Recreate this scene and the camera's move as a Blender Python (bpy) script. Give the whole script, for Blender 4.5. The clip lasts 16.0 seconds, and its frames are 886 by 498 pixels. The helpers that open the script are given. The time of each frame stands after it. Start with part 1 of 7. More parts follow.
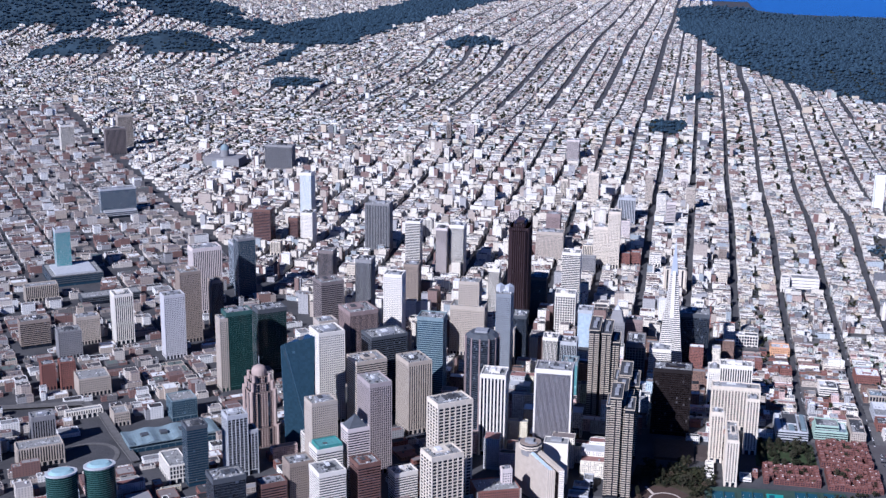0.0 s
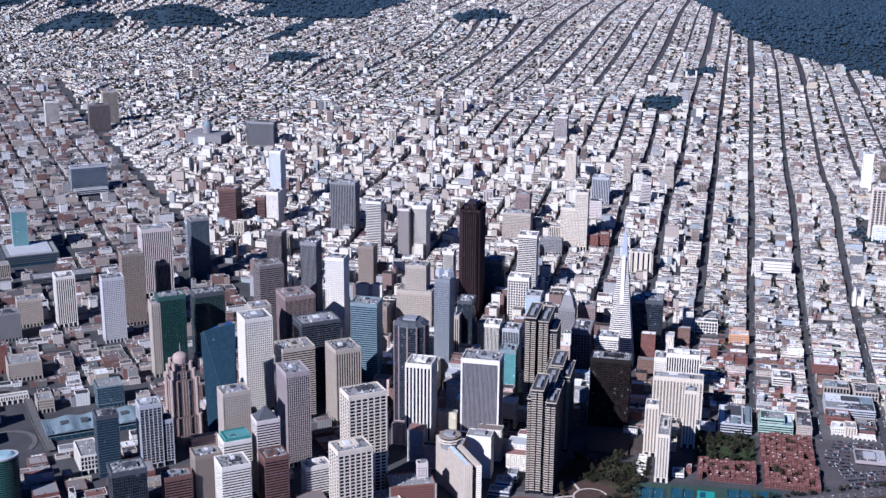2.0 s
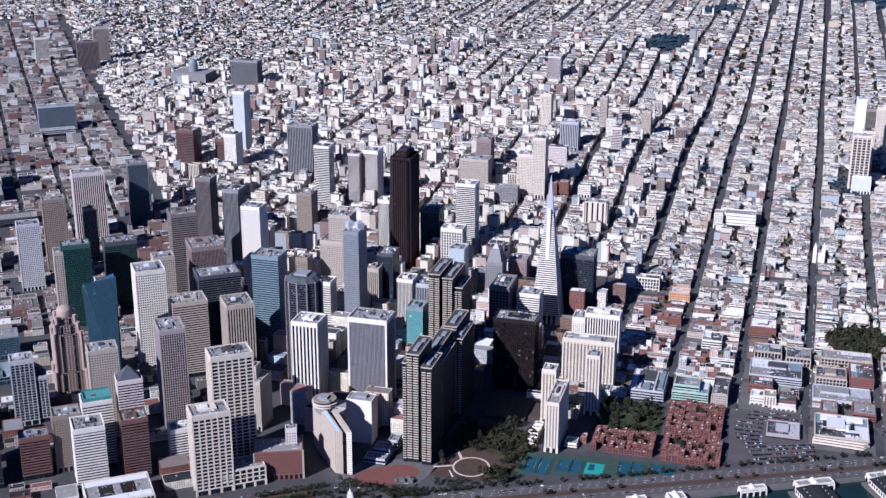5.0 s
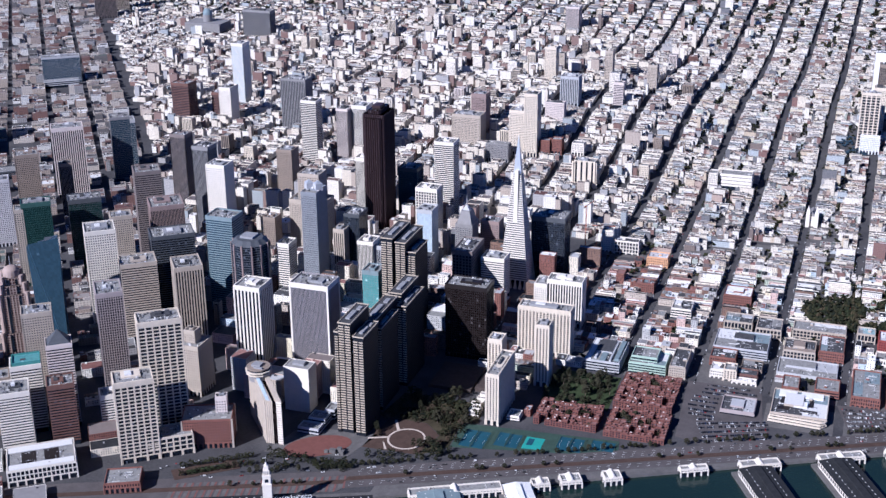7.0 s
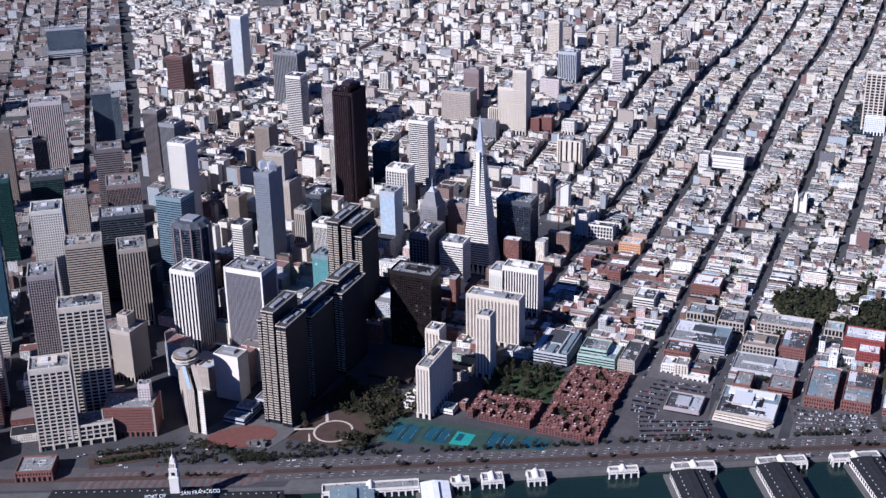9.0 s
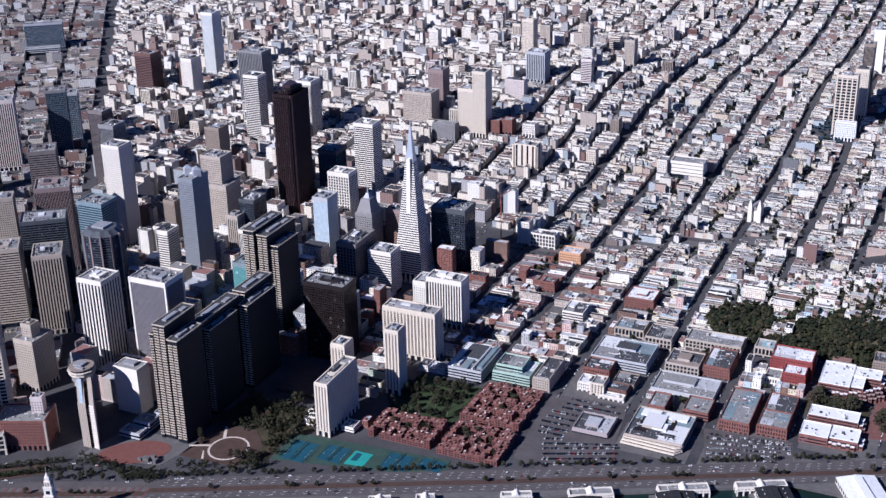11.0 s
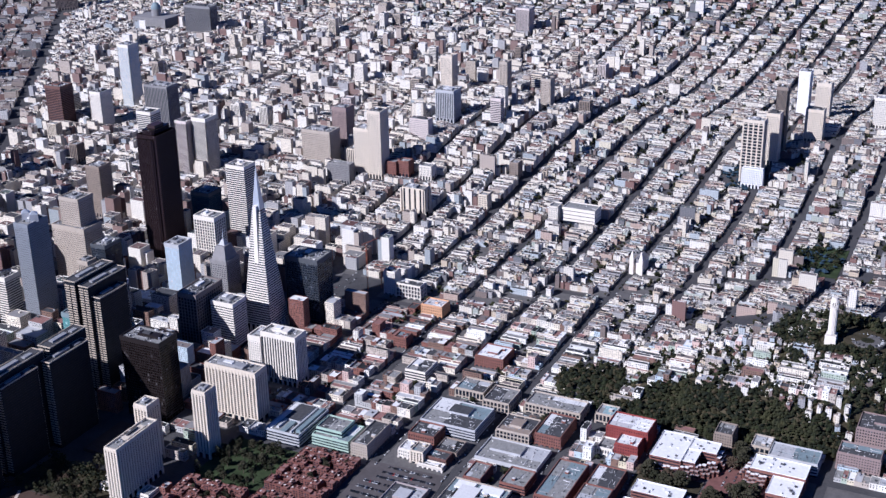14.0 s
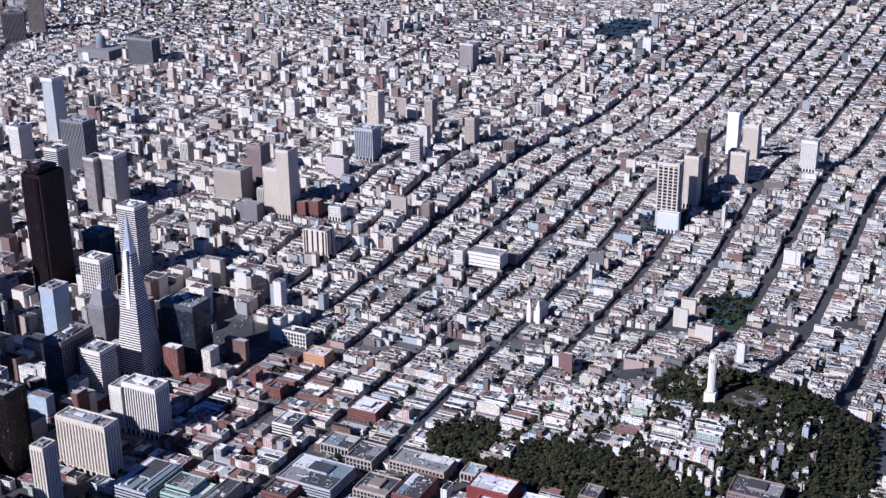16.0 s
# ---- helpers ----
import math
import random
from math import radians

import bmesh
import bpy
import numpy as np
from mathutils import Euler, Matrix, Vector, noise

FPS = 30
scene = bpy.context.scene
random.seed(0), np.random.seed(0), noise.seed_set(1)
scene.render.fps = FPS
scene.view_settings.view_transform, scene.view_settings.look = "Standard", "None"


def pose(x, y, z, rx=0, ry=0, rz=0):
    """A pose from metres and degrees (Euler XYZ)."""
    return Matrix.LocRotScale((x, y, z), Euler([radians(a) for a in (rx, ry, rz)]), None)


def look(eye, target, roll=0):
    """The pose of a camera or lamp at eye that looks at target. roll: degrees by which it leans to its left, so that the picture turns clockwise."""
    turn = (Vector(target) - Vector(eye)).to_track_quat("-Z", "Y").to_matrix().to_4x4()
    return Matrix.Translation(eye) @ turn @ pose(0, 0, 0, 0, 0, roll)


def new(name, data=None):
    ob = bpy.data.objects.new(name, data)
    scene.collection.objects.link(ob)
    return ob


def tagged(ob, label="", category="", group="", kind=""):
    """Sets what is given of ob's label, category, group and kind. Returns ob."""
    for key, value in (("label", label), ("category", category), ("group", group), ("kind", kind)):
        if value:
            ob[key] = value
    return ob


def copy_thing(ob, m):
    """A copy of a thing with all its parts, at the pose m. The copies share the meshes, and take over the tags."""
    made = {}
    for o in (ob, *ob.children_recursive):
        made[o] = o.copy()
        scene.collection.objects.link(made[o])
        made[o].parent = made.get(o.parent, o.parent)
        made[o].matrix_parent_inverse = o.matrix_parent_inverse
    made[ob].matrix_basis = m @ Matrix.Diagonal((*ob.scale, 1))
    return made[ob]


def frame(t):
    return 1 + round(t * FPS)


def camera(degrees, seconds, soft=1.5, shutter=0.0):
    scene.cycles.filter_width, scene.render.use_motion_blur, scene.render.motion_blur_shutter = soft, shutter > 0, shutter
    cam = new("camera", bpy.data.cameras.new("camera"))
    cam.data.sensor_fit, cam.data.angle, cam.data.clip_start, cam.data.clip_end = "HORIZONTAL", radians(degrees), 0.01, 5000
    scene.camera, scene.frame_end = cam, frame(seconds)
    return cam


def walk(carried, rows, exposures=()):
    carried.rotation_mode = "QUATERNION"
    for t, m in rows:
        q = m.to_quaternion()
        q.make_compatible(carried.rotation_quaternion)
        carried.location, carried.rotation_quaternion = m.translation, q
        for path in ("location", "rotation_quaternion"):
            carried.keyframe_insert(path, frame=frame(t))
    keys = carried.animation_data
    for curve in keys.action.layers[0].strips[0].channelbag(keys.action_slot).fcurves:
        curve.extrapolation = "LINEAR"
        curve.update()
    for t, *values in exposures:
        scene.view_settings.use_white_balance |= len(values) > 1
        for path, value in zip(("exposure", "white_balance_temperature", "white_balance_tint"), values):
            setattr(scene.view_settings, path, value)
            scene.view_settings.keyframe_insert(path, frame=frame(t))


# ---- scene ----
cam = camera(38.4, 16.0, soft=1.45)
S = 0.35  # the city is built to this share of its true size; all lengths below are true metres, scaled by S
METRES, EYE, TILT, LEAN, TURN = 1578.0 * S, 869.0 * S, -1.3, -0.1, 10.44
ROWS = [
    (0.0, 0.0, 0.0, 0.0, 0.16, -13.71, -0.66),
    (0.5, 0.0292, 0.0124, -0.0006, 0.6, -13.96, -0.6),
    (1.0, 0.0567, 0.0256, 0.0012, 1.0, -14.3, -0.53),
    (1.5, 0.0848, 0.0379, 0.0009, 1.43, -14.59, -0.45),
    (2.0, 0.1126, 0.0508, 0.0006, 1.89, -14.92, -0.41),
    (2.5, 0.1415, 0.0644, 0.0003, 2.36, -15.29, -0.31),
    (3.0, 0.1698, 0.078, -0.0003, 2.84, -15.69, -0.28),
    (3.5, 0.1968, 0.0923, -0.0012, 3.31, -16.13, -0.26),
    (4.0, 0.2254, 0.1063, -0.0014, 3.87, -16.65, -0.23),
    (6.5, 0.3631, 0.1733, 0.0021, 7.54, -19.69, 0.11),
    (7.0, 0.3902, 0.1882, 0.0027, 8.39, -20.23, 0.27),
    (7.5, 0.4167, 0.2032, 0.0018, 9.23, -20.65, 0.37),
    (8.0, 0.4448, 0.219, 0.0027, 10.12, -21.08, 0.54),
    (8.5, 0.4717, 0.2349, 0.0027, 10.93, -21.41, 0.64),
    (11.0, 0.6048, 0.3135, 0.0079, 13.83, -22.1, 0.89),
    (11.5, 0.6304, 0.331, 0.0092, 14.18, -22.08, 0.83),
    (12.0, 0.6575, 0.3486, 0.0097, 14.55, -21.98, 0.8),
    (12.5, 0.6837, 0.3665, 0.011, 14.86, -21.86, 0.76),
    (13.0, 0.7084, 0.3828, 0.0118, 15.08, -21.64, 0.65),
    (13.5, 0.7356, 0.4011, 0.0124, 15.34, -21.4, 0.67),
    (14.0, 0.7612, 0.4194, 0.0121, 15.53, -21.09, 0.61),
    (14.5, 0.7871, 0.4376, 0.0126, 15.71, -20.78, 0.52),
    (15.0, 0.8143, 0.4573, 0.0133, 15.9, -20.48, 0.48),
    (15.5, 0.8392, 0.4779, 0.0139, 15.98, -20.18, 0.43),
    (16.0, 0.8645, 0.4963, 0.0135, 16.02, -19.82, 0.23),
]
walk(cam, [(t, pose(0, 0, EYE, TILT, LEAN, TURN) @ pose(METRES * x, METRES * y, METRES * z, 90 + pitch, roll, yaw)) for t, x, y, z, yaw, pitch, roll in ROWS],
     exposures=[(0.0, 0.64, 4360, 18), (4.0, 0.58, 4430, 18), (7.0, 0.66, 4460, 18), (8.0, 0.58, 4460, 18), (11.0, 0.55, 4500, 18), (16.0, 0.52, 4480, 18)])

# ---- light ----
SUN_H, SUN_ELEV = 29.0, 34.0  # degrees: shadows run this far from +y towards +x; height
world = bpy.data.worlds.new("world")
scene.world = world
world.use_nodes = True
wn, wl = world.node_tree.nodes, world.node_tree.links
sky = wn.new("ShaderNodeTexSky")
sky.sky_type, sky.sun_disc = "NISHITA", False
sky.sun_elevation, sky.sun_rotation = radians(SUN_ELEV), radians(180 + SUN_H)
sky.altitude, sky.air_density, sky.dust_density, sky.ozone_density = 1200, 0.35, 0.0, 10.0
wn["Background"].inputs["Strength"].default_value = 0.062
wl.new(sky.outputs["Color"], wn["Background"].inputs["Color"])
sun = new("sun", bpy.data.lights.new("sun", "SUN"))
sun.data.energy, sun.data.angle, sun.data.color = 5.0, radians(0.5), (1.0, 0.80, 0.56)
_h, _e = radians(SUN_H), radians(SUN_ELEV)
sun.matrix_world = look((0, 0, 300), (math.sin(_h) * math.cos(_e), math.cos(_h) * math.cos(_e), 300 - math.sin(_e)))

# ---- materials ----


class Nodes:
    """A node material in the making."""

    def __init__(self, name, rough=0.8, metal=0.0):
        self.m = bpy.data.materials.new(name)
        self.m.use_nodes = True
        self.t = self.m.node_tree
        self.b = self.t.nodes["Principled BSDF"]
        self.b.inputs["Roughness"].default_value = rough
        self.b.inputs["Metallic"].default_value = metal
        self.b.inputs["Specular IOR Level"].default_value = 0.15

    def n(self, kind, **props):
        node = self.t.nodes.new("ShaderNode" + kind)
        for key, value in props.items():
            if key == "operation":
                node.operation = value
            elif key == "data_type":
                node.data_type = value
            elif key == "blend_type":
                node.blend_type = value
        return node

    def put(self, sock, v):
        if hasattr(v, "is_linked"):
            self.t.links.new(v, sock)
        else:
            sock.default_value = v

    def math(self, op, a, b=0.0, c=0.0):
        node = self.n("Math", operation=op)
        for i, v in enumerate((a, b, c)):
            self.put(node.inputs[i], v)
        return node.outputs[0]

    def place(self):
        """The point in true metres."""
        g = self.n("NewGeometry")
        v = self.n("VectorMath", operation="SCALE")
        self.put(v.inputs[0], g.outputs["Position"])
        v.inputs["Scale"].default_value = 1 / S
        return v.outputs[0]

    def noise(self, size, detail=4.0, vec=None, rough=0.6):
        node = self.n("TexNoise")
        self.put(node.inputs["Vector"], vec or self.place())
        node.inputs["Scale"].default_value = 1 / size
        node.inputs["Detail"].default_value = detail
        node.inputs["Roughness"].default_value = rough
        return node.outputs["Fac"]

    def ramp(self, fac, stops, hard=False):
        node = self.n("ValToRGB")
        r = node.color_ramp
        r.interpolation = "CONSTANT" if hard else "LINEAR"
        while len(r.elements) < len(stops):
            r.elements.new(0.5)
        for e, (p, c) in zip(r.elements, stops):
            e.position = p
            e.color = (*c, 1) if len(c) == 3 else c
        self.put(node.inputs[0], fac)
        return node.outputs[0]

    def mix(self, fac, a, b, blend="MIX"):
        node = self.n("Mix", data_type="RGBA", blend_type=blend)
        self.put(node.inputs[0], fac)
        for s, v in ((node.inputs[6], a), (node.inputs[7], b)):
            self.put(s, (*v, 1) if isinstance(v, tuple) and len(v) == 3 else v)
        return node.outputs[2]

    def colour(self, v):
        self.put(self.b.inputs["Base Color"], (*v, 1) if isinstance(v, tuple) else v)
        return self

    def rough(self, v):
        self.put(self.b.inputs["Roughness"], v)
        return self

    def bump(self, h, dist, strength=0.5):
        node = self.n("Bump")
        self.put(node.inputs["Height"], h)
        node.inputs["Distance"].default_value = dist * S
        node.inputs["Strength"].default_value = strength
        self.put(self.b.inputs["Normal"], node.outputs[0])
        return self


def plain(name, c, rough=0.75, metal=0.0, spread=0.25, size=9.0):
    """A weathered surface: blotches at two sizes on one colour."""
    k = Nodes(name, rough, metal)
    a = k.noise(size, 5.0)
    b = k.noise(size * 0.12, 3.0)
    f = k.math("ADD", k.math("MULTIPLY", a, 0.65), k.math("MULTIPLY", b, 0.35))
    lo = tuple(v * (1 - spread) for v in c)
    hi = tuple(min(v * (1 + spread), 0.9) for v in c)
    k.colour(k.ramp(f, [(0.33, lo), (0.67, hi)]))
    return k.m


def glass(name, c, rough=0.12, bay=3.0, storey=3.7, vary=0.6, blinds=0.9):
    """Dark window glass: each pane differs a little, some with pale blinds."""
    k = Nodes(name, rough)
    p = k.place()
    cell = k.n("VectorMath", operation="DIVIDE")
    k.put(cell.inputs[0], p)
    cell.inputs[1].default_value = (bay, bay, storey)
    fl = k.n("VectorMath", operation="FLOOR")
    k.put(fl.inputs[0], cell.outputs[0])
    w = k.n("TexWhiteNoise")
    k.put(w.inputs["Vector"], fl.outputs[0])
    lo = tuple(v * (1 - vary) for v in c)
    hi = tuple(min(1, v * (1 + vary)) for v in c)
    pale = tuple(min(0.6, v * 3 + 0.06) for v in c)
    k.colour(k.ramp(w.outputs["Value"], [(0.0, lo), (blinds - 0.002, hi), (blinds, pale), (1.0, pale)]))
    k.b.inputs["Specular IOR Level"].default_value = 0.2
    return k.m


def house_wall(name, stops, bay=3.1, storey=3.3, dark=0.36):
    """Painted walls: each house its own colour, rows of windows cut in as darker panes."""
    k = Nodes(name, 0.85)
    g = k.n("NewGeometry")
    base = k.ramp(g.outputs["Random Per Island"], stops, True)
    grime = k.noise(7.0, 5.0)
    base = k.mix(k.math("MULTIPLY", grime, 0.35), base, (0.22, 0.2, 0.18))
    nrm = k.n("SeparateXYZ")
    k.put(nrm.inputs[0], g.outputs["True Normal"])
    pos = k.n("SeparateXYZ")
    k.put(pos.inputs[0], k.place())
    side = k.math("GREATER_THAN", k.math("ABSOLUTE", nrm.outputs[0]), 0.7)
    u = k.math("ADD", k.math("MULTIPLY", pos.outputs[1], side), k.math("MULTIPLY", pos.outputs[0], k.math("SUBTRACT", 1.0, side)))
    u = k.math("ADD", u, k.math("MULTIPLY", g.outputs["Random Per Island"], 40.0))
    fu = k.math("FRACT", k.math("DIVIDE", u, bay))
    fv = k.math("FRACT", k.math("DIVIDE", pos.outputs[2], storey))
    win = k.math("MULTIPLY", k.math("GREATER_THAN", fu, 0.55), k.math("GREATER_THAN", fv, 0.46))
    win = k.math("MULTIPLY", win, k.math("LESS_THAN", k.math("ABSOLUTE", nrm.outputs[2]), 0.5))
    k.colour(k.mix(k.math("MULTIPLY", win, dark + 0.1), base, (0.035, 0.04, 0.05)))
    k.rough(k.math("SUBTRACT", 0.85, k.math("MULTIPLY", win, 0.6)))
    return k.m


def roof_mat(name, stops):
    k = Nodes(name, 0.9)
    g = k.n("NewGeometry")
    base = k.ramp(g.outputs["Random Per Island"], stops, True)
    patch = k.noise(5.0, 6.0)
    base = k.mix(k.ramp(patch, [(0.45, (0, 0, 0)), (0.75, (0.32, 0.32, 0.32))]), base, (0.12, 0.115, 0.11))
    k.colour(base)
    return k.m


PALE = [(0.0, (0.72, 0.67, 0.58)), (0.17, (0.60, 0.50, 0.37)), (0.25, (0.36, 0.35, 0.355)), (0.32, (0.82, 0.77, 0.69)), (0.45, (0.47, 0.36, 0.30)),
        (0.53, (0.46, 0.50, 0.53)), (0.59, (0.19, 0.15, 0.135)), (0.66, (0.74, 0.67, 0.55)), (0.74, (0.21, 0.115, 0.10)), (0.80, (0.42, 0.45, 0.40)), (0.85, (0.68, 0.62, 0.47)), (0.88, (0.16, 0.16, 0.175)), (0.94, (0.83, 0.79, 0.72))]
ROOFS = [(0.0, (0.16, 0.139, 0.139)), (0.14, (0.0714, 0.0672, 0.0714)), (0.27, (0.277, 0.252, 0.239)), (0.40, (0.16, 0.109, 0.101)), (0.50, (0.042, 0.0403, 0.0437)),
         (0.62, (0.206, 0.202, 0.202)), (0.75, (0.118, 0.063, 0.0588)), (0.79, (0.68, 0.67, 0.65)), (0.89, (0.118, 0.139, 0.126)), (0.94, (0.227, 0.193, 0.16))]
M_HOUSE = house_wall("painted_house_wall", PALE)
M_MID = house_wall("apartment_wall", [(0.0, (0.77, 0.70, 0.58)), (0.2, (0.46, 0.39, 0.33)), (0.31, (0.81, 0.76, 0.67)), (0.48, (0.23, 0.15, 0.13)),
                                      (0.56, (0.70, 0.63, 0.52)), (0.67, (0.40, 0.39, 0.395)), (0.77, (0.19, 0.11, 0.095)), (0.82, (0.82, 0.78, 0.71)), (0.95, (0.36, 0.39, 0.41))], 3.4, 3.5)
M_LOFT = house_wall("loft_wall", [(0.0, (0.42, 0.35, 0.30)), (0.16, (0.64, 0.58, 0.51)), (0.32, (0.19, 0.10, 0.085)), (0.44, (0.34, 0.33, 0.33)), (0.56, (0.80, 0.78, 0.74)), (0.72, (0.24, 0.145, 0.12)), (0.82, (0.52, 0.44, 0.36)), (0.92, (0.16, 0.15, 0.15))], 3.6, 4.0)
M_ROOF = roof_mat("flat_roofing", ROOFS)


def asphalt():
    k = Nodes("asphalt", 0.9)
    a = k.noise(60.0, 6.0)
    b = k.noise(3.0, 4.0)
    f = k.math("ADD", k.math("MULTIPLY", a, 0.6), k.math("MULTIPLY", b, 0.4))
    k.colour(k.ramp(f, [(0.35, (0.045, 0.044, 0.048)), (0.65, (0.092, 0.089, 0.092))]))
    return k.m


def water():
    k = Nodes("bay_water", 0.18)
    k.b.inputs["Specular IOR Level"].default_value = 0.3
    n1 = k.noise(14.0, 6.0)
    k.colour(k.ramp(k.noise(220.0, 4.0), [(0.3, (0.010, 0.022, 0.020)), (0.7, (0.016, 0.031, 0.028))]))
    k.bump(n1, 0.6, 0.5)
    return k.m


M_ASPHALT, M_WATER = asphalt(), water()
M_PAVE = plain("concrete_pavement", (0.125, 0.118, 0.115), 0.9)
M_LEAF = plain("leaves", (0.022, 0.023, 0.012), 0.9, spread=0.5, size=6)
M_WHITE = plain("white_concrete", (0.72, 0.665, 0.58), 0.7, spread=0.08)
M_CREAM = plain("cream_stone", (0.43, 0.37, 0.305), 0.75, spread=0.12)
M_TAN = plain("tan_stone", (0.27, 0.22, 0.18), 0.75, spread=0.12)
M_PINK = plain("pinkish_granite", (0.27, 0.205, 0.19), 0.7, spread=0.12)
M_GREY = plain("grey_concrete", (0.24, 0.23, 0.23), 0.75, spread=0.12)
M_DGREY = plain("dark_metal_cladding", (0.085, 0.09, 0.10), 0.5, spread=0.15)
M_BROWN = plain("dark_red_granite", (0.042, 0.027, 0.030), 0.4, spread=0.2)
M_BRICK = plain("red_brick", (0.20, 0.095, 0.075), 0.85, spread=0.25, size=5)
M_GRAVEL = plain("roof_gravel", (0.255, 0.25, 0.24), 0.95, spread=0.3, size=4)
M_DARKROOF = plain("tar_roof", (0.07, 0.07, 0.075), 0.9, spread=0.3, size=5)
M_PLANT = plain("rooftop_machinery", (0.28, 0.28, 0.29), 0.6, spread=0.3, size=2)
M_CREAMW = plain("pale_precast_concrete", (0.64, 0.56, 0.45), 0.75, spread=0.1)
M_REDBROWN = plain("red_brown_stone", (0.15, 0.085, 0.07), 0.6, spread=0.2)
M_PINKWHITE = plain("pinkish_white_stone", (0.62, 0.54, 0.50), 0.7, spread=0.1)
M_PALEGREY = plain("pale_grey_stone", (0.44, 0.44, 0.45), 0.65, spread=0.12)
M_LAVENDER = plain("cool_white_precast", (0.52, 0.50, 0.50), 0.7, spread=0.1)
M_PINKSTONE = plain("pale_pink_granite", (0.38, 0.295, 0.255), 0.7, spread=0.12)
M_REDGRANITE = plain("dark_red_granite_panels", (0.095, 0.048, 0.042), 0.5, spread=0.2)
M_TAUPE = plain("taupe_stone", (0.19, 0.16, 0.15), 0.7, spread=0.15)
M_GREYMETAL = plain("brown_grey_metal", (0.26, 0.24, 0.25), 0.45, spread=0.1)
M_GREENMETAL = plain("dark_green_metal", (0.05, 0.10, 0.09), 0.4, spread=0.15)
M_TEALPALE = plain("pale_teal_metal", (0.30, 0.42, 0.44), 0.5, spread=0.15)
M_TEALROOF = plain("teal_roof_metal", (0.09, 0.25, 0.23), 0.5, spread=0.15)
M_BLUEMETAL = plain("blue_grey_metal", (0.06, 0.11, 0.16), 0.4, spread=0.1)
M_PINKGREY = plain("pinkish_grey_concrete", (0.36, 0.31, 0.30), 0.7, spread=0.1)
M_STEELGREY = plain("steel_grey_granite", (0.23, 0.24, 0.26), 0.6, spread=0.12)
M_TEALGREY = plain("grey_teal_metal", (0.20, 0.25, 0.27), 0.5, spread=0.2)
# slab towers' walls: the shade on their long sides painted as near-black
M_SHADEWALL = plain("navy_shaded_wall", (0.014, 0.016, 0.022), 0.6, spread=0.3)
M_SLAB = plain("tan_precast", (0.46, 0.39, 0.30), 0.75, spread=0.15)
M_BLACK = plain("black_steel", (0.022, 0.018, 0.018), 0.4, spread=0.2)
M_ALU = plain("dull_aluminium", (0.55, 0.57, 0.60), 0.4, 0.5, spread=0.1)
G_BLACK = glass("bronze_black_glass", (0.012, 0.009, 0.009), 0.1, blinds=0.97)
M_ROOFW = plain("white_roof_membrane", (0.78, 0.77, 0.76), 0.8, spread=0.12, size=5)
M_ROOFPALE = plain("pale_roof_sheet", (0.66, 0.65, 0.64), 0.8, spread=0.1, size=3)
M_REDPAINT = plain("red_paint", (0.235, 0.06, 0.052), 0.7, spread=0.15)
M_ORANGE = plain("orange_paint", (0.58, 0.34, 0.19), 0.75, spread=0.12)
M_PALEGREEN = plain("pale_green_render", (0.38, 0.48, 0.40), 0.75, spread=0.12)
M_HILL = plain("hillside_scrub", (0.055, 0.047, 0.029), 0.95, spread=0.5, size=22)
# woodland ground: distance haze is mixed into the colour as blue
M_WOOD = plain("haze_blue_woodland_floor", (0.030, 0.047, 0.066), 0.95, spread=0.4, size=80)
G_DARK = glass("dark_window_glass", (0.013, 0.017, 0.027), blinds=0.98)
G_BLUE = glass("blue_curtain_glass", (0.022, 0.047, 0.075), 0.08, vary=0.15, blinds=0.99995)
G_SKYBLUE = glass("sky_blue_curtain_glass", (0.024, 0.046, 0.068), 0.1, bay=4.0, vary=0.12, blinds=0.99995)
G_PALE = glass("pale_blue_glass", (0.42, 0.50, 0.57), 0.1, vary=0.12, blinds=0.995)
G_GREEN = glass("green_tinted_glass", (0.014, 0.036, 0.034), 0.08, vary=0.3, blinds=0.9999)
G_TEAL = glass("teal_glass", (0.11, 0.27, 0.27), 0.12, vary=0.12, blinds=0.995)

# ---- shapes ----


class Shell:
    """Vertices and faces gathered for one mesh, in true metres."""

    def __init__(self):
        self.v, self.f, self.k = [], [], []

    def box(self, x0, x1, y0, y1, z0, z1, side=0, top=0, bottom=False):
        i = len(self.v)
        self.v += [(x0, y0, z0), (x1, y0, z0), (x1, y1, z0), (x0, y1, z0), (x0, y0, z1), (x1, y0, z1), (x1, y1, z1), (x0, y1, z1)]
        self.f += [(i, i + 1, i + 5, i + 4), (i + 1, i + 2, i + 6, i + 5), (i + 2, i + 3, i + 7, i + 6), (i + 3, i, i + 4, i + 7), (i + 4, i + 5, i + 6, i + 7)]
        self.k += [side] * 4 + [top]
        if bottom:
            self.f.append((i + 3, i + 2, i + 1, i))
            self.k.append(side)
        return self

    def prism(self, base, z0, z1, upper=None, side=0, top=0):
        """base: corners anticlockwise; upper: the top's corners where they differ."""
        i, n = len(self.v), len(base)
        zs = z1 if isinstance(z1, (list, tuple)) else [z1] * n
        self.v += [(x, y, z0) for x, y in base] + [(x, y, z) for (x, y), z in zip(upper or base, zs)]
        self.f += [(i + a, i + (a + 1) % n, i + n + (a + 1) % n, i + n + a) for a in range(n)] + [tuple(range(i + n, i + 2 * n))]
        self.k += [side] * n + [top]
        return self


def disc(cx, cy, rx, ry, n=28, tilt=0.0):
    c, s = math.cos(tilt), math.sin(tilt)
    return [(cx + c * rx * math.cos(a) - s * ry * math.sin(a), cy + s * rx * math.cos(a) + c * ry * math.sin(a)) for a in (2 * math.pi * i / n for i in range(n))]


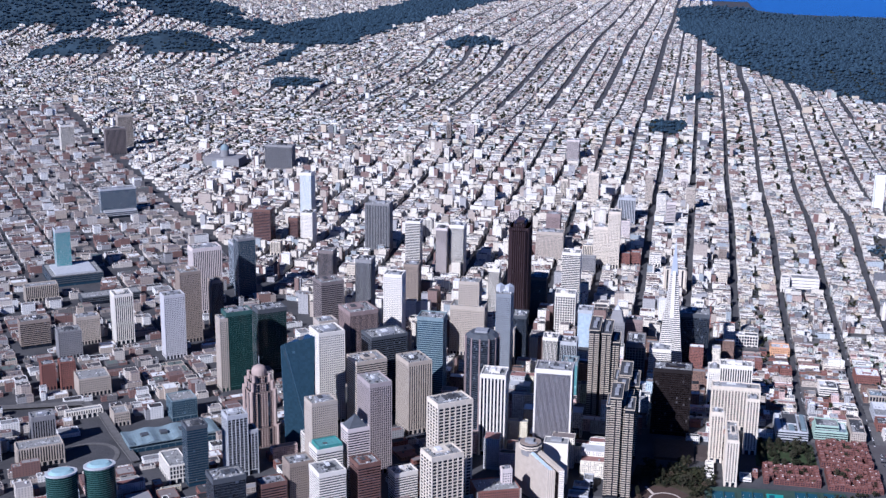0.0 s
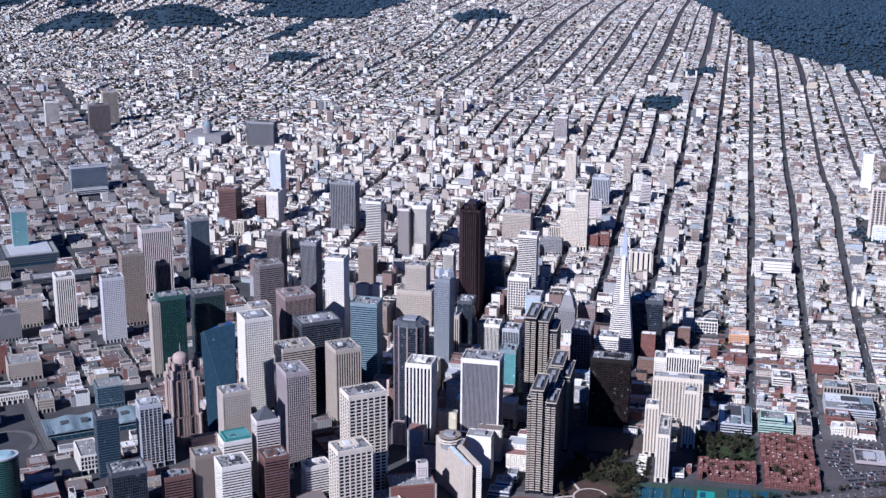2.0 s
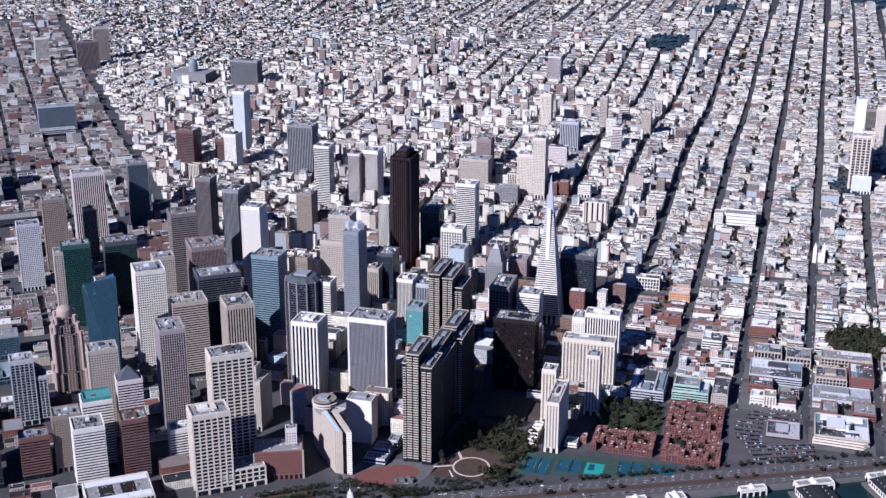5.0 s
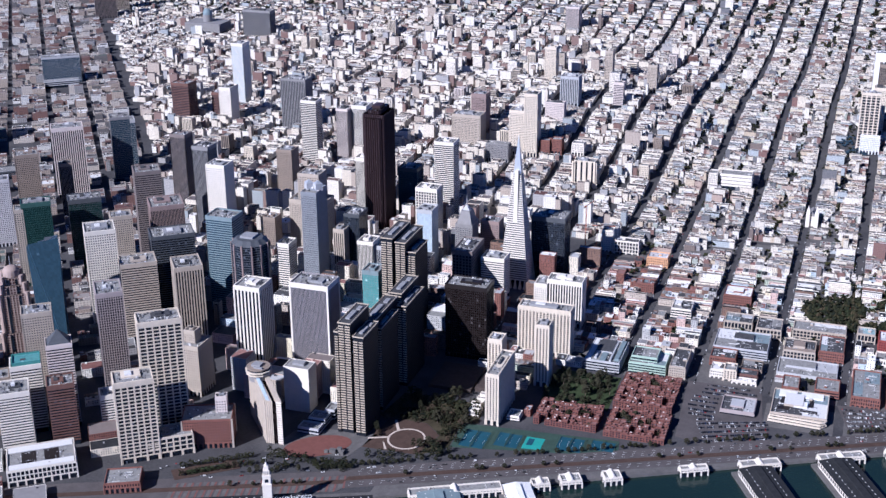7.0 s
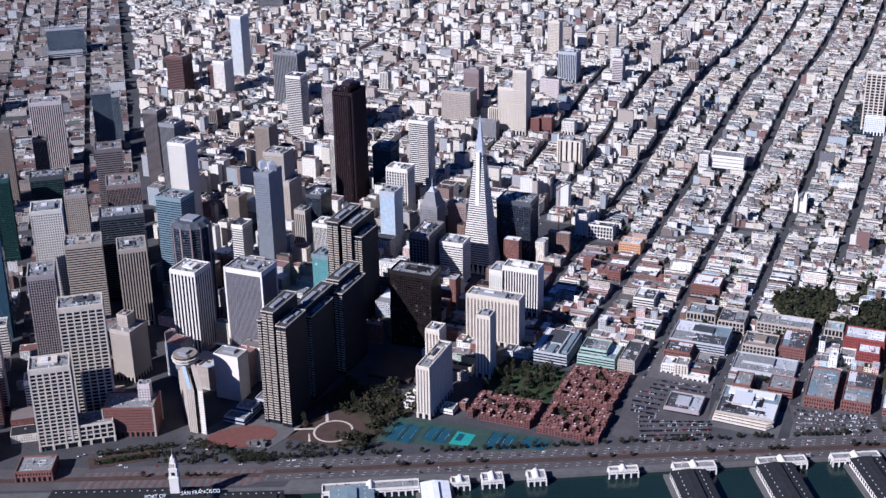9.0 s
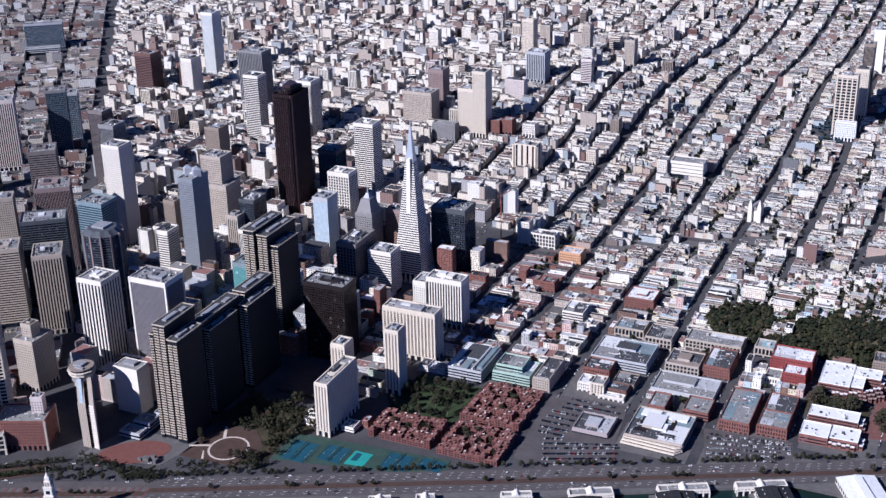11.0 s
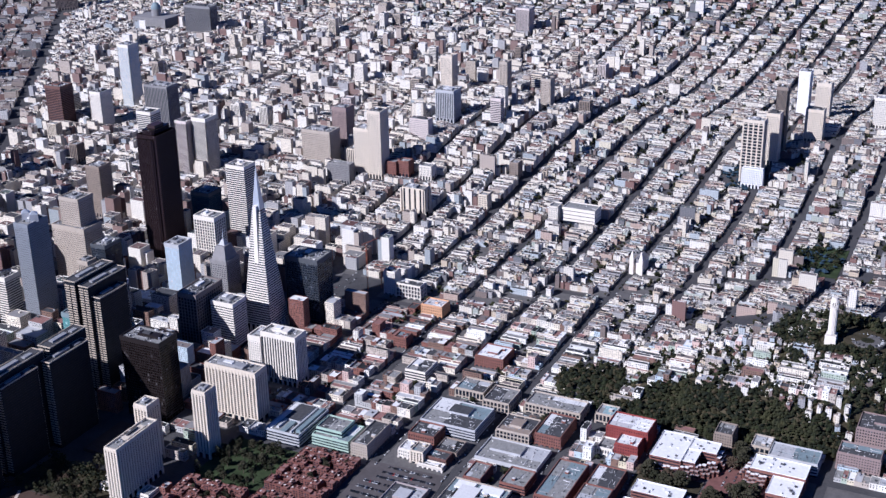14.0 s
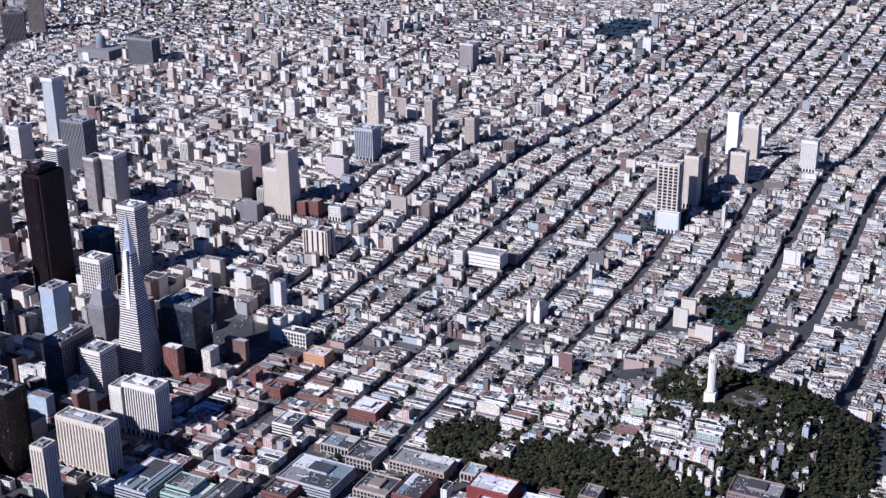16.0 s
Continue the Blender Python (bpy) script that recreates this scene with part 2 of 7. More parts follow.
def part(name, shell, mats, parent=None, label="", at=(0, 0, 0), turn=0.0):
    """One mesh object from a shell, under a thing, or on its own at a place."""
    me = bpy.data.meshes.new(name)
    me.from_pydata((np.array(shell.v, float) * S).tolist(), [], shell.f)
    for m in mats if isinstance(mats, (list, tuple)) else [mats]:
        me.materials.append(m)
    if any(shell.k):
        me.polygons.foreach_set("material_index", shell.k)
    ob = new(name, me)
    if parent is not None:
        ob.parent = parent
    ob.matrix_basis = pose(at[0] * S, at[1] * S, at[2] * S, 0, 0, turn)
    return tagged(ob, label)


def thing(name, label, category, at, turn=0.0, group="", kind=""):
    ob = new(name)
    ob.empty_display_size = 1.0
    ob.matrix_basis = pose(at[0] * S, at[1] * S, at[2] * S, 0, 0, turn)
    return tagged(ob, label, category, group, kind)


# ---- terrain ----
HILLS = [  # x, y, height, reach along x, reach along y
    (-60, 3420, 72, 330, 420), (720, 3520, 66, 330, 300), (850, 2560, 76, 200, 205), (-30, 4740, 70, 420, 500), (250, 5750, 72, 420, 700),
    (-790, 4480, 40, 350, 420), (-1770, 5717, 50, 260, 300), (-2855, 6900, 140, 360, 330), (-3303, 6620, 100, 240, 200), (-1194, 7350, 80, 280, 320),
    (-2370, 4900, 35, 300, 300), (-3700, 8700, 200, 800, 700), (-4400, 8200, 200, 700, 600), (-400, 8000, 40, 900, 1500), (700, 8200, 60, 700, 1300),
    (-1500, 9800, 40, 900, 2500), (300, 11400, 60, 400, 600)]


def shore(x):
    """The y of the sea wall at x."""
    return 1648 + 0.51 * x if x > 20 else 1610 + 0.43 * x


def elev(x, y):
    """Height of the land."""
    z = 3.5 + 9 * min(1.0, max(0.0, (y - 2300) / 900)) + 12 * min(1.0, max(0.0, (y - 3400) / 1500))
    for hx, hy, h, a, b in HILLS:
        d = ((x - hx) / a) ** 2 + ((y - hy) / b) ** 2
        if d < 8:
            cut = min(1.0, max(0.0, (y - 2340 - max(0.0, x - 860) * 0.9) / 55)) if hy < 2600 and x > 420 else 1.0
            z += h * math.exp(-d) * cut
    return z


def ground():
    xs = np.concatenate([np.linspace(-16000, -4500, 12), np.arange(-4300, 480, 45), np.arange(480, 1120, 11), np.arange(1125, 2000, 45), np.linspace(2100, 5000, 12), np.linspace(6000, 16000, 6)])
    ys = np.concatenate([np.arange(1440, 2290, 45), np.arange(2290, 2660, 11), np.arange(2665, 7000, 45), np.linspace(7060, 12900, 66), [12930, 24000]])
    sh = Shell()
    for y in ys:
        for x in xs:
            edge = shore(x)
            sh.v.append((x, y, elev(x, y) if edge < y < (12910 if x < 620 else 11420) else -12.0))
    nx = len(xs)
    sh.f = [(j * nx + i, j * nx + i + 1, (j + 1) * nx + i + 1, (j + 1) * nx + i) for j in range(len(ys) - 1) for i in range(nx - 1)]
    ob = part("ground", sh, M_ASPHALT)
    ob.data.polygons.foreach_set("use_smooth", [True] * len(ob.data.polygons))
    tagged(ob, "hilly city ground of worn grey asphalt streets", "ground", kind="structure")
    w = Shell()
    w.f, w.v, w.k = [(0, 1, 2, 3)], [(-16000, -6000, 0), (16000, -6000, 0), (16000, 24500, 0), (-16000, 24500, 0)], [0]
    tagged(part("water", w, M_WATER), "dark green rippled bay water", "water", kind="structure")


ground()

# ---- towers ----
TAKEN = []  # footprints that are already built on: x, y, radius along x, radius along y


def facade(w, d, h, z0, bay, storey, pier, band, pp=0.5, bp=0.35):
    """Piers and floor bands in front of the glass, w along x, d along y."""
    sh = Shell()
    if band > 0:
        n = max(1, int((h - z0) / storey))
        for i in range(n + 1):
            z = z0 + (h - z0) * i / n
            a, b = w / 2 + bp, d / 2 + bp
            za, zb = max(z0, z - band / 2), min(h, z + band / 2)
            sh.prism([(-a, -b), (a, -b), (a, b), (-a, b)], za, zb)
            j = len(sh.v)
            sh.f.append((j - 5, j - 6, j - 7, j - 8))
            sh.k.append(0)
    if pier > 0:
        for run, other, flip in ((w, d, False), (d, w, True)):
            n = max(1, round(run / bay))
            for i in range(n + 1):
                u = -run / 2 + run * i / n
                for s in (-1, 1):
                    v0, v1 = sorted((s * (other / 2 - 0.2), s * (other / 2 + pp)))
                    if flip:
                        sh.box(v0, v1, u - pier / 2, u + pier / 2, z0, h)
                    else:
                        sh.box(u - pier / 2, u + pier / 2, v0, v1, z0, h)
    return sh


def rooftop(t, w, d, h, rnd, mat, crown=M_PLANT):
    """Parapet, plant room and machinery on a flat roof."""
    sh = Shell()
    e = 0.9
    sh.box(-w / 2, w / 2, -d / 2, -d / 2 + e, h, h + 2.2).box(-w / 2, w / 2, d / 2 - e, d / 2, h, h + 2.2)
    sh.box(-w / 2, -w / 2 + e, -d / 2 + e, d / 2 - e, h, h + 2.2).box(w / 2 - e, w / 2, -d / 2 + e, d / 2 - e, h, h + 2.2)
    part("parapet", sh, mat, t)
    part("roof", Shell().box(-w / 2 + e, w / 2 - e, -d / 2 + e, d / 2 - e, h - 0.5, h + 0.25), M_GRAVEL, t)
    if h > 45:
        a, b = w * rnd.uniform(0.17, 0.27), d * rnd.uniform(0.15, 0.27)
        u, v = rnd.uniform(-0.1, 0.1) * w, rnd.uniform(-0.08, 0.12) * d
        pr = part("plant_room", Shell().box(u - a, u + a, v - b, v + b, h + 0.25, h + rnd.uniform(2.5, 4.5)), rnd.choice((crown, M_DARKROOF, mat)), t)
        k = h + 2.3
        part("cooling_fan", Shell().box(u - a * 0.6, u + a * 0.1, v - b * 0.6, v + b * 0.5, k, k + rnd.uniform(2.4, 3.5)), rnd.choice((M_DARKROOF, M_ROOFPALE)), pr)
    cl = Shell()
    for _ in range(min(110, max(6, int(w * d / 38)))):
        u, v, r = rnd.uniform(-0.43, 0.43) * w, rnd.uniform(-0.43, 0.43) * d, rnd.random()
        if r < 0.22:
            q = rnd.uniform(2, 7)
            a, b = (q, 0.3) if rnd.random() < 0.5 else (0.3, q)
            a, b = min(a, w / 2 - abs(u) - 0.5), min(b, d / 2 - abs(v) - 0.5)
            m = 1 if r < 0.07 else 0
            cl.box(u - a, u + a, v - b, v + b, h + 0.2, h + rnd.uniform(0.5, 1.2), m, m)
        else:
            k = 1.0 if h > 45 else 0.55
            a, b, m = rnd.uniform(0.4, 1.5) * k, rnd.uniform(0.4, 1.7) * k, rnd.choice((0, 0, 0, 1, 2, 2) if h > 45 else (0, 0, 2, 2, 1))
            cl.box(u - a, u + a, v - b, v + b, h + 0.2, h + rnd.uniform(0.8, 3.2) * k, m, m)
    tagged(part("roof_clutter", cl, [M_PLANT, M_ROOFPALE, M_DARKROOF], t, "ducts, vents and small machinery"), kind="stuff")



def tower(label, x, y, w, d, h, skin, pane=G_DARK, turn=0.0, bay=3.2, storey=3.8, pier=1.0, band=1.4, base=8.0, pp=0.5, bp=0.35, name="office_tower", z=None, top=True, rim=None):
    """A tall block: glass core, facade of piers and bands, base, roof."""
    z = elev(x, y) if z is None else z
    h = h - z
    t = thing(name, label, "tower" if h > 60 else "building", (x, y, z), turn)
    rnd = random.Random(int(x * 7 + y * 13))
    part("window_wall", Shell().box(-w / 2, w / 2, -d / 2, d / 2, -6, h), pane, t)
    sh = facade(w, d, h, base, bay, storey, pier, band, pp, bp)
    if sh.v:
        part("facade_frame", sh, skin, t)
    tagged(part("base", facade(w, d, base, -6, bay * 2, base + 6, pier * 1.5, 2.0, pp + 0.2, bp + 0.2), skin, t), kind="stuff")
    if top:
        rooftop(t, w, d, h, rnd, skin)
    if h > 55:
        e, k = 0.75, h - rnd.uniform(3.0, 6.0)
        cb = Shell().box(-w / 2 - e, w / 2 + e, -d / 2 - e, -d / 2 + 0.1, k, h + 2.1, bottom=True).box(-w / 2 - e, w / 2 + e, d / 2 - 0.1, d / 2 + e, k, h + 2.1, bottom=True)
        cb.box(-w / 2 - e, -w / 2 + 0.1, -d / 2 + 0.1, d / 2 - 0.1, k, h + 2.1, bottom=True).box(w / 2 - 0.1, w / 2 + e, -d / 2 + 0.1, d / 2 - 0.1, k, h + 2.1, bottom=True)
        part("crown_band", cb, rim or skin, t)
    if rim:
        for u in (-1, 1):
            for v in (-1, 1):
                part("corner_pier", Shell().box(u * w / 2 - 1.3, u * w / 2 + 1.3, v * d / 2 - 1.3, v * d / 2 + 1.3, -4, h + 1.9), rim, t)
    c, s = abs(math.cos(radians(turn))), abs(math.sin(radians(turn)))
    TAKEN.append((x, y, (w * c + d * s) / 2 + 2, (w * s + d * c) / 2 + 2))
    return t



def soma(label, fx, fy, w, d, h, skin, pane=G_DARK, turn=37.0, **kw):
    """A tower of the turned grid, by its front corner."""
    c, s = math.cos(radians(turn)), math.sin(radians(turn))
    return tower(label, fx + c * w / 2 - s * d / 2, fy + s * w / 2 + c * d / 2, w, d, h, skin, pane, turn, **kw)


def north(label, x0, x1, y0, d, h, skin, pane=G_DARK, **kw):
    """A tower of the straight grid, by its two front corners and its depth."""
    return tower(label, (x0 + x1) / 2, y0 + d / 2, x1 - x0, d, h, skin, pane, 0.0, **kw)


GRID = dict(bay=5.4, storey=5.2, pier=1.5, band=1.35, pp=0.9, bp=0.6)
BOLD = dict(bay=8.2, storey=5.0, pier=2.1, band=1.5, pp=1.0, bp=0.6)
FLATS = dict(bay=4.6, storey=3.1, pier=2.3, band=0.8, pp=1.1, bp=0.5)
RIBS = dict(bay=4.2, storey=30.0, pier=1.9, band=0.0, pp=0.9)
FINE = dict(bay=2.4, storey=40.0, pier=1.0, band=0.0, pp=0.5)
BANDS = dict(bay=8.0, storey=3.9, pier=0.0, band=1.9, bp=0.6)
CURTAIN = dict(bay=3.0, storey=4.0, pier=0.25, band=0.4, pp=0.2, bp=0.12)
PUNCH = dict(bay=3.3, storey=3.7, pier=1.7, band=1.9, pp=0.5, bp=0.45)

# beyond the diagonal street
soma("tall grey office tower with fine concrete ribs", -441, 1793, 36, 49, 155, M_PINKGREY, **dict(GRID, bay=3.4, storey=3.8, pier=1.1, band=0.7))
soma("tall cream tower with a bold concrete window grid", -316, 1700, 56, 36, 169, M_CREAMW, **dict(BOLD, bay=9.3))
soma("shorter cream twin tower with a bold window grid", -310, 1625, 49, 36, 119, M_CREAMW, **BOLD)
soma("low cream grid wing between office towers", -284, 1645, 60, 34, 31, M_CREAMW, **BOLD)
soma("white banded office block with a dark top", -377, 1687, 36, 24, 59, M_WHITE, **BANDS)
soma("dark brown brick tower with stacked bands", -419, 1634, 34, 32, 93, M_REDBROWN, **BANDS)
t_ = soma("pinkish white tower under a glass pyramid roof", -445, 1676, 33, 28, 128, M_PINKWHITE, top=False, **dict(BANDS, storey=3.8, band=1.7))
sh_ = Shell().prism([(-16, -13.5), (16, -13.5), (16, 13.5), (-16, 13.5)], 128 - elev(-445, 1676), 146 - elev(-445, 1676), [(-0.6, -0.6), (0.6, -0.6), (0.6, 0.6), (-0.6, 0.6)])
part("pyramid_roof", sh_, M_DGREY, t_, "grey glass pyramid roof")
soma("cream stone tower with a slanted dark crown", -512, 1718, 40, 32, 146, M_CREAM, **PUNCH)
soma("white banded tower with a teal roof screen", -484, 1647, 39, 32, 104, M_WHITE, **BANDS)
soma("teal metal roof screen on a banded tower", -482, 1650, 35, 28, 109, M_TEALROOF, G_TEAL, name="roof_screen_house", top=False, **RIBS)
soma("white office tower with dense floor bands", -465, 1591, 40, 40, 94, M_WHITE, **BANDS)
soma("brown concrete tower with rounded window bays", -521, 1631, 36, 31, 86, M_TAN, **PUNCH)
soma("red brown stone office block with banded windows", -553, 1598, 38, 26, 65, M_REDBROWN, **BANDS)
soma("black glass office block with a pale roof", -606, 1547, 47, 36, 91, M_DGREY, **CURTAIN)
t_ = soma("pale grid tower with steel spikes and glass corners", -653, 1735, 32, 29, 106, M_PALEGREY, G_DARK, **dict(bay=6.2, storey=4.2, pier=1.3, band=0.7, pp=0.9, bp=0.4))
for u_ in (-15, -5, 5, 15):
    part("spike", Shell().prism([(u_ - 1, -15), (u_ + 1, -15), (u_ + 1, -13), (u_ - 1, -13)], 103 - 4, 118 - 4, [(u_ - 0.1, -14.1), (u_ + 0.1, -14.1), (u_ + 0.1, -13.9), (u_ - 0.1, -13.9)]), M_PALEGREY, t_)
soma("lower wing of a pale grid tower", -628, 1756, 16, 26, 76, M_PALEGREY, G_DARK, bay=6.2, storey=4.2, pier=1.3, band=0.7)
soma("dark navy office tower with thin floor lines", -703, 1694, 32, 30, 101, M_DGREY, G_BLUE, **dict(BANDS, band=0.7))
soma("white flat roofed office block with deep windows", -735, 1697, 30, 62, 32, M_WHITE, **GRID)


def faceted_glass_tower():
    fx, fy, w, d, h = -589, 1845, 46, 34, 184
    c, s = math.cos(radians(37)), math.sin(radians(37))
    x, y = fx + c * w / 2 - s * d / 2, fy + s * w / 2 + c * d / 2
    z = elev(x, y)
    t = thing("glass_tower", "tall blue glass residential tower with folded slanting faces", "tower", (x, y, z), 37.0)
    low = [(-17, 17, -6), (19, -15, -6), (23, -11, -6), (23, 17, -6)]
    top = [(-23, 17, h - 8), (-21, 5, h - 1), (23, -17, h + 12), (23, 17, h + 6)]
    sh = Shell()
    sh.v = low + top
    for i in range(4):
        j = (i + 1) % 4
        sh.f += [(i, j, 4 + i), (j, 4 + j, 4 + i)] if i != 1 else [(i, j, 4 + j), (i, 4 + j, 4 + i)]
    sh.f += [(4, 5, 6), (4, 6, 7)]
    sh.k = [0] * len(sh.f)
    part("glass_skin", sh, G_SKYBLUE, t)
    edges = Shell()
    for i in range(4):
        a, b = Vector(low[i]), Vector(top[i])
        k = len(edges.v)
        for p in (a, b):
            edges.v += [(p.x - 0.5, p.y - 0.5, p.z), (p.x + 0.5, p.y - 0.5, p.z), (p.x + 0.5, p.y + 0.5, p.z), (p.x - 0.5, p.y + 0.5, p.z)]
        edges.f += [(k + m, k + (m + 1) % 4, k + 4 + (m + 1) % 4, k + 4 + m) for m in range(4)]
    edges.k = [0] * len(edges.f)
    part("corner_trim", edges, M_BLUEMETAL, t)
    part("roof_plant", Shell().box(4, 18, -6, 12, h - 8, h + 5), M_DGREY, t)
    TAKEN.append((x, y, 32, 32))


faceted_glass_tower()
soma("low white block beside a blue glass tower", -548, 1810, 30, 30, 50, M_WHITE, **BANDS)
soma("tall green glass office tower with a pale side", -782, 2090, 48, 30, 152, M_GREENMETAL, G_GREEN, **CURTAIN)
soma("cream side wing of a green glass tower", -792, 2083, 14, 28, 142, M_CREAM, G_GREEN, **PUNCH)
soma("dark green glass office block with a flat roof", -753, 2181, 56, 36, 131, M_DGREY, G_GREEN, **CURTAIN)
soma("tall tan hotel tower with a pale teal crown", -964, 2321, 42, 35, 151, M_TAN, **PUNCH)
soma("stepped white hotel tower with small windows", -958, 2223, 40, 30, 132, M_LAVENDER, **PUNCH)
soma("white ribbed office tower above low roofs", -1090, 2284, 36, 40, 106, M_WHITE, **RIBS)
soma("slim brown grey tower with plain side walls", -931, 2407, 25, 26, 112, M_TAN, **FINE)
soma("white tower with chamfered corners and square windows", -572, 1966, 46, 46, 170, M_WHITE, **dict(PUNCH, bay=3.6, storey=4.0))
soma("dark steel tower with a bright framed roof", -497, 2033, 68, 46, 146, M_DGREY, **dict(BANDS, band=1.2, storey=3.8))
soma("pinkish grey granite tower with narrow ribs", -565, 2146, 55, 55, 151, M_PINK, **FINE)
soma("tall beige tower with floor bands and pale cap", -641, 2224, 45, 44, 180, M_TAUPE, **dict(BANDS, band=2.2))
soma("cream tower with even floor bands", -502, 1950, 54, 44, 130, M_CREAM, **BANDS)
soma("cream ribbed tower with broad plain sides", -416, 1963, 42, 50, 131, M_CREAM, **RIBS)
soma("ornate cream masonry tower with setbacks", -607, 2090, 34, 30, 148, M_CREAM, **PUNCH)
soma("teal glass hotel tower", -1426, 2693, 34, 30, 121, M_PALEGREY, G_TEAL, **CURTAIN)
soma("jukebox like hotel of stepped ribbed slabs", -1005, 2497, 62, 40, 152, M_PINKWHITE, **RIBS)
soma("glass and steel residential tower", -988, 2699, 42, 36, 114, M_PALEGREY, G_BLUE, **CURTAIN)
soma("grey glass hotel tower beside the main street", -948, 2622, 40, 36, 146, M_GREY, G_BLUE, **CURTAIN)
soma("beige office block with a large flat roof", -1261, 2213, 58, 30, 60, M_TAN, **BANDS)
soma("tan and cream apartment block", -1164, 2261, 46, 30, 60, M_CREAM, **PUNCH)
soma("stepped stone telephone building", -1160, 2176, 44, 34, 58, M_GREY, **PUNCH)
soma("brown brick apartment tower with cream top", -1112, 2016, 24, 26, 52, M_BRICK, **PUNCH)
soma("second brown brick apartment tower", -1080, 2026, 26, 26, 56, M_BRICK, **PUNCH)
soma("pale brick loft block with a busy roof", -1032, 2000, 56, 50, 36, M_CREAM, **PUNCH)
soma("cream apartment slab with ribbed bays", -986, 1695, 70, 34, 36, M_CREAM, **RIBS)
soma("grey ribbed apartment tower beside a ramp", -996, 1762, 36, 26, 62, M_GREY, **RIBS)


def round_tower(label, x, y, r, h):
    z = elev(x, y)
    t = thing("round_apartment_tower", label, "tower", (x, y, z), 37.0, group="round green towers")
    h -= z
    oval = disc(0, 0, r * 1.15, r * 0.85, 24)
    part("window_wall", Shell().prism(oval, -6, h), G_GREEN, t)
    rings = Shell()
    for k in range(int(h / 3.3)):
        rings.prism([(u * 1.03, v * 1.03) for u, v in oval], 2 + k * 3.3, 2.9 + k * 3.3)
    tagged(part("floor_ring", rings, M_GREENMETAL, t), kind="stuff")
    part("crown_ring", Shell().prism([(u * 1.06, v * 1.06) for u, v in oval], h, h + 2.5), M_PALEGREY, t)
    part("domed_cap", Shell().prism([(u * 0.86, v * 0.86) for u, v in oval], h + 2.5, h + 5.5, [(u * 0.62, v * 0.62) for u, v in oval]), M_TEALPALE, t, "pale teal metal cap")
    TAKEN.append((x, y, r + 5, r + 5))


round_tower("dark green oval glass tower with a pale teal cap", -840, 1556, 19, 76)
round_tower("second dark green oval tower with a teal cap", -797, 1590, 19, 77)
soma("grey concrete apartment tower", -1060, 1700, 36, 30, 75, M_GREY, **PUNCH)
soma("cream low block beside a ramp", -914, 1889, 26, 34, 26, M_CREAM, **PUNCH)
t_ = soma("long dark glass terminal under a wavy metal roof", -842, 1790, 150, 56, 17, M_TEALGREY, G_BLUE, top=False, **dict(CURTAIN, bay=6.0))
wave_ = Shell()
for i_ in range(41):
    u_ = -77 + i_ * 154 / 40
    for v_ in (-31, 31):
        wave_.v += [(u_, v_, 15.5 + 1.6 * math.sin(u_ * 0.13) + (0.9 * math.sin(u_ * 0.31) if v_ < 0 else 0)), (u_, v_, 13.2)]
for i_ in range(40):
    a_ = i_ * 4
    wave_.f += [(a_, a_ + 4, a_ + 6, a_ + 2), (a_ + 1, a_ + 5, a_ + 4, a_), (a_ + 2, a_ + 6, a_ + 7, a_ + 3)]
wave_.f += [(1, 0, 2, 3), (161, 163, 162, 160)]
wave_.k = [0] * len(wave_.f)
part("wavy_roof", wave_, M_TEALGREY, t_, "wavy grey blue metal roof")
for u_ in (-50, -18, 14, 46):
    part("skylight", Shell().box(u_, u_ + 12, -4, 8, 15, 18.4), M_DGREY, t_)
soma("teal glass box above the terminal", -826, 1930, 44, 40, 40, M_TEALGREY, G_BLUE, **CURTAIN)
soma("long white block beside a ramp", -1006, 1895, 62, 14, 17, M_WHITE, **RIBS)
t_ = soma("exhibition hall with a broad pale metal roof", -1400, 2610, 120, 120, 30, M_DGREY, G_BLUE, **BANDS)
part("raised_roof", Shell().box(-46, 46, -46, 46, 12, 26), M_PALEGREY, t_, "raised pale metal roof")
soma("long dark glass museum block", -1270, 2500, 130, 44, 22, M_DGREY, **BANDS)
soma("row of cream ribbed apartments", -1402, 2496, 70, 30, 40, M_CREAM, **RIBS)
t_ = soma("white waterfront block with a courtyard roof", -415, 1531, 84, 62, 25, M_WHITE, **GRID)
# courtyard wells: black slabs on the roof paint their shade, nothing is cut
for u_ in (-24, 4):
    part("light_well_shade", Shell().box(u_, u_ + 18, -14, 14, 20.5, 22.2), M_BLACK, t_, "flat black slab for a shaded light well")
part("roof_sheet", Shell().box(-40, 40, 15, 28, 22.3, 23.4).box(-40, 40, -28, -16, 22.3, 23.0), M_ROOFPALE, t_, "pale roof sheets")
soma("red brick office block with a stone base", -254, 1684, 66, 44, 44, M_BRICK, turn=23.0, rim=M_CREAM, **PUNCH)
soma("cream tower house on a brick office block", -222, 1722, 14, 12, 66, M_PINKWHITE, turn=23.0, **PUNCH)
soma("low brown brick corner building by a plaza", -292, 1556, 44, 36, 17, M_BRICK, turn=26.0, **PUNCH)
TAKEN += [(-330, 1566, 44, 40), (-148, 1800, 34, 26), (-205, 1640, 62, 46), (-160, 1690, 40, 40), (-250, 1600, 30, 30)]

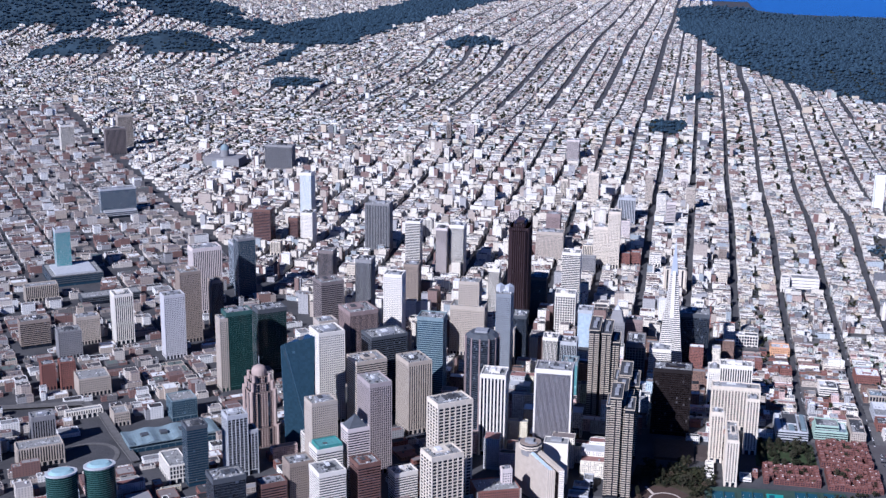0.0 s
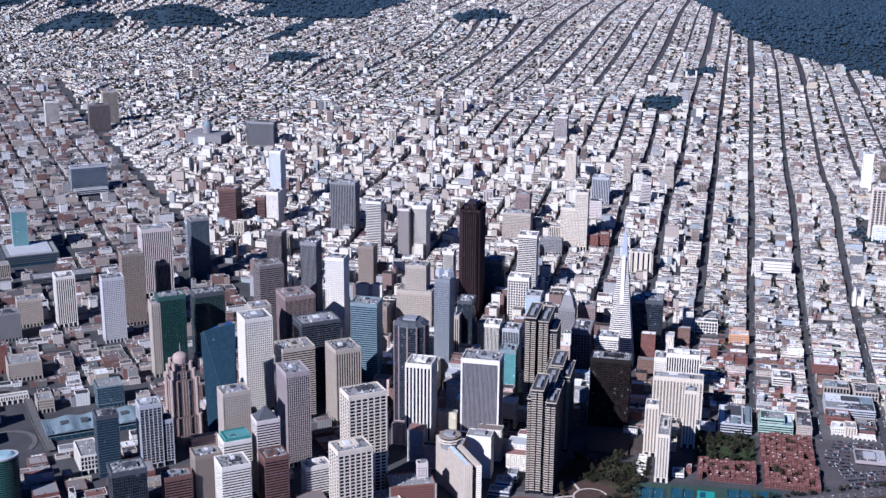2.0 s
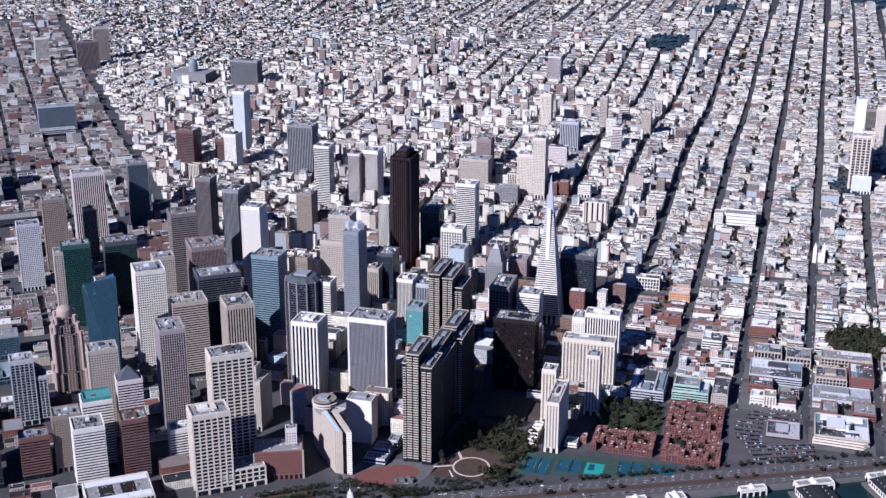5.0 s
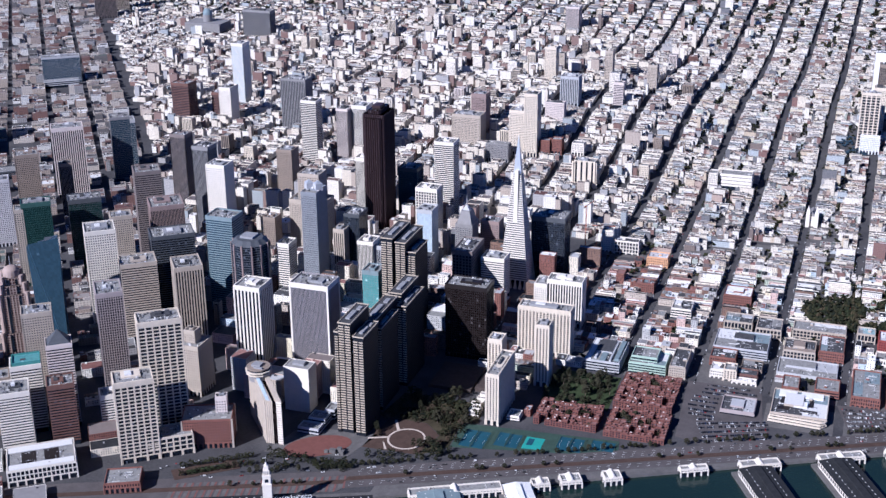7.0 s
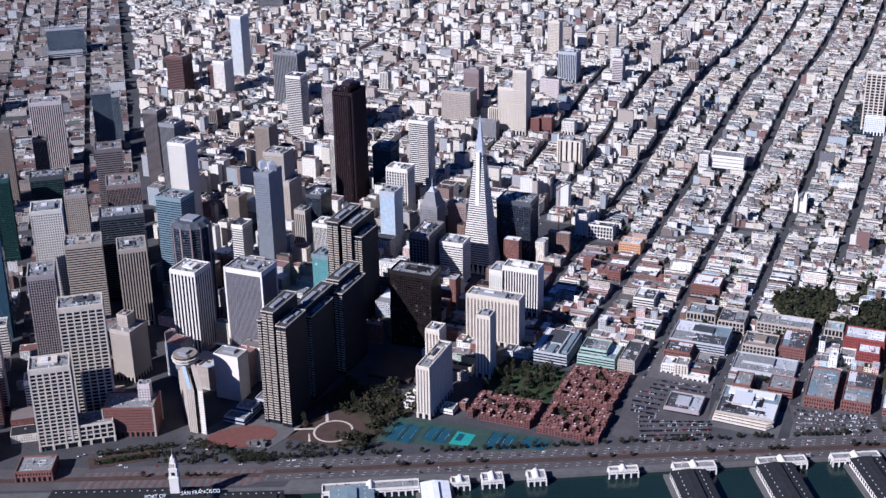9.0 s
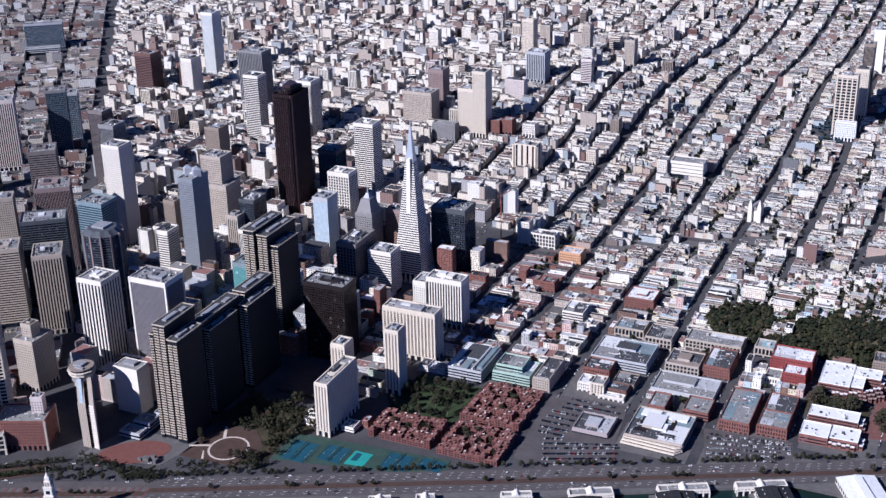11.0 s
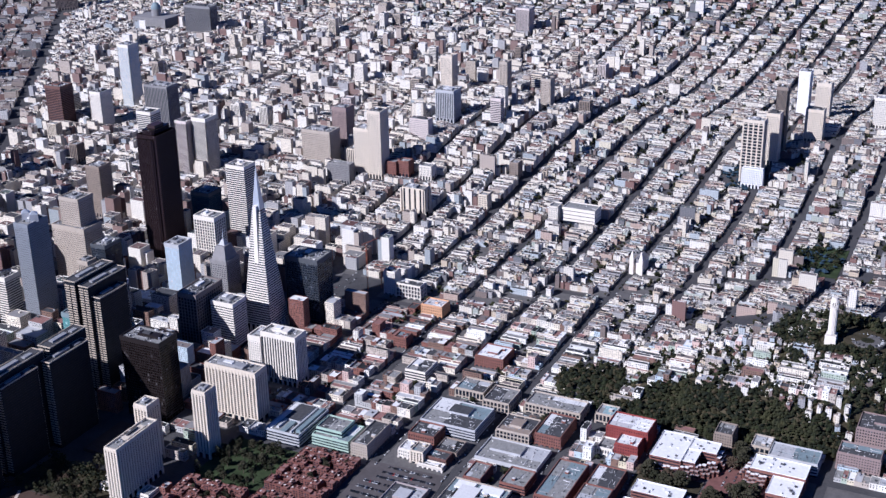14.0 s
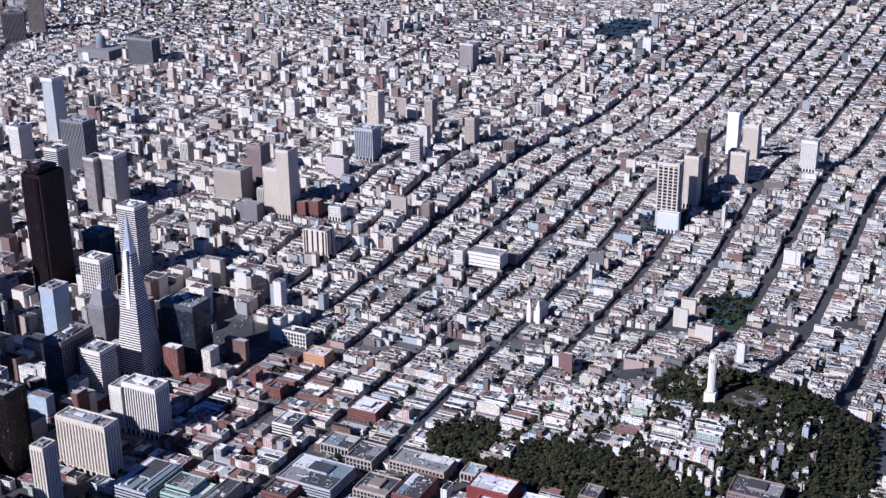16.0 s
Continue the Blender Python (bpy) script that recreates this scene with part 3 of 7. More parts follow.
# the straight grid
north("grey metal slab tower in a white concrete frame", -198, -140, 1912, 40, 158, M_GREYMETAL, rim=M_WHITE, **dict(FINE, bay=2.0, pier=1.0))
north("white striped tower with tall concrete fins", -286, -246, 1908, 40, 143, M_WHITE, **dict(RIBS, bay=5.4, pier=2.5))
north("tall slim pale granite tower", -301, -275, 2178, 42, 196, M_STEELGREY, **dict(PUNCH, bay=2.2, pier=1.2))
north("banded tower with a pale blue glass top", -428, -382, 2088, 38, 172, M_TEALGREY, G_BLUE, **dict(BANDS, band=1.6))
north("cream gothic office tower with stepped wings", -405, -365, 2385, 36, 153, M_CREAM, **PUNCH)
north("cream side wing of a gothic tower", -420, -352, 2376, 44, 105, M_CREAM, **PUNCH)
north("plain white tower beside a dark skyscraper", -374, -351, 2578, 26, 128, M_WHITE, **FINE)
north("white office tower with floor bands", -221, -183, 2606, 34, 166, M_WHITE, **dict(BANDS, band=1.6))
north("white grid office block with a dark top", -224, -183, 2508, 32, 105, M_WHITE, **GRID)
north("pale blue glass office tower", -165, -138, 2352, 34, 121, M_PALEGREY, G_PALE, **CURTAIN)
t_ = north("grey granite tower with chamfered crown and spire", -107, -77, 2390, 36, 88, M_GREY, top=False, **PUNCH)
z_ = 88 - elev(-92, 2408)
part("crown", Shell().prism([(-14, -17), (14, -17), (14, 17), (-14, 17)], z_, z_ + 24, [(-8, -10), (8, -10), (8, 10), (-8, 10)]), M_GREY, t_, "sloped granite crown")
part("lantern", Shell().prism([(-6, -6), (6, -6), (6, 6), (-6, 6)], z_ + 24, z_ + 32, [(-2, -2), (2, -2), (2, 2), (-2, 2)]), M_PALEGREY, t_)
part("spire", Shell().prism([(-0.7, -0.7), (0.7, -0.7), (0.7, 0.7), (-0.7, 0.7)], z_ + 30, z_ + 50, [(-0.15, -0.15), (0.15, -0.15), (0.15, 0.15), (-0.15, 0.15)]), M_PALEGREY, t_)
north("brownish brick office tower with a hipped top", -76, -43, 2440, 30, 80, M_PINK, **PUNCH)
north("white roofed office block with deep window grid", -66, -33, 2250, 66, 96, M_TAUPE, **GRID)
north("white concrete tower with crisp floor bands", -24, 15, 2274, 34, 80, M_WHITE, **dict(BANDS, band=2.2))
north("blank white tower with window edges", -217, -190, 2207, 32, 110, M_WHITE, **FINE)
north("dark striped tower with vaulted glass roofs", -188, -156, 2214, 34, 102, M_PALEGREY, **dict(RIBS, bay=3.0, pier=0.9))
north("pale teal glass office block", -173, -146, 2119, 32, 98, M_TEALGREY, G_TEAL, **CURTAIN)
north("black glass and steel block with outer braces", -13, 51, 2057, 38, 121, M_BLACK, G_BLACK, **dict(bay=3.0, storey=3.9, pier=0.35, band=0.7, pp=0.35, bp=0.2))
north("white apartment slab with a stepped roof", 107, 124, 1874, 78, 79, M_CREAMW, **FLATS)
north("white apartment tower with stacked balconies", 84, 103, 1960, 23, 89, M_CREAMW, **FLATS)
north("second white apartment tower with balconies", 141, 160, 2005, 22, 99, M_CREAMW, **FLATS)
north("wide white apartment block with square windows", 88, 168, 2104, 26, 80, M_CREAMW, **dict(FLATS, bay=5.2))
north("white ribbed hotel block with wings", 104, 160, 2216, 28, 80, M_WHITE, **RIBS)
north("low end wing of a white ribbed block", 84, 104, 2212, 34, 72, M_WHITE, **PUNCH)
north("pale yellow hotel slab above low houses", -5, 40, 2855, 26, 74, M_CREAMW, **dict(bay=11.2, storey=30.0, pier=7.4, band=0.0, pp=0.9))
north("long windowless white block among houses", 284, 347, 2942, 34, 47, M_WHITE, **dict(BANDS, storey=7.0, band=6.3))
north("white stair wing of a windowless block", 262, 279, 2930, 26, 50, M_WHITE, **PUNCH)
north("cream stone office tower with setbacks", -335, -303, 1822, 40, 80, M_CREAM, **PUNCH)
north("tower house on a cream stone office block", -330, -314, 1835, 16, 98, M_CREAM, **PUNCH)
north("dark glass block below a slim tower", -290, -262, 2322, 40, 110, M_DGREY, **CURTAIN)
north("white banded tower with dark sides", -342, -321, 2162, 30, 108, M_WHITE, **BANDS)
north("cream classical block with columns", -301, -282, 2300, 24, 88, M_CREAM, **RIBS)
north("white tower with an arched top storey", -535, -500, 2287, 34, 187, M_WHITE, **PUNCH)
north("tall brown tower with narrow ribs", -722, -690, 2482, 30, 171, M_TAUPE, **FINE)
north("grey ribbed tower with dark north side", -615, -583, 2380, 34, 186, M_GREY, **FINE)
north("brown bay windowed tower with a dark top", -572, -540, 2638, 34, 108, M_TAN, **PUNCH)
north("tan stone block with an ornate roof", -450, -428, 2328, 26, 84, M_TAN, **PUNCH)
north("dark angular glass office block", -290, -252, 2590, 38, 112, M_DGREY, G_BLUE, **CURTAIN)
north("dark glass tower beside a pyramid", 27, 86, 2402, 44, 113, M_DGREY, G_DARK, **CURTAIN)
# hotels and flats on the hills
north("tall white hotel tower with pale blue windows", -998, -966, 3262, 38, 168, M_WHITE, G_PALE, **FINE)
north("grey ribbed twin hotel slab with dark sides", -766, -704, 3066, 40, 140, M_GREY, **RIBS)
north("stepped brown hotel tower", -1068, -1022, 3074, 42, 105, M_REDBROWN, **BANDS)
north("white hotel tower with a rounded top", -942, -912, 3083, 40, 101, M_WHITE, **PUNCH)
north("white hotel tower with dark window lines", -615, -580, 2852, 32, 153, M_WHITE, **dict(BANDS, band=1.5))
north("pale pink twin hotel tower", -549, -522, 2890, 36, 130, M_PINKWHITE, **FINE)
north("pale hotel tower with ribs", -518, -484, 2905, 40, 136, M_WHITE, **FINE)
north("wide cream stone hotel with a flat roof", -322, -256, 3015, 40, 104, M_CREAM, **PUNCH)
north("grey stone hotel tower", -308, -274, 3115, 34, 127, M_PINK, **PUNCH)
north("cream stone hotel with a slim tower", -146, -118, 2982, 34, 172, M_CREAMW, **PUNCH)
north("cream wing of a hilltop hotel", -180, -146, 2985, 36, 132, M_CREAMW, **PUNCH)
north("tall plain white apartment tower", -232, -204, 3490, 30, 160, M_CREAMW, **PUNCH)
north("grey stone cathedral like block", -136, -94, 3268, 36, 144, M_PALEGREY, **RIBS)
north("slim cream apartment tower", -73, -55, 3470, 24, 165, M_CREAM, **PUNCH)
north("cream apartment tower on the hill", 38, 60, 3446, 26, 143, M_CREAM, **PUNCH)
north("ribbed pale apartment tower on a green slope", 541, 580, 3235, 28, 165, M_CREAMW, **dict(BOLD, bay=9.5, storey=6.0, pier=2.6))
north("white podium under a ribbed apartment tower", 548, 588, 3222, 12, 72, M_ROOFW, **PUNCH)
north("cream apartment tower on a green slope", 565, 591, 3328, 30, 155, M_CREAMW, **PUNCH)
north("slim brown apartment tower", 571, 592, 3380, 26, 196, M_TAN, **FINE)
north("bright white blank apartment tower", 560, 585, 3663, 28, 160, M_ROOFW, M_ROOFW, **FINE)
north("pale cream apartment tower on a hill", 610, 640, 3606, 30, 153, M_CREAMW, **PUNCH)
north("pale apartment tower with small windows", 621, 656, 3440, 28, 140, M_CREAMW, **PUNCH)
north("white apartment block on the far hill", 736, 767, 3580, 28, 140, M_WHITE, **PUNCH)
north("wide tan apartment slab", -360, -318, 4242, 40, 118, M_PINKWHITE, **FINE)
north("broad grey federal office slab", -1334, -1240, 3972, 36, 104, M_GREY, **FINE)
soma("white office tower far down the main street", -2138, 4128, 46, 34, 108, M_WHITE, **FINE)
soma("brown ribbed office slab", -1950, 4089, 70, 30, 110, M_TAUPE, **RIBS)
soma("tall pale apartment tower behind a slab", -1965, 4224, 52, 34, 136, M_CREAM, **FINE)
soma("glass federal block with a folded screen", -1590, 3280, 100, 30, 85, M_PALEGREY, G_BLUE, **CURTAIN)
soma("long pale low block under a glass slab", -1560, 3240, 90, 24, 30, M_PALEGREY, **BANDS)

# the landmarks


def pyramid_tower():
    x, y, zb = 31 - 18, 2362, 8.0
    t = thing("pyramid_skyscraper", "white quartz pyramid skyscraper with banded windows and a metal spire", "tower", (x, y, zb))
    H, half, bands, panes = 262.0, 25.5, Shell(), Shell()
    wide = lambda z: half * (1 - z / H) + 0.2
    n, cap = 48, 196.0
    for i in range(n):
        z0, z1 = 12 + (cap - 12) * i / n, 12 + (cap - 12) * (i + 1) / n
        zm = z0 + (z1 - z0) * 0.52
        for sh, a, b, grow in ((bands, z0, zm, 0.5), (panes, zm, z1, 0.0)):
            p, q = wide(a) + grow, wide(b) + grow
            sh.prism([(-p, -p), (p, -p), (p, p), (-p, p)], a, b, [(-q, -q), (q, -q), (q, q), (-q, q)])
    tagged(part("window_band", panes, G_DARK, t), kind="stuff")
    tagged(part("quartz_band", bands, M_WHITE, t), kind="stuff")
    for i in range(6):
        for s in (-1, 1):
            u = -half + half * 2 * (i + 0.5) / 6
            for a, b in ((u, s * half * 0.97), (s * half * 0.97, u)):
                legs = Shell().prism([(a - 2.6, b - 2.6), (a + 2.6, b - 2.6), (a + 2.6, b + 2.6), (a - 2.6, b + 2.6)], -4, 12, [(a - 0.8, b - 0.8), (a + 0.8, b - 0.8), (a + 0.8, b + 0.8), (a - 0.8, b + 0.8)])
                part("truss_leg", legs, M_WHITE, t)
    part("lobby", Shell().box(-half + 4, half - 4, -half + 4, half - 4, -4, 12.5), G_DARK, t)
    p = wide(cap)
    part("spire", Shell().prism([(-p, -p), (p, -p), (p, p), (-p, p)], cap, H, [(-0.3, -0.3), (0.3, -0.3), (0.3, 0.3), (-0.3, 0.3)]), M_ALU, t, "pale aluminium spire")
    for s in (-1, 1):
        b0, b1 = s * wide(112), s * wide(205)
        lo, hi = sorted((b0, b1 - s * 4))
        out = s * (wide(112) + 0.8)
        ring = [(-3.6, min(out, s * 3)), (3.6, min(out, s * 3)), (3.6, max(out, s * 3)), (-3.6, max(out, s * 3))]
        top = [(-3.0, min(out * 0.72, s * 2)), (3.0, min(out * 0.72, s * 2)), (3.0, max(out * 0.72, s * 2)), (-3.0, max(out * 0.72, s * 2))]
        part("elevator_wing", Shell().prism(ring, 112, 203, top), M_WHITE, t)
    TAKEN.append((x, y, 30, 30))


def granite_skyscraper():
    x0, x1, y0, y1, h = -322, -282, 2493, 2560, 250
    x, y = (x0 + x1) / 2, (y0 + y1) / 2
    z = elev(x, y)
    t = thing("granite_skyscraper", "dark red granite skyscraper with sawtooth bays", "tower", (x, y, z))
    w, d, h = x1 - x0, y1 - y0, h - z
    blocks = [(-w / 2, w / 2, -d / 2 + 6, d / 2 - 6, h - 8), (-w / 2 + 5, w / 2 - 5, -d / 2, d / 2, h - 14), (-w / 2 + 9, w / 2 - 9, -d / 2 + 10, d / 2 - 10, h)]
    core, saw = Shell(), Shell()
    for a, b, c, e, k in blocks:
        core.box(a, b, c, e, -6, k)
        for lo, hi, flip in ((a, b, False), (c, e, True)):
            n = round((hi - lo) / 4.4)
            for i in range(n):
                u0, u1 = lo + (hi - lo) * i / n + 0.5, lo + (hi - lo) * (i + 1) / n - 0.5
                um = (u0 + u1) / 2
                for s, edge in ((-1, c if not flip else a), (1, e if not flip else b)):
                    pts = [(u0, edge), (um, edge + s * 1.7), (u1, edge)]
                    if flip:
                        pts = [(v, u) for u, v in pts]
                    ar = (pts[1][0] - pts[0][0]) * (pts[2][1] - pts[0][1]) - (pts[2][0] - pts[0][0]) * (pts[1][1] - pts[0][1])
                    saw.prism(pts if ar > 0 else pts[::-1], 10, k - 1)
    part("window_wall", core, G_BLACK, t)
    tagged(part("sawtooth_bay", saw, M_BROWN, t), kind="stuff")
    bands = facade(w, d - 12, h - 8, 10, 9, 3.9, 0, 1.6, 0, 0.5)
    tagged(part("floor_band", bands, M_BROWN, t), kind="stuff")
    part("roof_house", Shell().box(-8, 8, -12, 12, h, h + 5), M_BROWN, t)
    TAKEN.append((x, y, w / 2 + 3, d / 2 + 3))


def stepped_slab(label, blocks, z=3.5):
    """A banded slab tower made of offset blocks: x0, x1, y0, y1, height."""
    cx, cy = sum(b[0] + b[1] for b in blocks) / 2 / len(blocks), sum(b[2] + b[3] for b in blocks) / 2 / len(blocks)
    t = thing("slab_tower", label, "tower", (cx, cy, z), group="stepped slab towers")
    for x0, x1, y0, y1, h in blocks:
        w, d = x1 - x0, y1 - y0
        # core in the near-black that paints the long sides as shaded
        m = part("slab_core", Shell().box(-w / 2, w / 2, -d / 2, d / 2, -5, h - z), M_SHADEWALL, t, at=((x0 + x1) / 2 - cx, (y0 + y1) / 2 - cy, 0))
        ends, sides = Shell(), Shell()
        for i in range(int((h - z - 6) / 3.7)):
            q = 6 + i * 3.7
            for e in (-1, 1):
                c0, c1 = sorted((e * (d / 2 + 0.9), e * (d / 2 - 0.6)))
                for u in (-0.48, 0.06):
                    ends.box(w * u, w * (u + 0.42), c0, c1, q, q + 1.5, bottom=True)
                c0, c1 = sorted((e * (w / 2 + 0.2), e * (w / 2 - 0.2)))
                sides.box(c0, c1, -d / 2 + 1.3, d / 2 - 1.3, q, q + 0.7, bottom=True)
        tagged(part("balcony_band", ends, M_SLAB, m), kind="stuff")
        # side bands black as well, to keep the painted shade unbroken
        tagged(part("floor_band", sides, M_BLACK, m), kind="stuff")
        part("roof", Shell().box(-w / 2, w / 2, -d / 2, d / 2, h - z, h - z + 0.5), M_DARKROOF, m)
        a, b, k = w / 2 + 0.9, d / 2 + 0.9, h - z
        part("parapet", Shell().box(-a, a, -b, -b + 0.9, k, k + 1.6).box(-a, a, b - 0.9, b, k, k + 1.6).box(-a, -a + 0.9, -b + 0.9, b - 0.9, k, k + 1.6).box(a - 0.9, a, -b + 0.9, b - 0.9, k, k + 1.6), M_SLAB, m)
        part("roof_unit", Shell().box(-w * 0.2, w * 0.15, -d * 0.3, d * 0.1, k + 0.5, k + 3.0).box(-w * 0.1, w * 0.25, d * 0.2, d * 0.36, k + 0.5, k + 2.2), M_PLANT, m)
        TAKEN.append(((x0 + x1) / 2, (y0 + y1) / 2, w / 2 + 3, d / 2 + 3))
    return t


def faceted_tower():
    x, y, r, h = -296, 1985, 29, 188
    t = thing("round_tower", "faceted cylindrical dark glass office tower", "tower", (x, y, 3.5))
    pts, fins = [], Shell()
    for i in range(24):
        a = 2 * math.pi * i / 24
        q = r * (0.93 if i % 2 else 1.0)
        pts.append((q * math.cos(a), q * math.sin(a)))
        if i % 2 == 0:
            c, s = math.cos(a), math.sin(a)
            p = [(q * c - s * 1.1 + c * 0.5, q * s + c * 1.1 + s * 0.5), (q * c - s * 1.1 - c * 1.5, q * s + c * 1.1 - s * 1.5), (q * c + s * 1.1 - c * 1.5, q * s - c * 1.1 - s * 1.5), (q * c + s * 1.1 + c * 0.5, q * s - c * 1.1 + s * 0.5)]
            fins.prism(p, -3, h - 6)
    part("window_wall", Shell().prism(pts, -5, h - 8), G_DARK, t)
    rings = Shell()
    for i in range(46):
        z = 4 + i * 3.85
        rings.prism([(u * 1.012, v * 1.012) for u, v in pts], z, z + 0.8)
    tagged(part("floor_ring", rings, M_DGREY, t), kind="stuff")
    tagged(part("fin", fins, M_PINK, t), kind="stuff")
    part("roof", Shell().prism(pts, h - 8, h - 1, [(u * 0.72, v * 0.72) for u, v in pts]), M_DGREY, t, "sloped stone roof edge")
    part("roof_machinery", Shell().box(-12, 9, -9, 12, h - 1, h + 2), M_PLANT, t)
    TAKEN.append((x, y, r + 3, r + 3))


def pink_domed_tower():
    fx, fy = -650, 1880
    t = thing("domed_tower", "red and pink granite tower with setbacks and domed crown", "tower", (fx, fy, 4), 37.0)
    for w, z0, z1 in ((46, -4, 34), (40, 34, 96), (34, 96, 110), (27, 110, 121)):
        m = part("stage", Shell().box(-w / 2, w / 2, -w / 2, w / 2, z0, z1), M_REDGRANITE, t)
        tagged(part("stone_grid", facade(w, w, z1, max(z0, 0), 4.4, 3.8, 1.5, 1.3, 0.9, 0.5), M_PINKSTONE, m), kind="stuff")
        for u in (-1, 1):
            for v in (-1, 1):
                part("corner_turret", Shell().prism(disc(u * w / 2, v * w / 2, 3.2, 3.2, 8), max(z0, 0), z1 + 3.5), M_PINKSTONE, m)
        for u in (-0.22, 0.22):
            part("window_strip", Shell().box(u * w - 1.9, u * w + 1.9, -w / 2 - 1.3, -w / 2 + 0.2, max(z0, 4), z1 - 2), G_DARK, m, "dark window strip")
            part("window_strip", Shell().box(-w / 2 - 1.3, -w / 2 + 0.2, u * w - 1.9, u * w + 1.9, max(z0, 4), z1 - 2), G_DARK, m, "dark window strip")
    ring = [(12.5 * math.cos(a * math.pi / 8), 12.5 * math.sin(a * math.pi / 8)) for a in range(16)]
    part("drum", Shell().prism(ring, 121, 128), M_PINKSTONE, t)
    dome, zz = Shell(), 128
    for k in range(4):
        p, q = math.cos(k * 0.36), math.cos((k + 1) * 0.36)
        dome.prism([(u * p, v * p) for u, v in ring], zz + 9 * math.sin(k * 0.36), zz + 9 * math.sin((k + 1) * 0.36), [(u * q, v * q) for u, v in ring])
    part("dome", dome, M_PINKSTONE, t)
    part("mast", Shell().box(-0.4, 0.4, -0.4, 0.4, 136, 152), M_PALEGREY, t)
    TAKEN.append((fx, fy, 30, 30))


def atrium_hotel():
    x, y = -157, 1735
    t = thing("atrium_hotel", "pale narrow hotel slab with dark slot and round stacked lounge", "hotel", (x, y, 3.5))
    bx, by = -45 * 1.25, 52 * 1.25  # from the front end to the back

    def slab(x0, x1, z1, z2, s0=0.0, s1=1.0):
        sh = Shell()
        q = [(x0 + bx * s0, by * s0), (x1 + bx * s0, by * s0), (x1 + bx * s1, by * s1), (x0 + bx * s1, by * s1)]
        return sh.prism(q, -6, [z1, z1, z2, z2])

    part("south_slab", slab(0, 11.5, 64, 76), M_CREAM, t)
    part("north_slab", slab(18, 25, 66, 78), M_CREAM, t)
    part("dark_slot", slab(11.5, 18, 60, 73, 0.02), G_BLACK, t, "dark recessed glass slot")
    part("skylight", slab(3, 8.5, 64.5, 76.5, 0.01, 0.8), G_PALE, t, "pale blue sloping skylight")
    fins = Shell()
    for u in (0.0, 2.8, 5.6, 8.4, 11.0):
        fins.box(u, u + 0.7, -0.8, 0.1, -3, 64)
    part("end_fin", fins, M_CREAMW, t)
    bal = Shell()
    for k in range(18):
        bal.box(17.8, 25.2, -1.4, 0.2, 3 + k * 3.5, 4.6 + k * 3.5, bottom=True)
    tagged(part("balcony", bal, M_WHITE, t), kind="stuff")
    cx, cy = bx * 0.78 + 12, by * 0.78
    for r, z0, z1, m in ((14, 66, 76, M_GREY), (17.5, 76, 77.6, M_CREAMW), (16, 77.6, 80, G_DARK), (18.5, 80, 81.6, M_CREAMW), (16, 81.6, 84, G_DARK), (16.5, 84, 85.5, M_TAN)):
        part("lounge_deck", Shell().prism(disc(cx, cy, r, r, 12, 0.26), z0, z1), m, t)
    part("roof_unit", Shell().box(cx - 8, cx + 5, cy - 6, cy + 6, 85.5, 88.5).box(cx - 3, cx + 10, cy - 10, cy - 7, 85.5, 87.5), M_PLANT, t)
    TAKEN.append((x - 20, y + 34, 42, 42))
    TAKEN.append((-122, 1786, 30, 42))
    w = thing("hotel_wing", "plain white windowless hotel wing", "hotel", (-154, 1840, 3.5))
    part("wall_block", Shell().box(-19, 19, -13, 13, -6, 66), M_WHITE, w)
    part("roof", Shell().box(-18, 18, -12, 12, 66, 66.4), M_GRAVEL, w)
    part("parapet", Shell().box(-19, 19, -13, -12, 66, 67.5).box(-19, 19, 12, 13, 66, 67.5).box(-19, -18, -12, 12, 66, 67.5).box(18, 19, -12, 12, 66, 67.5), M_WHITE, w)
    part("plant_room", Shell().box(-9, 8, -4, 7, 66.4, 70), M_PLANT, w)
    TAKEN.append((-154, 1840, 21, 15))


pyramid_tower()
granite_skyscraper()
stepped_slab("tan banded slab tower with stepped shoulders", [(-72, -55, 1793, 1858, 166), (-77, -72.2, 1791, 1843, 153), (-50, -36, 1790, 1843, 150), (-55, -50, 1799, 1843, 147)])
stepped_slab("tan banded slab tower behind its twin", [(-68, -50, 1862, 1952, 140), (-49.8, -41, 1866, 1930, 129), (-76, -68.2, 1864, 1935, 129)])
stepped_slab("tan banded slab tower in a stepped row", [(-66, -47, 1962, 2030, 140), (-46.8, -34, 1945, 2018, 129), (-75, -66.2, 1964, 2020, 129)])
stepped_slab("tall tan banded slab tower with dark recess", [(-126, -108, 2085, 2165, 172), (-104, -88, 2088, 2168, 166), (-88, -74, 2094, 2150, 150)])
faceted_tower()
pink_domed_tower()
atrium_hotel()
for u_ in (-8, 8):
    t_ = thing("roof_pinnacle", "slim glass pinnacle on a granite tower", "pinnacle", (-288 + u_, 2199, 196), 45)
    part("shaft", Shell().box(-6, 6, -6, 6, 0, 12), M_PALEGREY, t_)
    part("cap", Shell().prism([(-6, -6), (6, -6), (6, 6), (-6, 6)], 12, 17, [(-0.3, -0.3), (0.3, -0.3), (0.3, 0.3), (-0.3, 0.3)]), M_ALU, t_)

# ---- parks, streets and the water's edge ----


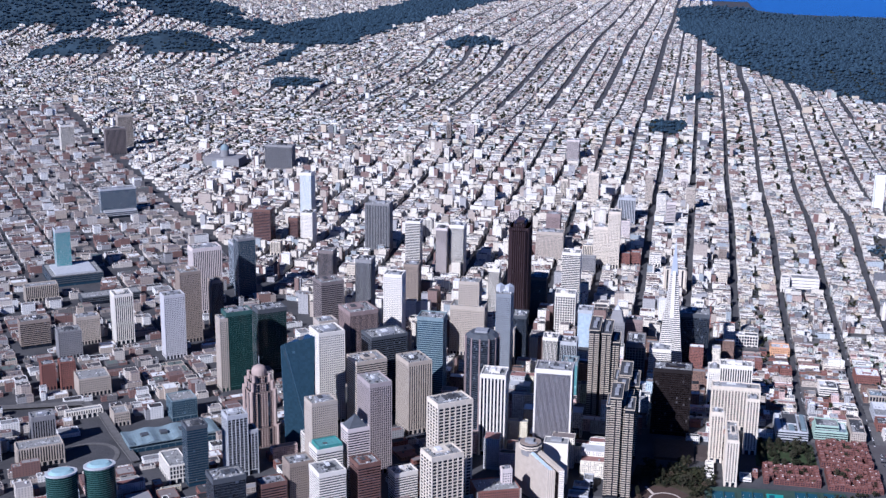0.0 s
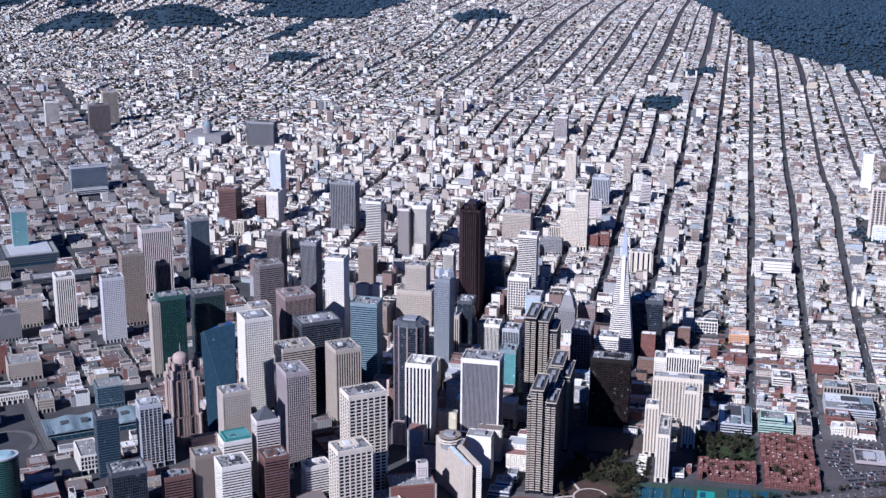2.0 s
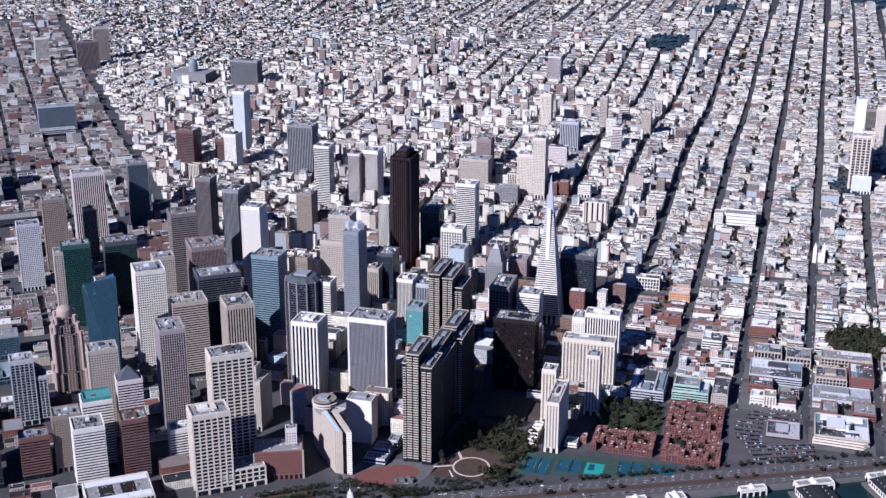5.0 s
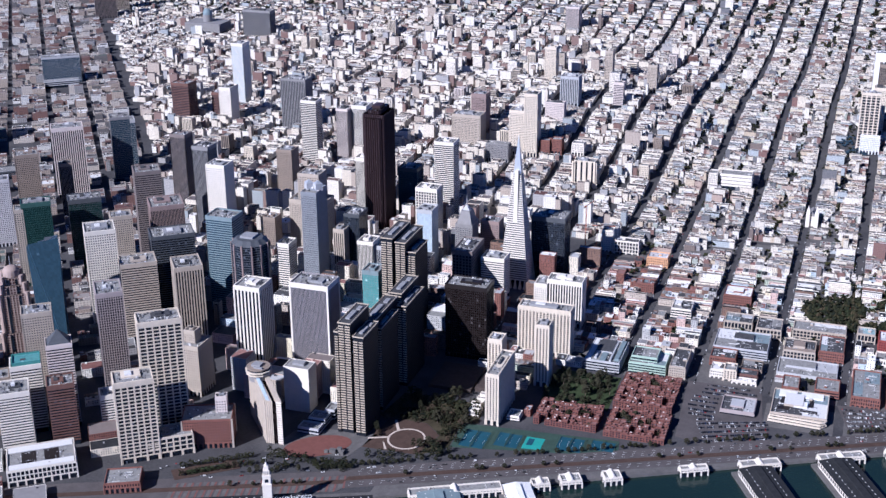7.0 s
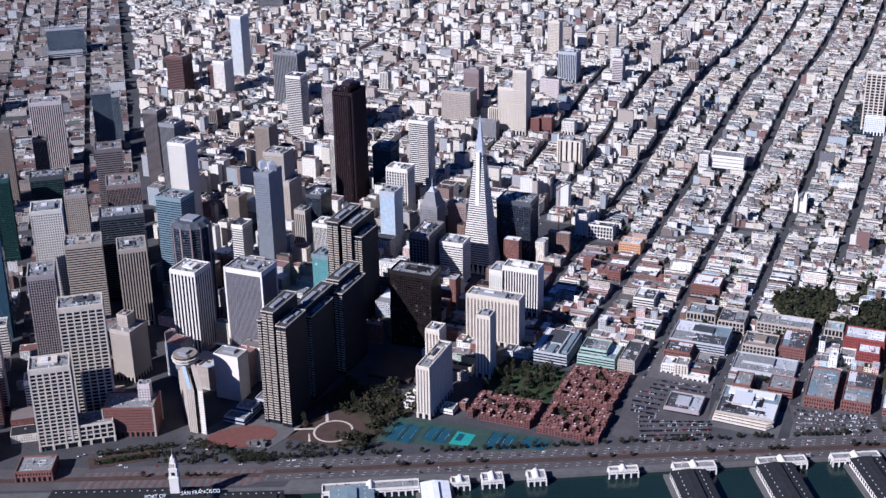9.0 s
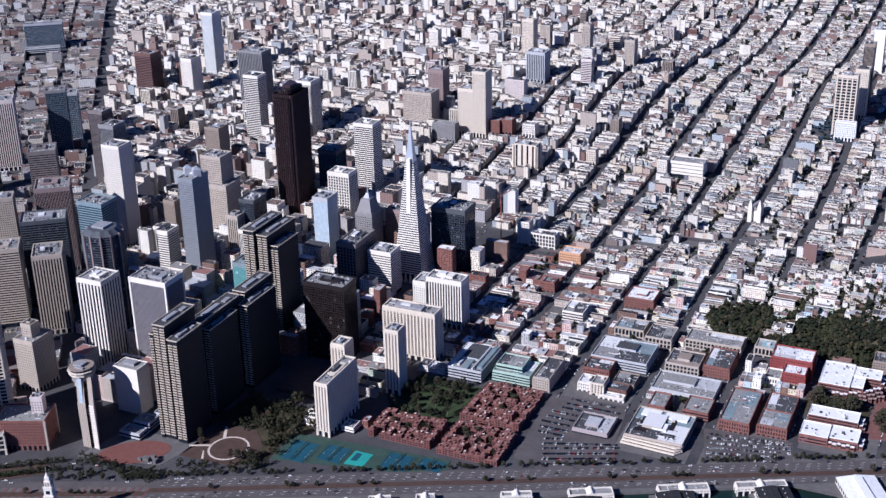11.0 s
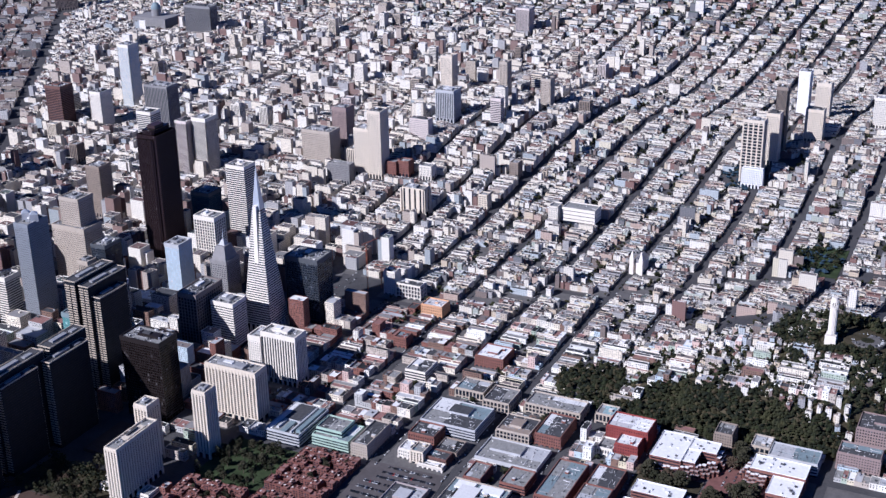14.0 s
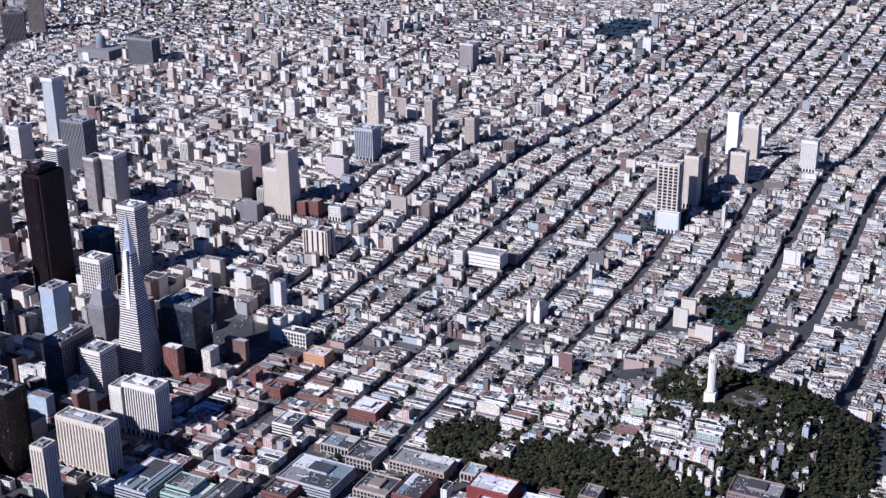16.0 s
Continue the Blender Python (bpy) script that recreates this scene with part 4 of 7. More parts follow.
def drape(name, label, x0, x1, y0, y1, mat, lift=0.35, step=12.0, inside=None, category="ground"):
    """A thin sheet laid on the land."""
    sh = Shell()
    nx, ny = max(1, int((x1 - x0) / step)), max(1, int((y1 - y0) / step))
    for j in range(ny + 1):
        for i in range(nx + 1):
            x, y = x0 + (x1 - x0) * i / nx, y0 + (y1 - y0) * j / ny
            sh.v.append((x, y, elev(x, y) + lift))
    for j in range(ny):
        for i in range(nx):
            x, y = x0 + (x1 - x0) * (i + 0.5) / nx, y0 + (y1 - y0) * (j + 0.5) / ny
            if inside is None or inside(x, y):
                a = j * (nx + 1) + i
                sh.f.append((a, a + 1, a + nx + 2, a + nx + 1))
    sh.k = [0] * len(sh.f)
    return tagged(part(name, sh, mat), label, category, kind="structure")


def flat(name, label, pts, z, mat, category="ground", thick=0.3):
    return tagged(part(name, Shell().prism(pts, z - thick, z), mat), label, category, kind="structure")


def clump(sh, x, y, z, r, rnd, tall=0.8):
    """One irregular tuft of leaves."""
    i = len(sh.v)
    j = lambda: rnd.uniform(0.7, 1.25)
    sh.v += [(x + r * j(), y, z + r * 0.2), (x, y + r * j(), z), (x - r * j(), y, z + r * 0.1), (x, y - r * j(), z + r * 0.25), (x + r * rnd.uniform(-0.3, 0.3), y + r * rnd.uniform(-0.3, 0.3), z + r * tall * j()), (x, y, z - r * 0.7)]
    sh.f += [(i, i + 1, i + 4), (i + 1, i + 2, i + 4), (i + 2, i + 3, i + 4), (i + 3, i, i + 4), (i + 1, i, i + 5), (i + 2, i + 1, i + 5), (i + 3, i + 2, i + 5), (i, i + 3, i + 5)]
    sh.k += [0] * 8


def tree_kind(h, spread, lean, seed, leaf):
    """Trunk with limbs, and a crown of many small tufts."""
    rnd = random.Random(seed)
    tr = Shell()
    hexa = [(math.cos(a * math.pi / 3), math.sin(a * math.pi / 3)) for a in range(6)]
    tr.prism([(u * 0.35, v * 0.35) for u, v in hexa], -1.0, h * 0.6, [(u * 0.15 + lean, v * 0.15) for u, v in hexa])
    for k in range(4):
        a = k * 1.7 + seed
        ex, ey = spread * 0.6 * math.cos(a), spread * 0.6 * math.sin(a)
        tr.prism([(u * 0.16, v * 0.16) for u, v in hexa[::2]], h * 0.35, h * 0.72, [(u * 0.05 + ex, v * 0.05 + ey) for u, v in hexa[::2]])
    cr = Shell()
    for _ in range(80):
        a, q, zz = rnd.uniform(0, 6.28), rnd.random() ** 0.5, rnd.random()
        env = math.sin(math.pi * min(1, 0.15 + zz * 0.85)) ** 0.6
        clump(cr, lean * zz + spread * q * env * math.cos(a), spread * q * env * math.sin(a), h * (0.35 + 0.62 * zz), spread * rnd.uniform(0.14, 0.3), rnd)
    t = part("tree", tr, M_BARK)
    part("crown", cr, leaf, t)
    return t


TREES = []


GROVE = Shell()  # trees past the first two hundred and ninety
PLANTED = []


def plant(x, y, k=0, grow=1.0, label="", group=""):
    PLANTED.append((x, y))
    if len(PLANTED) > 290:
        rnd = random.Random(len(PLANTED))
        for _ in range(26):
            a, q, zz = rnd.uniform(0, 6.28), rnd.random() ** 0.5, rnd.random()
            clump(GROVE, x + 4 * grow * q * math.cos(a), y + 4 * grow * q * math.sin(a), elev(x, y) + grow * (3 + 7 * zz), grow * rnd.uniform(0.9, 1.6), rnd)
        return None
    src = TREES[k % len(TREES)]
    ob = copy_thing(src, pose(x * S, y * S, elev(x, y) * S, 0, 0, (x * 37 + y * 11) % 360))
    ob.scale = (grow, grow, grow)
    return tagged(ob, label, "tree", group)


M_ROAD = plain("worn_grey_road", (0.098, 0.088, 0.088), 0.9, spread=0.22, size=25)
# plaza paving with the towers' shade put into its dark colour
M_DARKPAVE = plain("shade_dark_paving", (0.07, 0.055, 0.05), 0.9, spread=0.25, size=6)
M_TAR = plain("black_tarred_roof", (0.028, 0.029, 0.032), 0.9, spread=0.3, size=6)
M_BARK = plain("bark", (0.12, 0.09, 0.07), 0.9)
M_LEAF2 = plain("olive_leaves", (0.036, 0.034, 0.02), 0.9, spread=0.5, size=4)
M_LEAF3 = plain("autumn_leaves", (0.062, 0.045, 0.03), 0.9, spread=0.4, size=4)
# far woods' leaves: the blue in the colour stands in for haze
M_FARLEAF = plain("haze_blue_far_leaves", (0.028, 0.048, 0.072), 0.9, spread=0.4, size=30)
def mixed_leaves():
    """Foliage that changes from tuft to tuft."""
    k = Nodes("mixed_leaves", 0.9)
    g = k.n("NewGeometry")
    base = k.ramp(g.outputs["Random Per Island"], [(0.0, (0.016, 0.019, 0.011)), (0.3, (0.028, 0.030, 0.014)), (0.55, (0.013, 0.017, 0.012)), (0.72, (0.055, 0.047, 0.023)), (0.84, (0.075, 0.058, 0.034)), (0.9, (0.026, 0.033, 0.014))], True)
    base = k.mix(k.ramp(k.noise(34.0, 3.0), [(0.5, (0, 0, 0)), (0.68, (0.75, 0.75, 0.75))]), base, (0.062, 0.062, 0.026))
    k.colour(k.mix(k.math("MULTIPLY", k.noise(3.0, 4.0), 0.6), base, (0.012, 0.014, 0.008)))
    return k.m


M_LEAFMIX = mixed_leaves()
M_GRASS = plain("park_grass", (0.04, 0.055, 0.024), 0.95, spread=0.35, size=10)
M_CLIFF = plain("rocky_cliff", (0.26, 0.20, 0.14), 0.95, spread=0.4, size=14)
M_CLAY = plain("red_brick_paving", (0.16, 0.07, 0.058), 0.9, spread=0.15, size=6)
M_CLAYDARK = plain("dull_red_paving", (0.17, 0.085, 0.075), 0.9, spread=0.25, size=5)
M_SOIL = plain("brown_lawn", (0.075, 0.05, 0.04), 0.95, spread=0.2, size=8)
M_PATH = plain("pale_path", (0.55, 0.47, 0.40), 0.9)
M_COURT = plain("blue_court", (0.022, 0.075, 0.11), 0.8, spread=0.15)
M_COURTG = plain("green_court_surround", (0.045, 0.075, 0.06), 0.85, spread=0.2)
M_TEALC = plain("bright_teal_deck", (0.06, 0.30, 0.26), 0.7, spread=0.12)
M_LINE = plain("white_line_paint", (0.75, 0.75, 0.73), 0.8, spread=0.08)
M_TERRA = plain("terracotta_brick", (0.15, 0.066, 0.054), 0.85, spread=0.3, size=6)
M_TERRAROOF = plain("rusty_roof_tile", (0.25, 0.14, 0.125), 0.9, spread=0.35, size=4)

TREES.append(tagged(tree_kind(10, 4.2, 0.3, 3, M_LEAF), "dark green broad street tree", "tree"))
TREES.append(tagged(tree_kind(13, 4.6, -0.4, 8, M_LEAF2), "olive green park tree", "tree"))
TREES.append(tagged(tree_kind(16, 3.4, 0.2, 12, M_LEAF), "tall dark evergreen tree with thin crown", "tree"))
TREES.append(tagged(tree_kind(9, 4.0, 0.1, 21, M_LEAF3), "brownish plane tree with a loose crown", "tree"))
for i_, (tx_, ty_) in enumerate(((-6, 1850), (-20, 1858), (20, 1868), (-2, 1862))):
    TREES[i_].matrix_basis = pose(tx_ * S, ty_ * S, elev(tx_, ty_) * S)

# sea wall and promenade
quay = Shell()
for x0, x1, f in ((20, 1500, lambda x: 1648 + 0.51 * x), (-1500, 20, lambda x: 1610 + 0.43 * x)):
    quay.prism([(x0, f(x0) - 7), (x1, f(x1) - 7), (x1, f(x1) + 46), (x0, f(x0) + 46)], -9, 3.7)
tagged(part("sea_wall", quay, M_PAVE), "grey concrete sea wall and promenade", "sea wall", kind="structure")
slope = lambda x, off: (1648 + 0.47 * x + 14 if x > -20 else 1640 + 0.43 * x + 14) + off
road = Shell()
for a_, b_ in ((-500, -20), (-20, 1300)):
    road.prism([(a_, slope(a_ + 0.01, 8)), (b_, slope(b_ - 0.01, 8)), (b_, slope(b_ - 0.01, 60)), (a_, slope(a_ + 0.01, 60))], 2, 4.0)
tagged(part("waterfront_road", road, M_ROAD), "broad grey asphalt road along the water", "road", kind="structure")
med = Shell()
for a_, b_ in ((-500, -20), (-20, 1300)):
    med.prism([(a_, slope(a_ + 0.01, 26)), (b_, slope(b_ - 0.01, 26)), (b_, slope(b_ - 0.01, 36)), (a_, slope(a_ + 0.01, 36))], 3, 4.25)
tagged(part("tram_strip", med, M_SOIL), "brownish tram strip in the middle of the road", "road", kind="structure")
lines = Shell()
for k in range(86):
    x = -12 + k * 12
    for off in (14, 20, 42, 48, 54):
        y = slope(x, off)
        lines.prism([(x, y), (x + 4, y + 1.9), (x + 4, y + 2.2), (x, y + 0.3)], 4.0, 4.06)
tagged(part("lane_marking", lines, M_LINE), "white dashed lane markings", "road marking", kind="stuff")

flat("plaza_lawn", "dull green lawn strip beside a broad road", [(-226, 1612), (-160, 1664), (-176, 1683), (-243, 1632)], 4.25, M_SOIL)
flat("plaza_lawn", "small green lawn among plaza trees", [(-216, 1628), (-178, 1660), (-184, 1668), (-224, 1636)], 4.45, M_GRASS)
# striped promenade before the market hall: red brick and grey bands across its length
for k in range(46):
    a_, b_ = -214 + k * 4.4, -214 + k * 4.4 + (2.3 if k % 2 else 4.2)
    if -112 < a_ < -92:
        continue
    flat("promenade_stripe", "dull red brick paving band" if k % 2 else "grey paving band", [(a_, slope(a_, 7)), (b_, slope(b_, 7)), (b_ - 9, slope(b_ - 9, 46)), (a_ - 9, slope(a_ - 9, 46))], 4.14 if k % 2 else 4.08, M_CLAYDARK if k % 2 else M_PAVE, "pavement", 0.12)
# plaza with a brick ellipse, park with a ring path, courts
flat("brick_plaza", "oval plaza of red brick paving", disc(-88, 1747, 46, 26, 32, 0.62), 4.2, M_CLAY)
flat("plaza_ground", "grey paved plaza ground", [(-150, 1712), (-40, 1735), (-22, 1800), (-130, 1790)], 3.9, M_PAVE)
flat("park_lawn", "brown winter lawn round a ring path", [(-32, 1764), (46, 1768), (56, 1824), (30, 1850), (-24, 1850)], 3.9, M_SOIL)
ring_ = Shell()
o_, n_ = disc(18, 1801, 26, 28), disc(18, 1801, 23.2, 25.2)
ring_.v = [(x, y, 4.25) for x, y in o_] + [(x, y, 4.25) for x, y in n_]
ring_.f = [(i, (i + 1) % 28, 28 + (i + 1) % 28, 28 + i) for i in range(28)]
ring_.k = [0] * 28
tagged(part("ring_path", ring_, M_PATH), "pale curved path round a lawn", "path", kind="structure")
for p_ in ([(-8, 1800), (-6, 1797), (-32, 1786), (-33, 1789)], [(-2, 1818), (1, 1821), (-12, 1846), (-15, 1844)], [(-10, 1785), (-7, 1783), (2, 1768), (-1, 1767)]):
    flat("park_path", "pale path across a park lawn", p_, 4.22, M_PATH)
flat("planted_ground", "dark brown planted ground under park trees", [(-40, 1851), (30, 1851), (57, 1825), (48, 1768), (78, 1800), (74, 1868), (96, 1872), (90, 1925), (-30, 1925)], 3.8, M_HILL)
flat("court_ground", "dark green hard court surround", [(80, 1800), (296, 1846), (290, 1884), (76, 1866)], 3.9, M_COURTG)


def courts(x0, x1, y0, y1, skew):
    n = max(1, round((x1 - x0) / 17))
    for k in range(n):
        a, b = x0 + (x1 - x0) * k / n + 0.4, x0 + (x1 - x0) * (k + 1) / n - 0.4
        t = tagged(part("tennis_court", Shell().prism([(a, y0 + skew * (a - x0)), (b, y0 + skew * (b - x0)), (b, y1 + skew * (b - x0)), (a, y1 + skew * (a - x0))], 3.8, 4.15), M_COURT),
                   "fenced blue tennis court with white lines", "tennis court", "tennis courts")
        ln = Shell()
        for u in (a + 3, b - 3):
            ln.prism([(u - 0.05, y0 + 9), (u + 0.05, y0 + 9), (u + 0.05, y1 - 9), (u - 0.05, y1 - 9)], 4.15, 4.2)
        part("court_line", ln, M_LINE, t)
        fence = Shell()
        for u in (a - 1, b + 0.7):
            for v in np.arange(y0, y1, 4.0):
                fence.box(u, u + 0.3, v, v + 0.3, 3.9, 7.4)
            fence.box(u, u + 0.2, y0, y1, 7.2, 7.45)
        part("fence", fence, M_COURTG, t)


courts(88, 122, 1808, 1852, 0.0)
courts(132, 165, 1823, 1858, 0.0)
courts(213, 247, 1838, 1872, 0.0)
courts(256, 288, 1852, 1876, 0.0)
flat("pool_deck", "bright teal pool deck", [(170, 1826), (195, 1829), (195, 1858), (170, 1858)], 4.2, M_TEALC)
t_ = tagged(part("pool", Shell().prism([(174, 1836), (182, 1837), (182, 1854), (174, 1854)], 3.9, 4.35), M_COURT), "small blue swimming pool on a teal deck", "pool")

# plaza stage and low podium
for k, (x, y, w, d, h) in enumerate(((-62, 1738, 9, 6, 5), (-54, 1742, 6, 4, 7), (-70, 1735, 5, 4, 4), (-48, 1738, 4, 7, 5))):
    t_ = tagged(part("fountain_block", Shell().box(-w / 2, w / 2, -d / 2, d / 2, -0.5, h), M_PAVE, at=(x, y, 4)), "angular concrete fountain tubes on a plaza", "fountain", "fountain blocks")
for x0, x1, y0, y1, h, in ((-128, -98, 1772, 1790, 8), (-122, -98, 1794, 1815, 12), (-108, -94, 1818, 1840, 14)):
    tower("low grey terraced shop podium", (x0 + x1) / 2, (y0 + y1) / 2, x1 - x0, y1 - y0, h + 3.5, M_PALEGREY, base=3, name="shop_podium", **BANDS)

# brick terrace housing round courtyards


def brick_court(label, x0, x1, y0, y1, seed):
    rnd = random.Random(seed)
    t = thing("brick_apartments", label, "housing", ((x0 + x1) / 2, (y0 + y1) / 2, 4), group="brick courtyard housing")
    cx, cy = (x0 + x1) / 2, (y0 + y1) / 2
    n, m = max(3, round((x1 - x0) / 8.0)), max(3, round((y1 - y0) / 8.6))
    for i in range(n):
        for j in range(m):
            edge = i in (0, n - 1) or j in (0, m - 1)
            if not edge and (rnd.random() < 0.28 or j % 3 == 1 and rnd.random() < 0.45) or rnd.random() < 0.06:
                continue
            a, b = x0 + (x1 - x0) * i / n - cx, x0 + (x1 - x0) * (i + 1) / n - cx
            c, d = y0 + (y1 - y0) * j / m - cy, y0 + (y1 - y0) * (j + 1) / m - cy
            h = rnd.choice((6, 8, 9, 9, 10.5, 12))
            sh = Shell().box(a, b, c, d, -1, h, 0, 1)
            sh.box(a, b, c, c + 0.6, h, h + 1.1).box(a, b, d - 0.6, d, h, h + 1.1).box(a, a + 0.6, c + 0.6, d - 0.6, h, h + 1.1)
            u = part("terrace_house", sh, [M_TERRA, M_TERRAROOF], t)
            if rnd.random() < 0.6:
                p, q = rnd.uniform(a + 1.0, b - 3.8), rnd.uniform(c + 1.0, d - 3.8)
                part("roof_room", Shell().box(p, p + 2.8, q, q + 2.8, h, h + 2.5, 0, 1), [M_TERRA, rnd.choice((M_TERRAROOF, M_PINKWHITE, M_TERRAROOF))], u)
            elif rnd.random() < 0.5:
                p, q = rnd.uniform(a + 1.0, b - 3.0), rnd.uniform(c + 1.0, d - 3.0)
                part("skylight", Shell().box(p, p + 1.6, q, q + 2.0, h, h + 0.7), M_PINKWHITE, u)
            sh = Shell()
            for k in range(int(h // 3)):
                for s in range(2):
                    w0 = a + 1.0 + s * 3.6
                    sh.box(w0, w0 + 2.2, c - 0.12, c + 0.1, k * 3 + 0.9, k * 3 + 2.5, bottom=True)
                    if i == n - 1:
                        w1 = c + 1.0 + s * 3.8
                        sh.box(b - 0.1, b + 0.12, w1, w1 + 2.2, k * 3 + 0.9, k * 3 + 2.5, bottom=True)
            tagged(part("window_glass", sh, G_DARK, u), kind="stuff")
    TAKEN.append((cx, cy, (x1 - x0) / 2 + 2, (y1 - y0) / 2 + 2))


brick_court("red brick terraced flats round a courtyard", 168, 255, 1896, 1952, 3)
brick_court("red brick terraced flats beside the courts", 266, 348, 1892, 1962, 7)
brick_court("red brick terraced flats behind the park", 262, 344, 1976, 2074, 11)
for k in range(30):
    x0_, x1_, y0_, y1_ = ((176, 247, 1904, 1944), (274, 340, 1901, 1953), (271, 335, 1986, 2064))[k % 3]
    q_ = random.Random(k)
    plant(q_.uniform(x0_, x1_), q_.uniform(y0_, y1_), k, q_.uniform(0.85, 1.15), "leafy tree in a brick courtyard", "courtyard trees")
flat("park_green", "shaded green park lawn with trees", [(160, 1960), (258, 1960), (256, 2066), (160, 2066)], 3.9, M_GRASS)
TAKEN += [(230, 1880, 115, 14), (38, 1950, 62, 75), (209, 2012, 52, 56), (18, 1810, 70, 90), (170, 1845, 95, 40), (-80, 1760, 60, 45)]

# raised plaza; its paving is painted dark to deepen the towers' shade
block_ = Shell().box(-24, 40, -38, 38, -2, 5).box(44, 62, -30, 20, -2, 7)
tagged(part("raised_plaza", block_, M_DARKPAVE, at=(20, 1990, 3.5)), "raised paved plaza coloured dark for the towers' shade", "plaza", kind="structure")
# the brick and concrete blocks north of the broad street


def block(label, x0, x1, y0, y1, h, skin, roof=None, style=PUNCH, pane=G_DARK, name="low_office_block"):
    t = tower(label, (x0 + x1) / 2, (y0 + y1) / 2, x1 - x0, y1 - y0, h, skin, pane, 0.0, base=3.5, name=name, **style)
    rnd = random.Random(int(x0 * 3 + y0))
    w, d, k = x1 - x0, y1 - y0, h - t.location.z / S + 0.25
    if w > 40 and d > 40:
        a, b = rnd.uniform(0.16, 0.26) * w, rnd.uniform(0.14, 0.3) * d
        u, v = rnd.uniform(-0.15, 0.15) * w, rnd.uniform(0.0, 0.18) * d
        part("upper_storey", Shell().box(u - a, u + a, v - b, v + b, k - 0.3, k + rnd.uniform(3, 4.5), 0, 1), [skin, roof or M_GRAVEL], t)
    cx, cy = rnd.uniform(-0.2, 0.2) * w, rnd.uniform(-0.2, 0.2) * d
    for i, (a, b, c, e) in enumerate(((-w / 2 + 1.5, cx - 0.6, -d / 2 + 1.5, cy), (cx + 0.6, w / 2 - 1.5, cy + 0.8, d / 2 - 1.5), (-w / 2 + 1.5, cx - 2.0, cy + 1.2, d / 2 - 1.5))):
        if rnd.random() < 0.75:
            part("roof_sheet", Shell().box(a, b, c, e, k - 0.2, k + 0.12 + 0.1 * i), rnd.choice((M_GRAVEL, M_ROOFPALE, M_PALEGREY, M_TEALGREY, M_DARKROOF) if roof is not M_ROOFW else (M_ROOFW, M_ROOFPALE, M_LAVENDER)), t)
    if rnd.random() < 0.6:
        u, v = rnd.uniform(-0.3, 0.2) * w, rnd.uniform(-0.3, 0.3) * d
        part("stair_house", Shell().box(u, u + rnd.uniform(3, 6), v, v + rnd.uniform(3, 5), k, k + 3, 0, 1), [skin, M_ROOFPALE], t)
    if roof is not None:
        for c in t.children:
            if c.name.startswith("roof") and not c.name.startswith("roof_unit") and not c.name.startswith(("roof_clutter", "roof_sheet")):
                c.data.materials.clear()
                c.data.materials.append(roof)
    return t


t_ = block("cream terraced television building with white roof decks", 474, 549, 2008, 2082, 14, M_CREAM, M_ROOFPALE, BANDS)
# roof recesses shown by black slabs that stand in for their shade
for k_, (u0, u1, v0, v1) in enumerate(((-30, -12, -22, -12), (2, 24, -24, -16), (-26, -18, -4, 24), (12, 18, -6, 26), (-10, 6, 8, 14))):
    part("light_well_shade", Shell().box(u0, u1, v0, v1, 10.4, 11.3), M_BLACK, t_, "flat black slab for a shaded light well")
for k_ in range(3):
    part("terrace", Shell().prism([(-38 - k_, -37 - k_ * 3), (30, -37 - k_ * 3 - 4), (38, -36), (38, -30), (-38 - k_, -30)], -1, 8.5 - k_ * 2.8), M_CREAMW, t_)
    part("terrace_glass", Shell().prism([(-37.5 - k_, -37.3 - k_ * 3), (30, -37.3 - k_ * 3 - 4), (38.3, -36), (38.3, -31), (-37.5 - k_, -31)], 5.2 - k_ * 2.8, 6.6 - k_ * 2.8), G_DARK, t_)
for k_, (u0, u1, v0, v1) in enumerate(((-30, -6, 16, 32), (0, 30, 18, 33), (-8, 10, -12, 4))):
    part("roof_deck", Shell().box(u0, u1, v0, v1, 10.5, 13.4), M_ROOFW, t_)
block("low pinkish grey shop block in a car park", 407, 453, 2005, 2049, 9, M_PINKGREY, M_PALEGREY, BANDS)
block("long brick warehouse with a cluttered pale roof", 578, 616, 2082, 2170, 18, M_BRICK, M_GRAVEL, name="brick_warehouse")
block("brick warehouse with two roof levels", 625, 662, 2088, 2130, 18, M_BRICK, M_GRAVEL, name="brick_warehouse")
block("brick warehouse with a dark sunken roof", 625, 662, 2132, 2182, 15, M_BRICK, M_DARKROOF, name="brick_warehouse")


